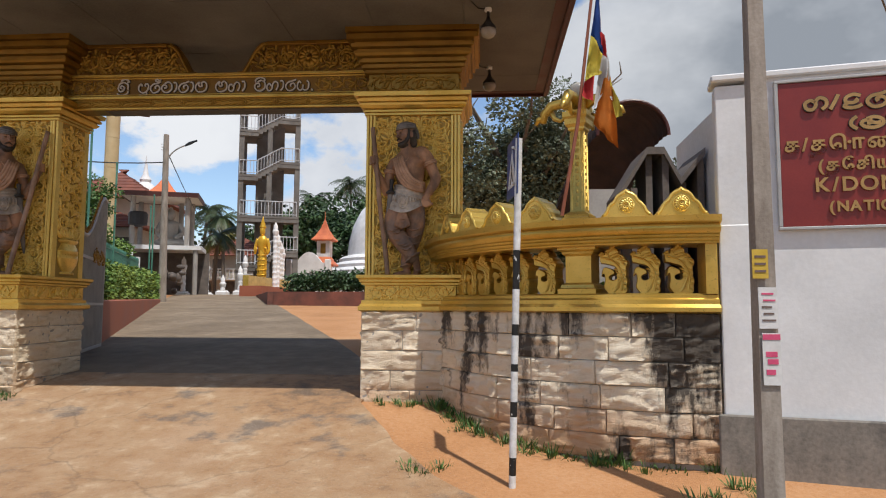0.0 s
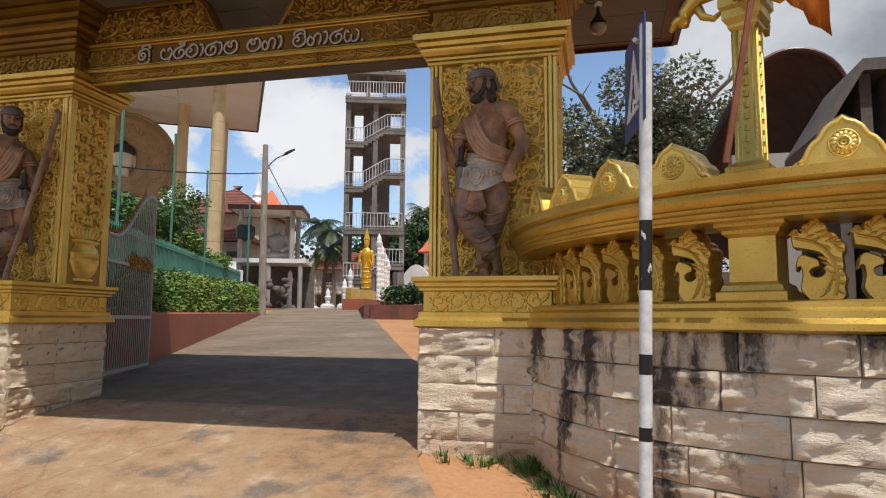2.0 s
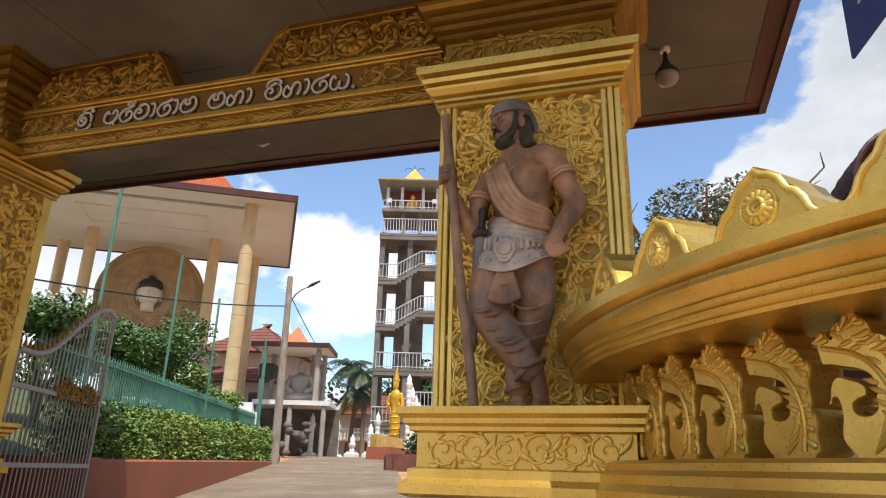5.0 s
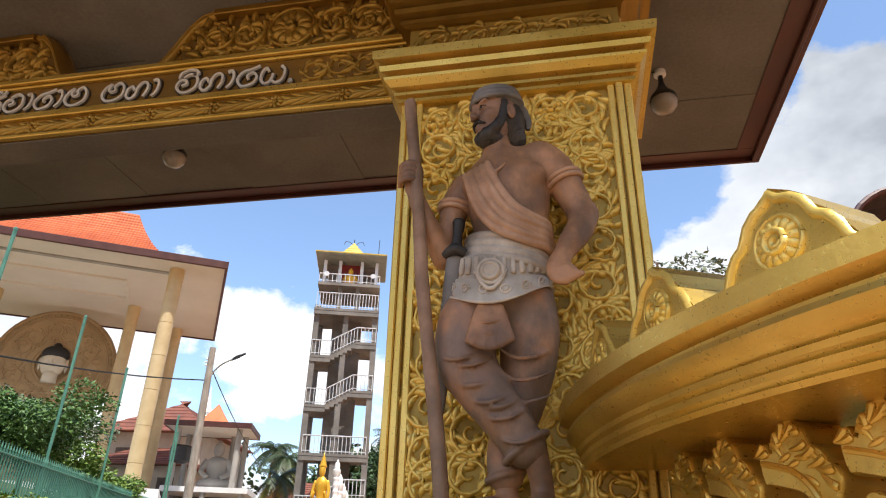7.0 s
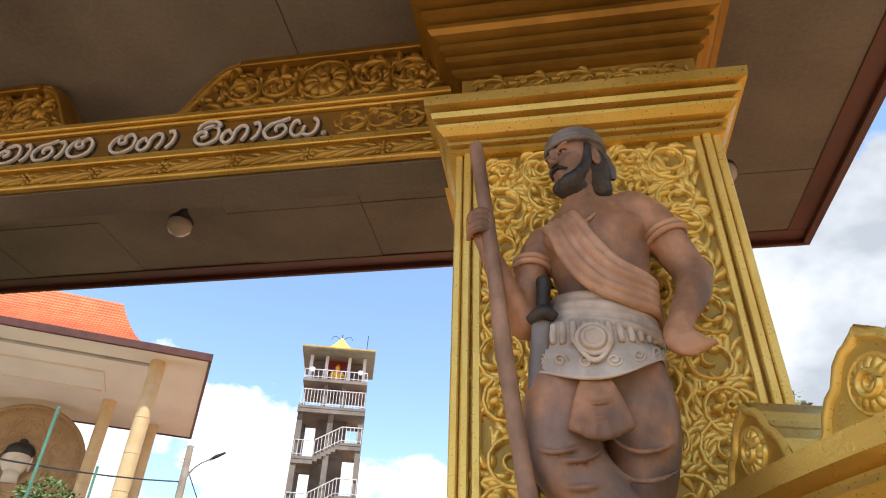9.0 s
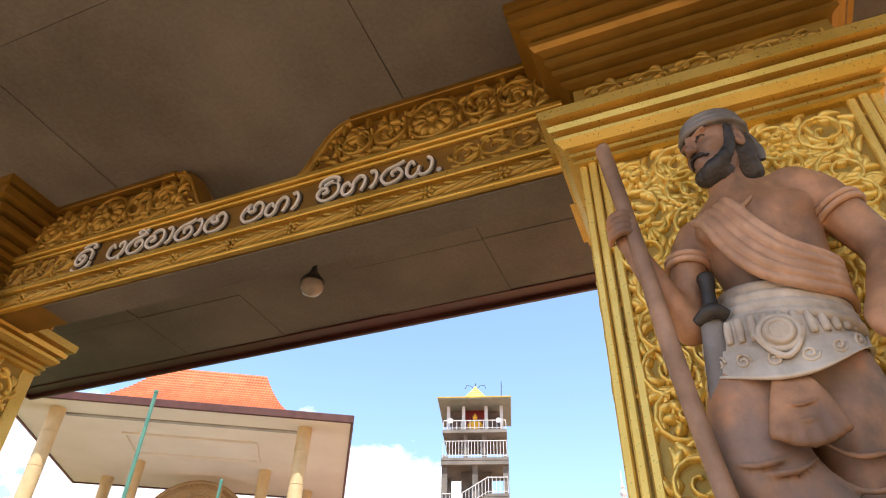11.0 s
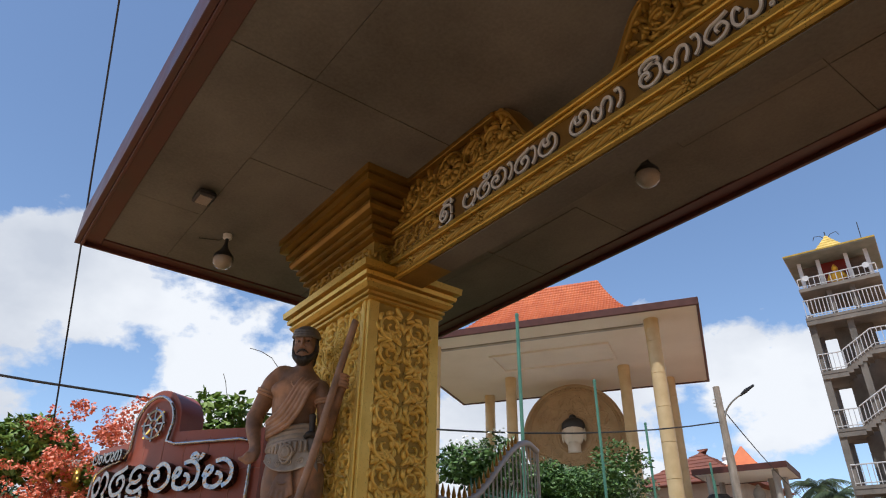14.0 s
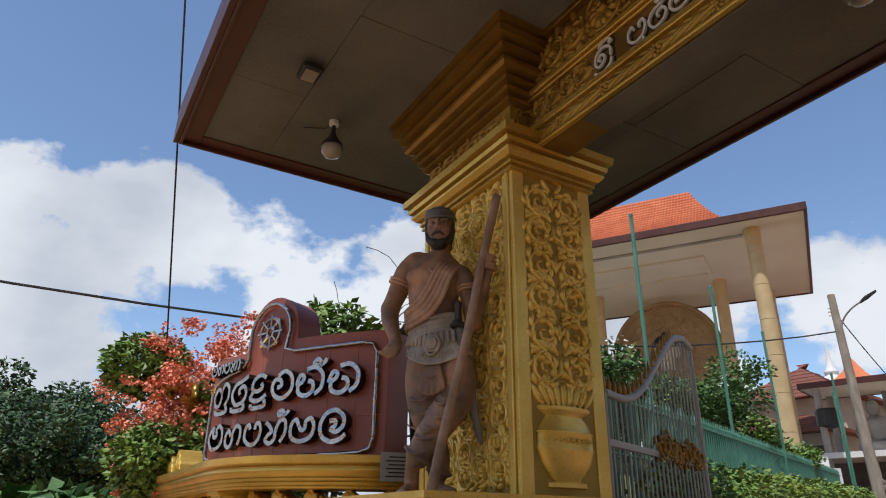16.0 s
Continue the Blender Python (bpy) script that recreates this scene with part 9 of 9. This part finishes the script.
for k in range(5):
    bm = bmesh.new()
    tube(bm, [(-7.3 - 0.0 * k, 9.8, 1.6 + 0.35 * k), (-9.6, 9.5, 1.6 + 0.35 * k)], 0.012, 5)
    part("bar", bm, BLACK, e)
for k in range(4):
    bm = bmesh.new()
    tube(bm, [(-7.3 - 0.6 * k, 9.8 - 0.08 * k, 0.4), (-7.3 - 0.6 * k, 9.8 - 0.08 * k, 3.0)], 0.018, 5)
    part("post", bm, BLACK, e)

# ---------------------------------------------------------------- weeds along the foot of the walls
weeds = thing("grass", "tufts of weeds and dry grass along the wall foot", "grass", kind="stuff")
v, f = [], []
rnd = random.Random(12)
spots = []
for k in range(46):
    d = rnd.uniform(200, 268)
    q = on_arc(d, BR + abs(rnd.gauss(0.05, 0.10)))
    spots.append((q.x, q.y, rnd.uniform(0.4, 1.3)))
for k in range(18):
    spots.append((rnd.uniform(1.5, 2.3), rnd.uniform(4.7, 5.6), rnd.uniform(0.5, 1.2)))
for k in range(26):
    spots.append((rnd.uniform(-7.0, -5.6), 7.66 + rnd.gauss(0, 0.07), rnd.uniform(0.4, 1.0)))
for k in range(7):
    spots.append((rnd.uniform(-1.3, -0.6), 7.62 + rnd.gauss(0, 0.05), rnd.uniform(0.4, 0.9)))
for k in range(5):
    spots.append((-0.55 + rnd.gauss(0, 0.08), 5.75 + rnd.gauss(0, 0.08), 0.7))
for x, y, s in spots:
    z = ground_z(x, y)
    for _ in range(22):
        a, r = rnd.uniform(0, 6.28), abs(rnd.gauss(0, 0.055))
        bx, by = x + r * math.cos(a), y + r * math.sin(a)
        h = s * rnd.uniform(0.04, 0.13)
        o = rnd.uniform(0.02, 0.09) * s
        w = rnd.uniform(0.003, 0.009)
        i = len(v)
        v += [(bx - w * math.sin(a), by + w * math.cos(a), z), (bx + w * math.sin(a), by - w * math.cos(a), z), (bx + o * math.cos(a) * 0.6 + w * math.sin(a), by + o * math.sin(a) * 0.6 - w * math.cos(a), z + h * 0.7), (bx + o * math.cos(a), by + o * math.sin(a), z + h)]
        f += [(i, i + 1, i + 2), (i, i + 2, i + 3)]
me = bpy.data.meshes.new("weed_tufts")
me.from_pydata(v, [], f)
me.materials.append(LEAF_MID)
o = new("weed_tufts", me)
o.parent = weeds
o["kind"] = "stuff"
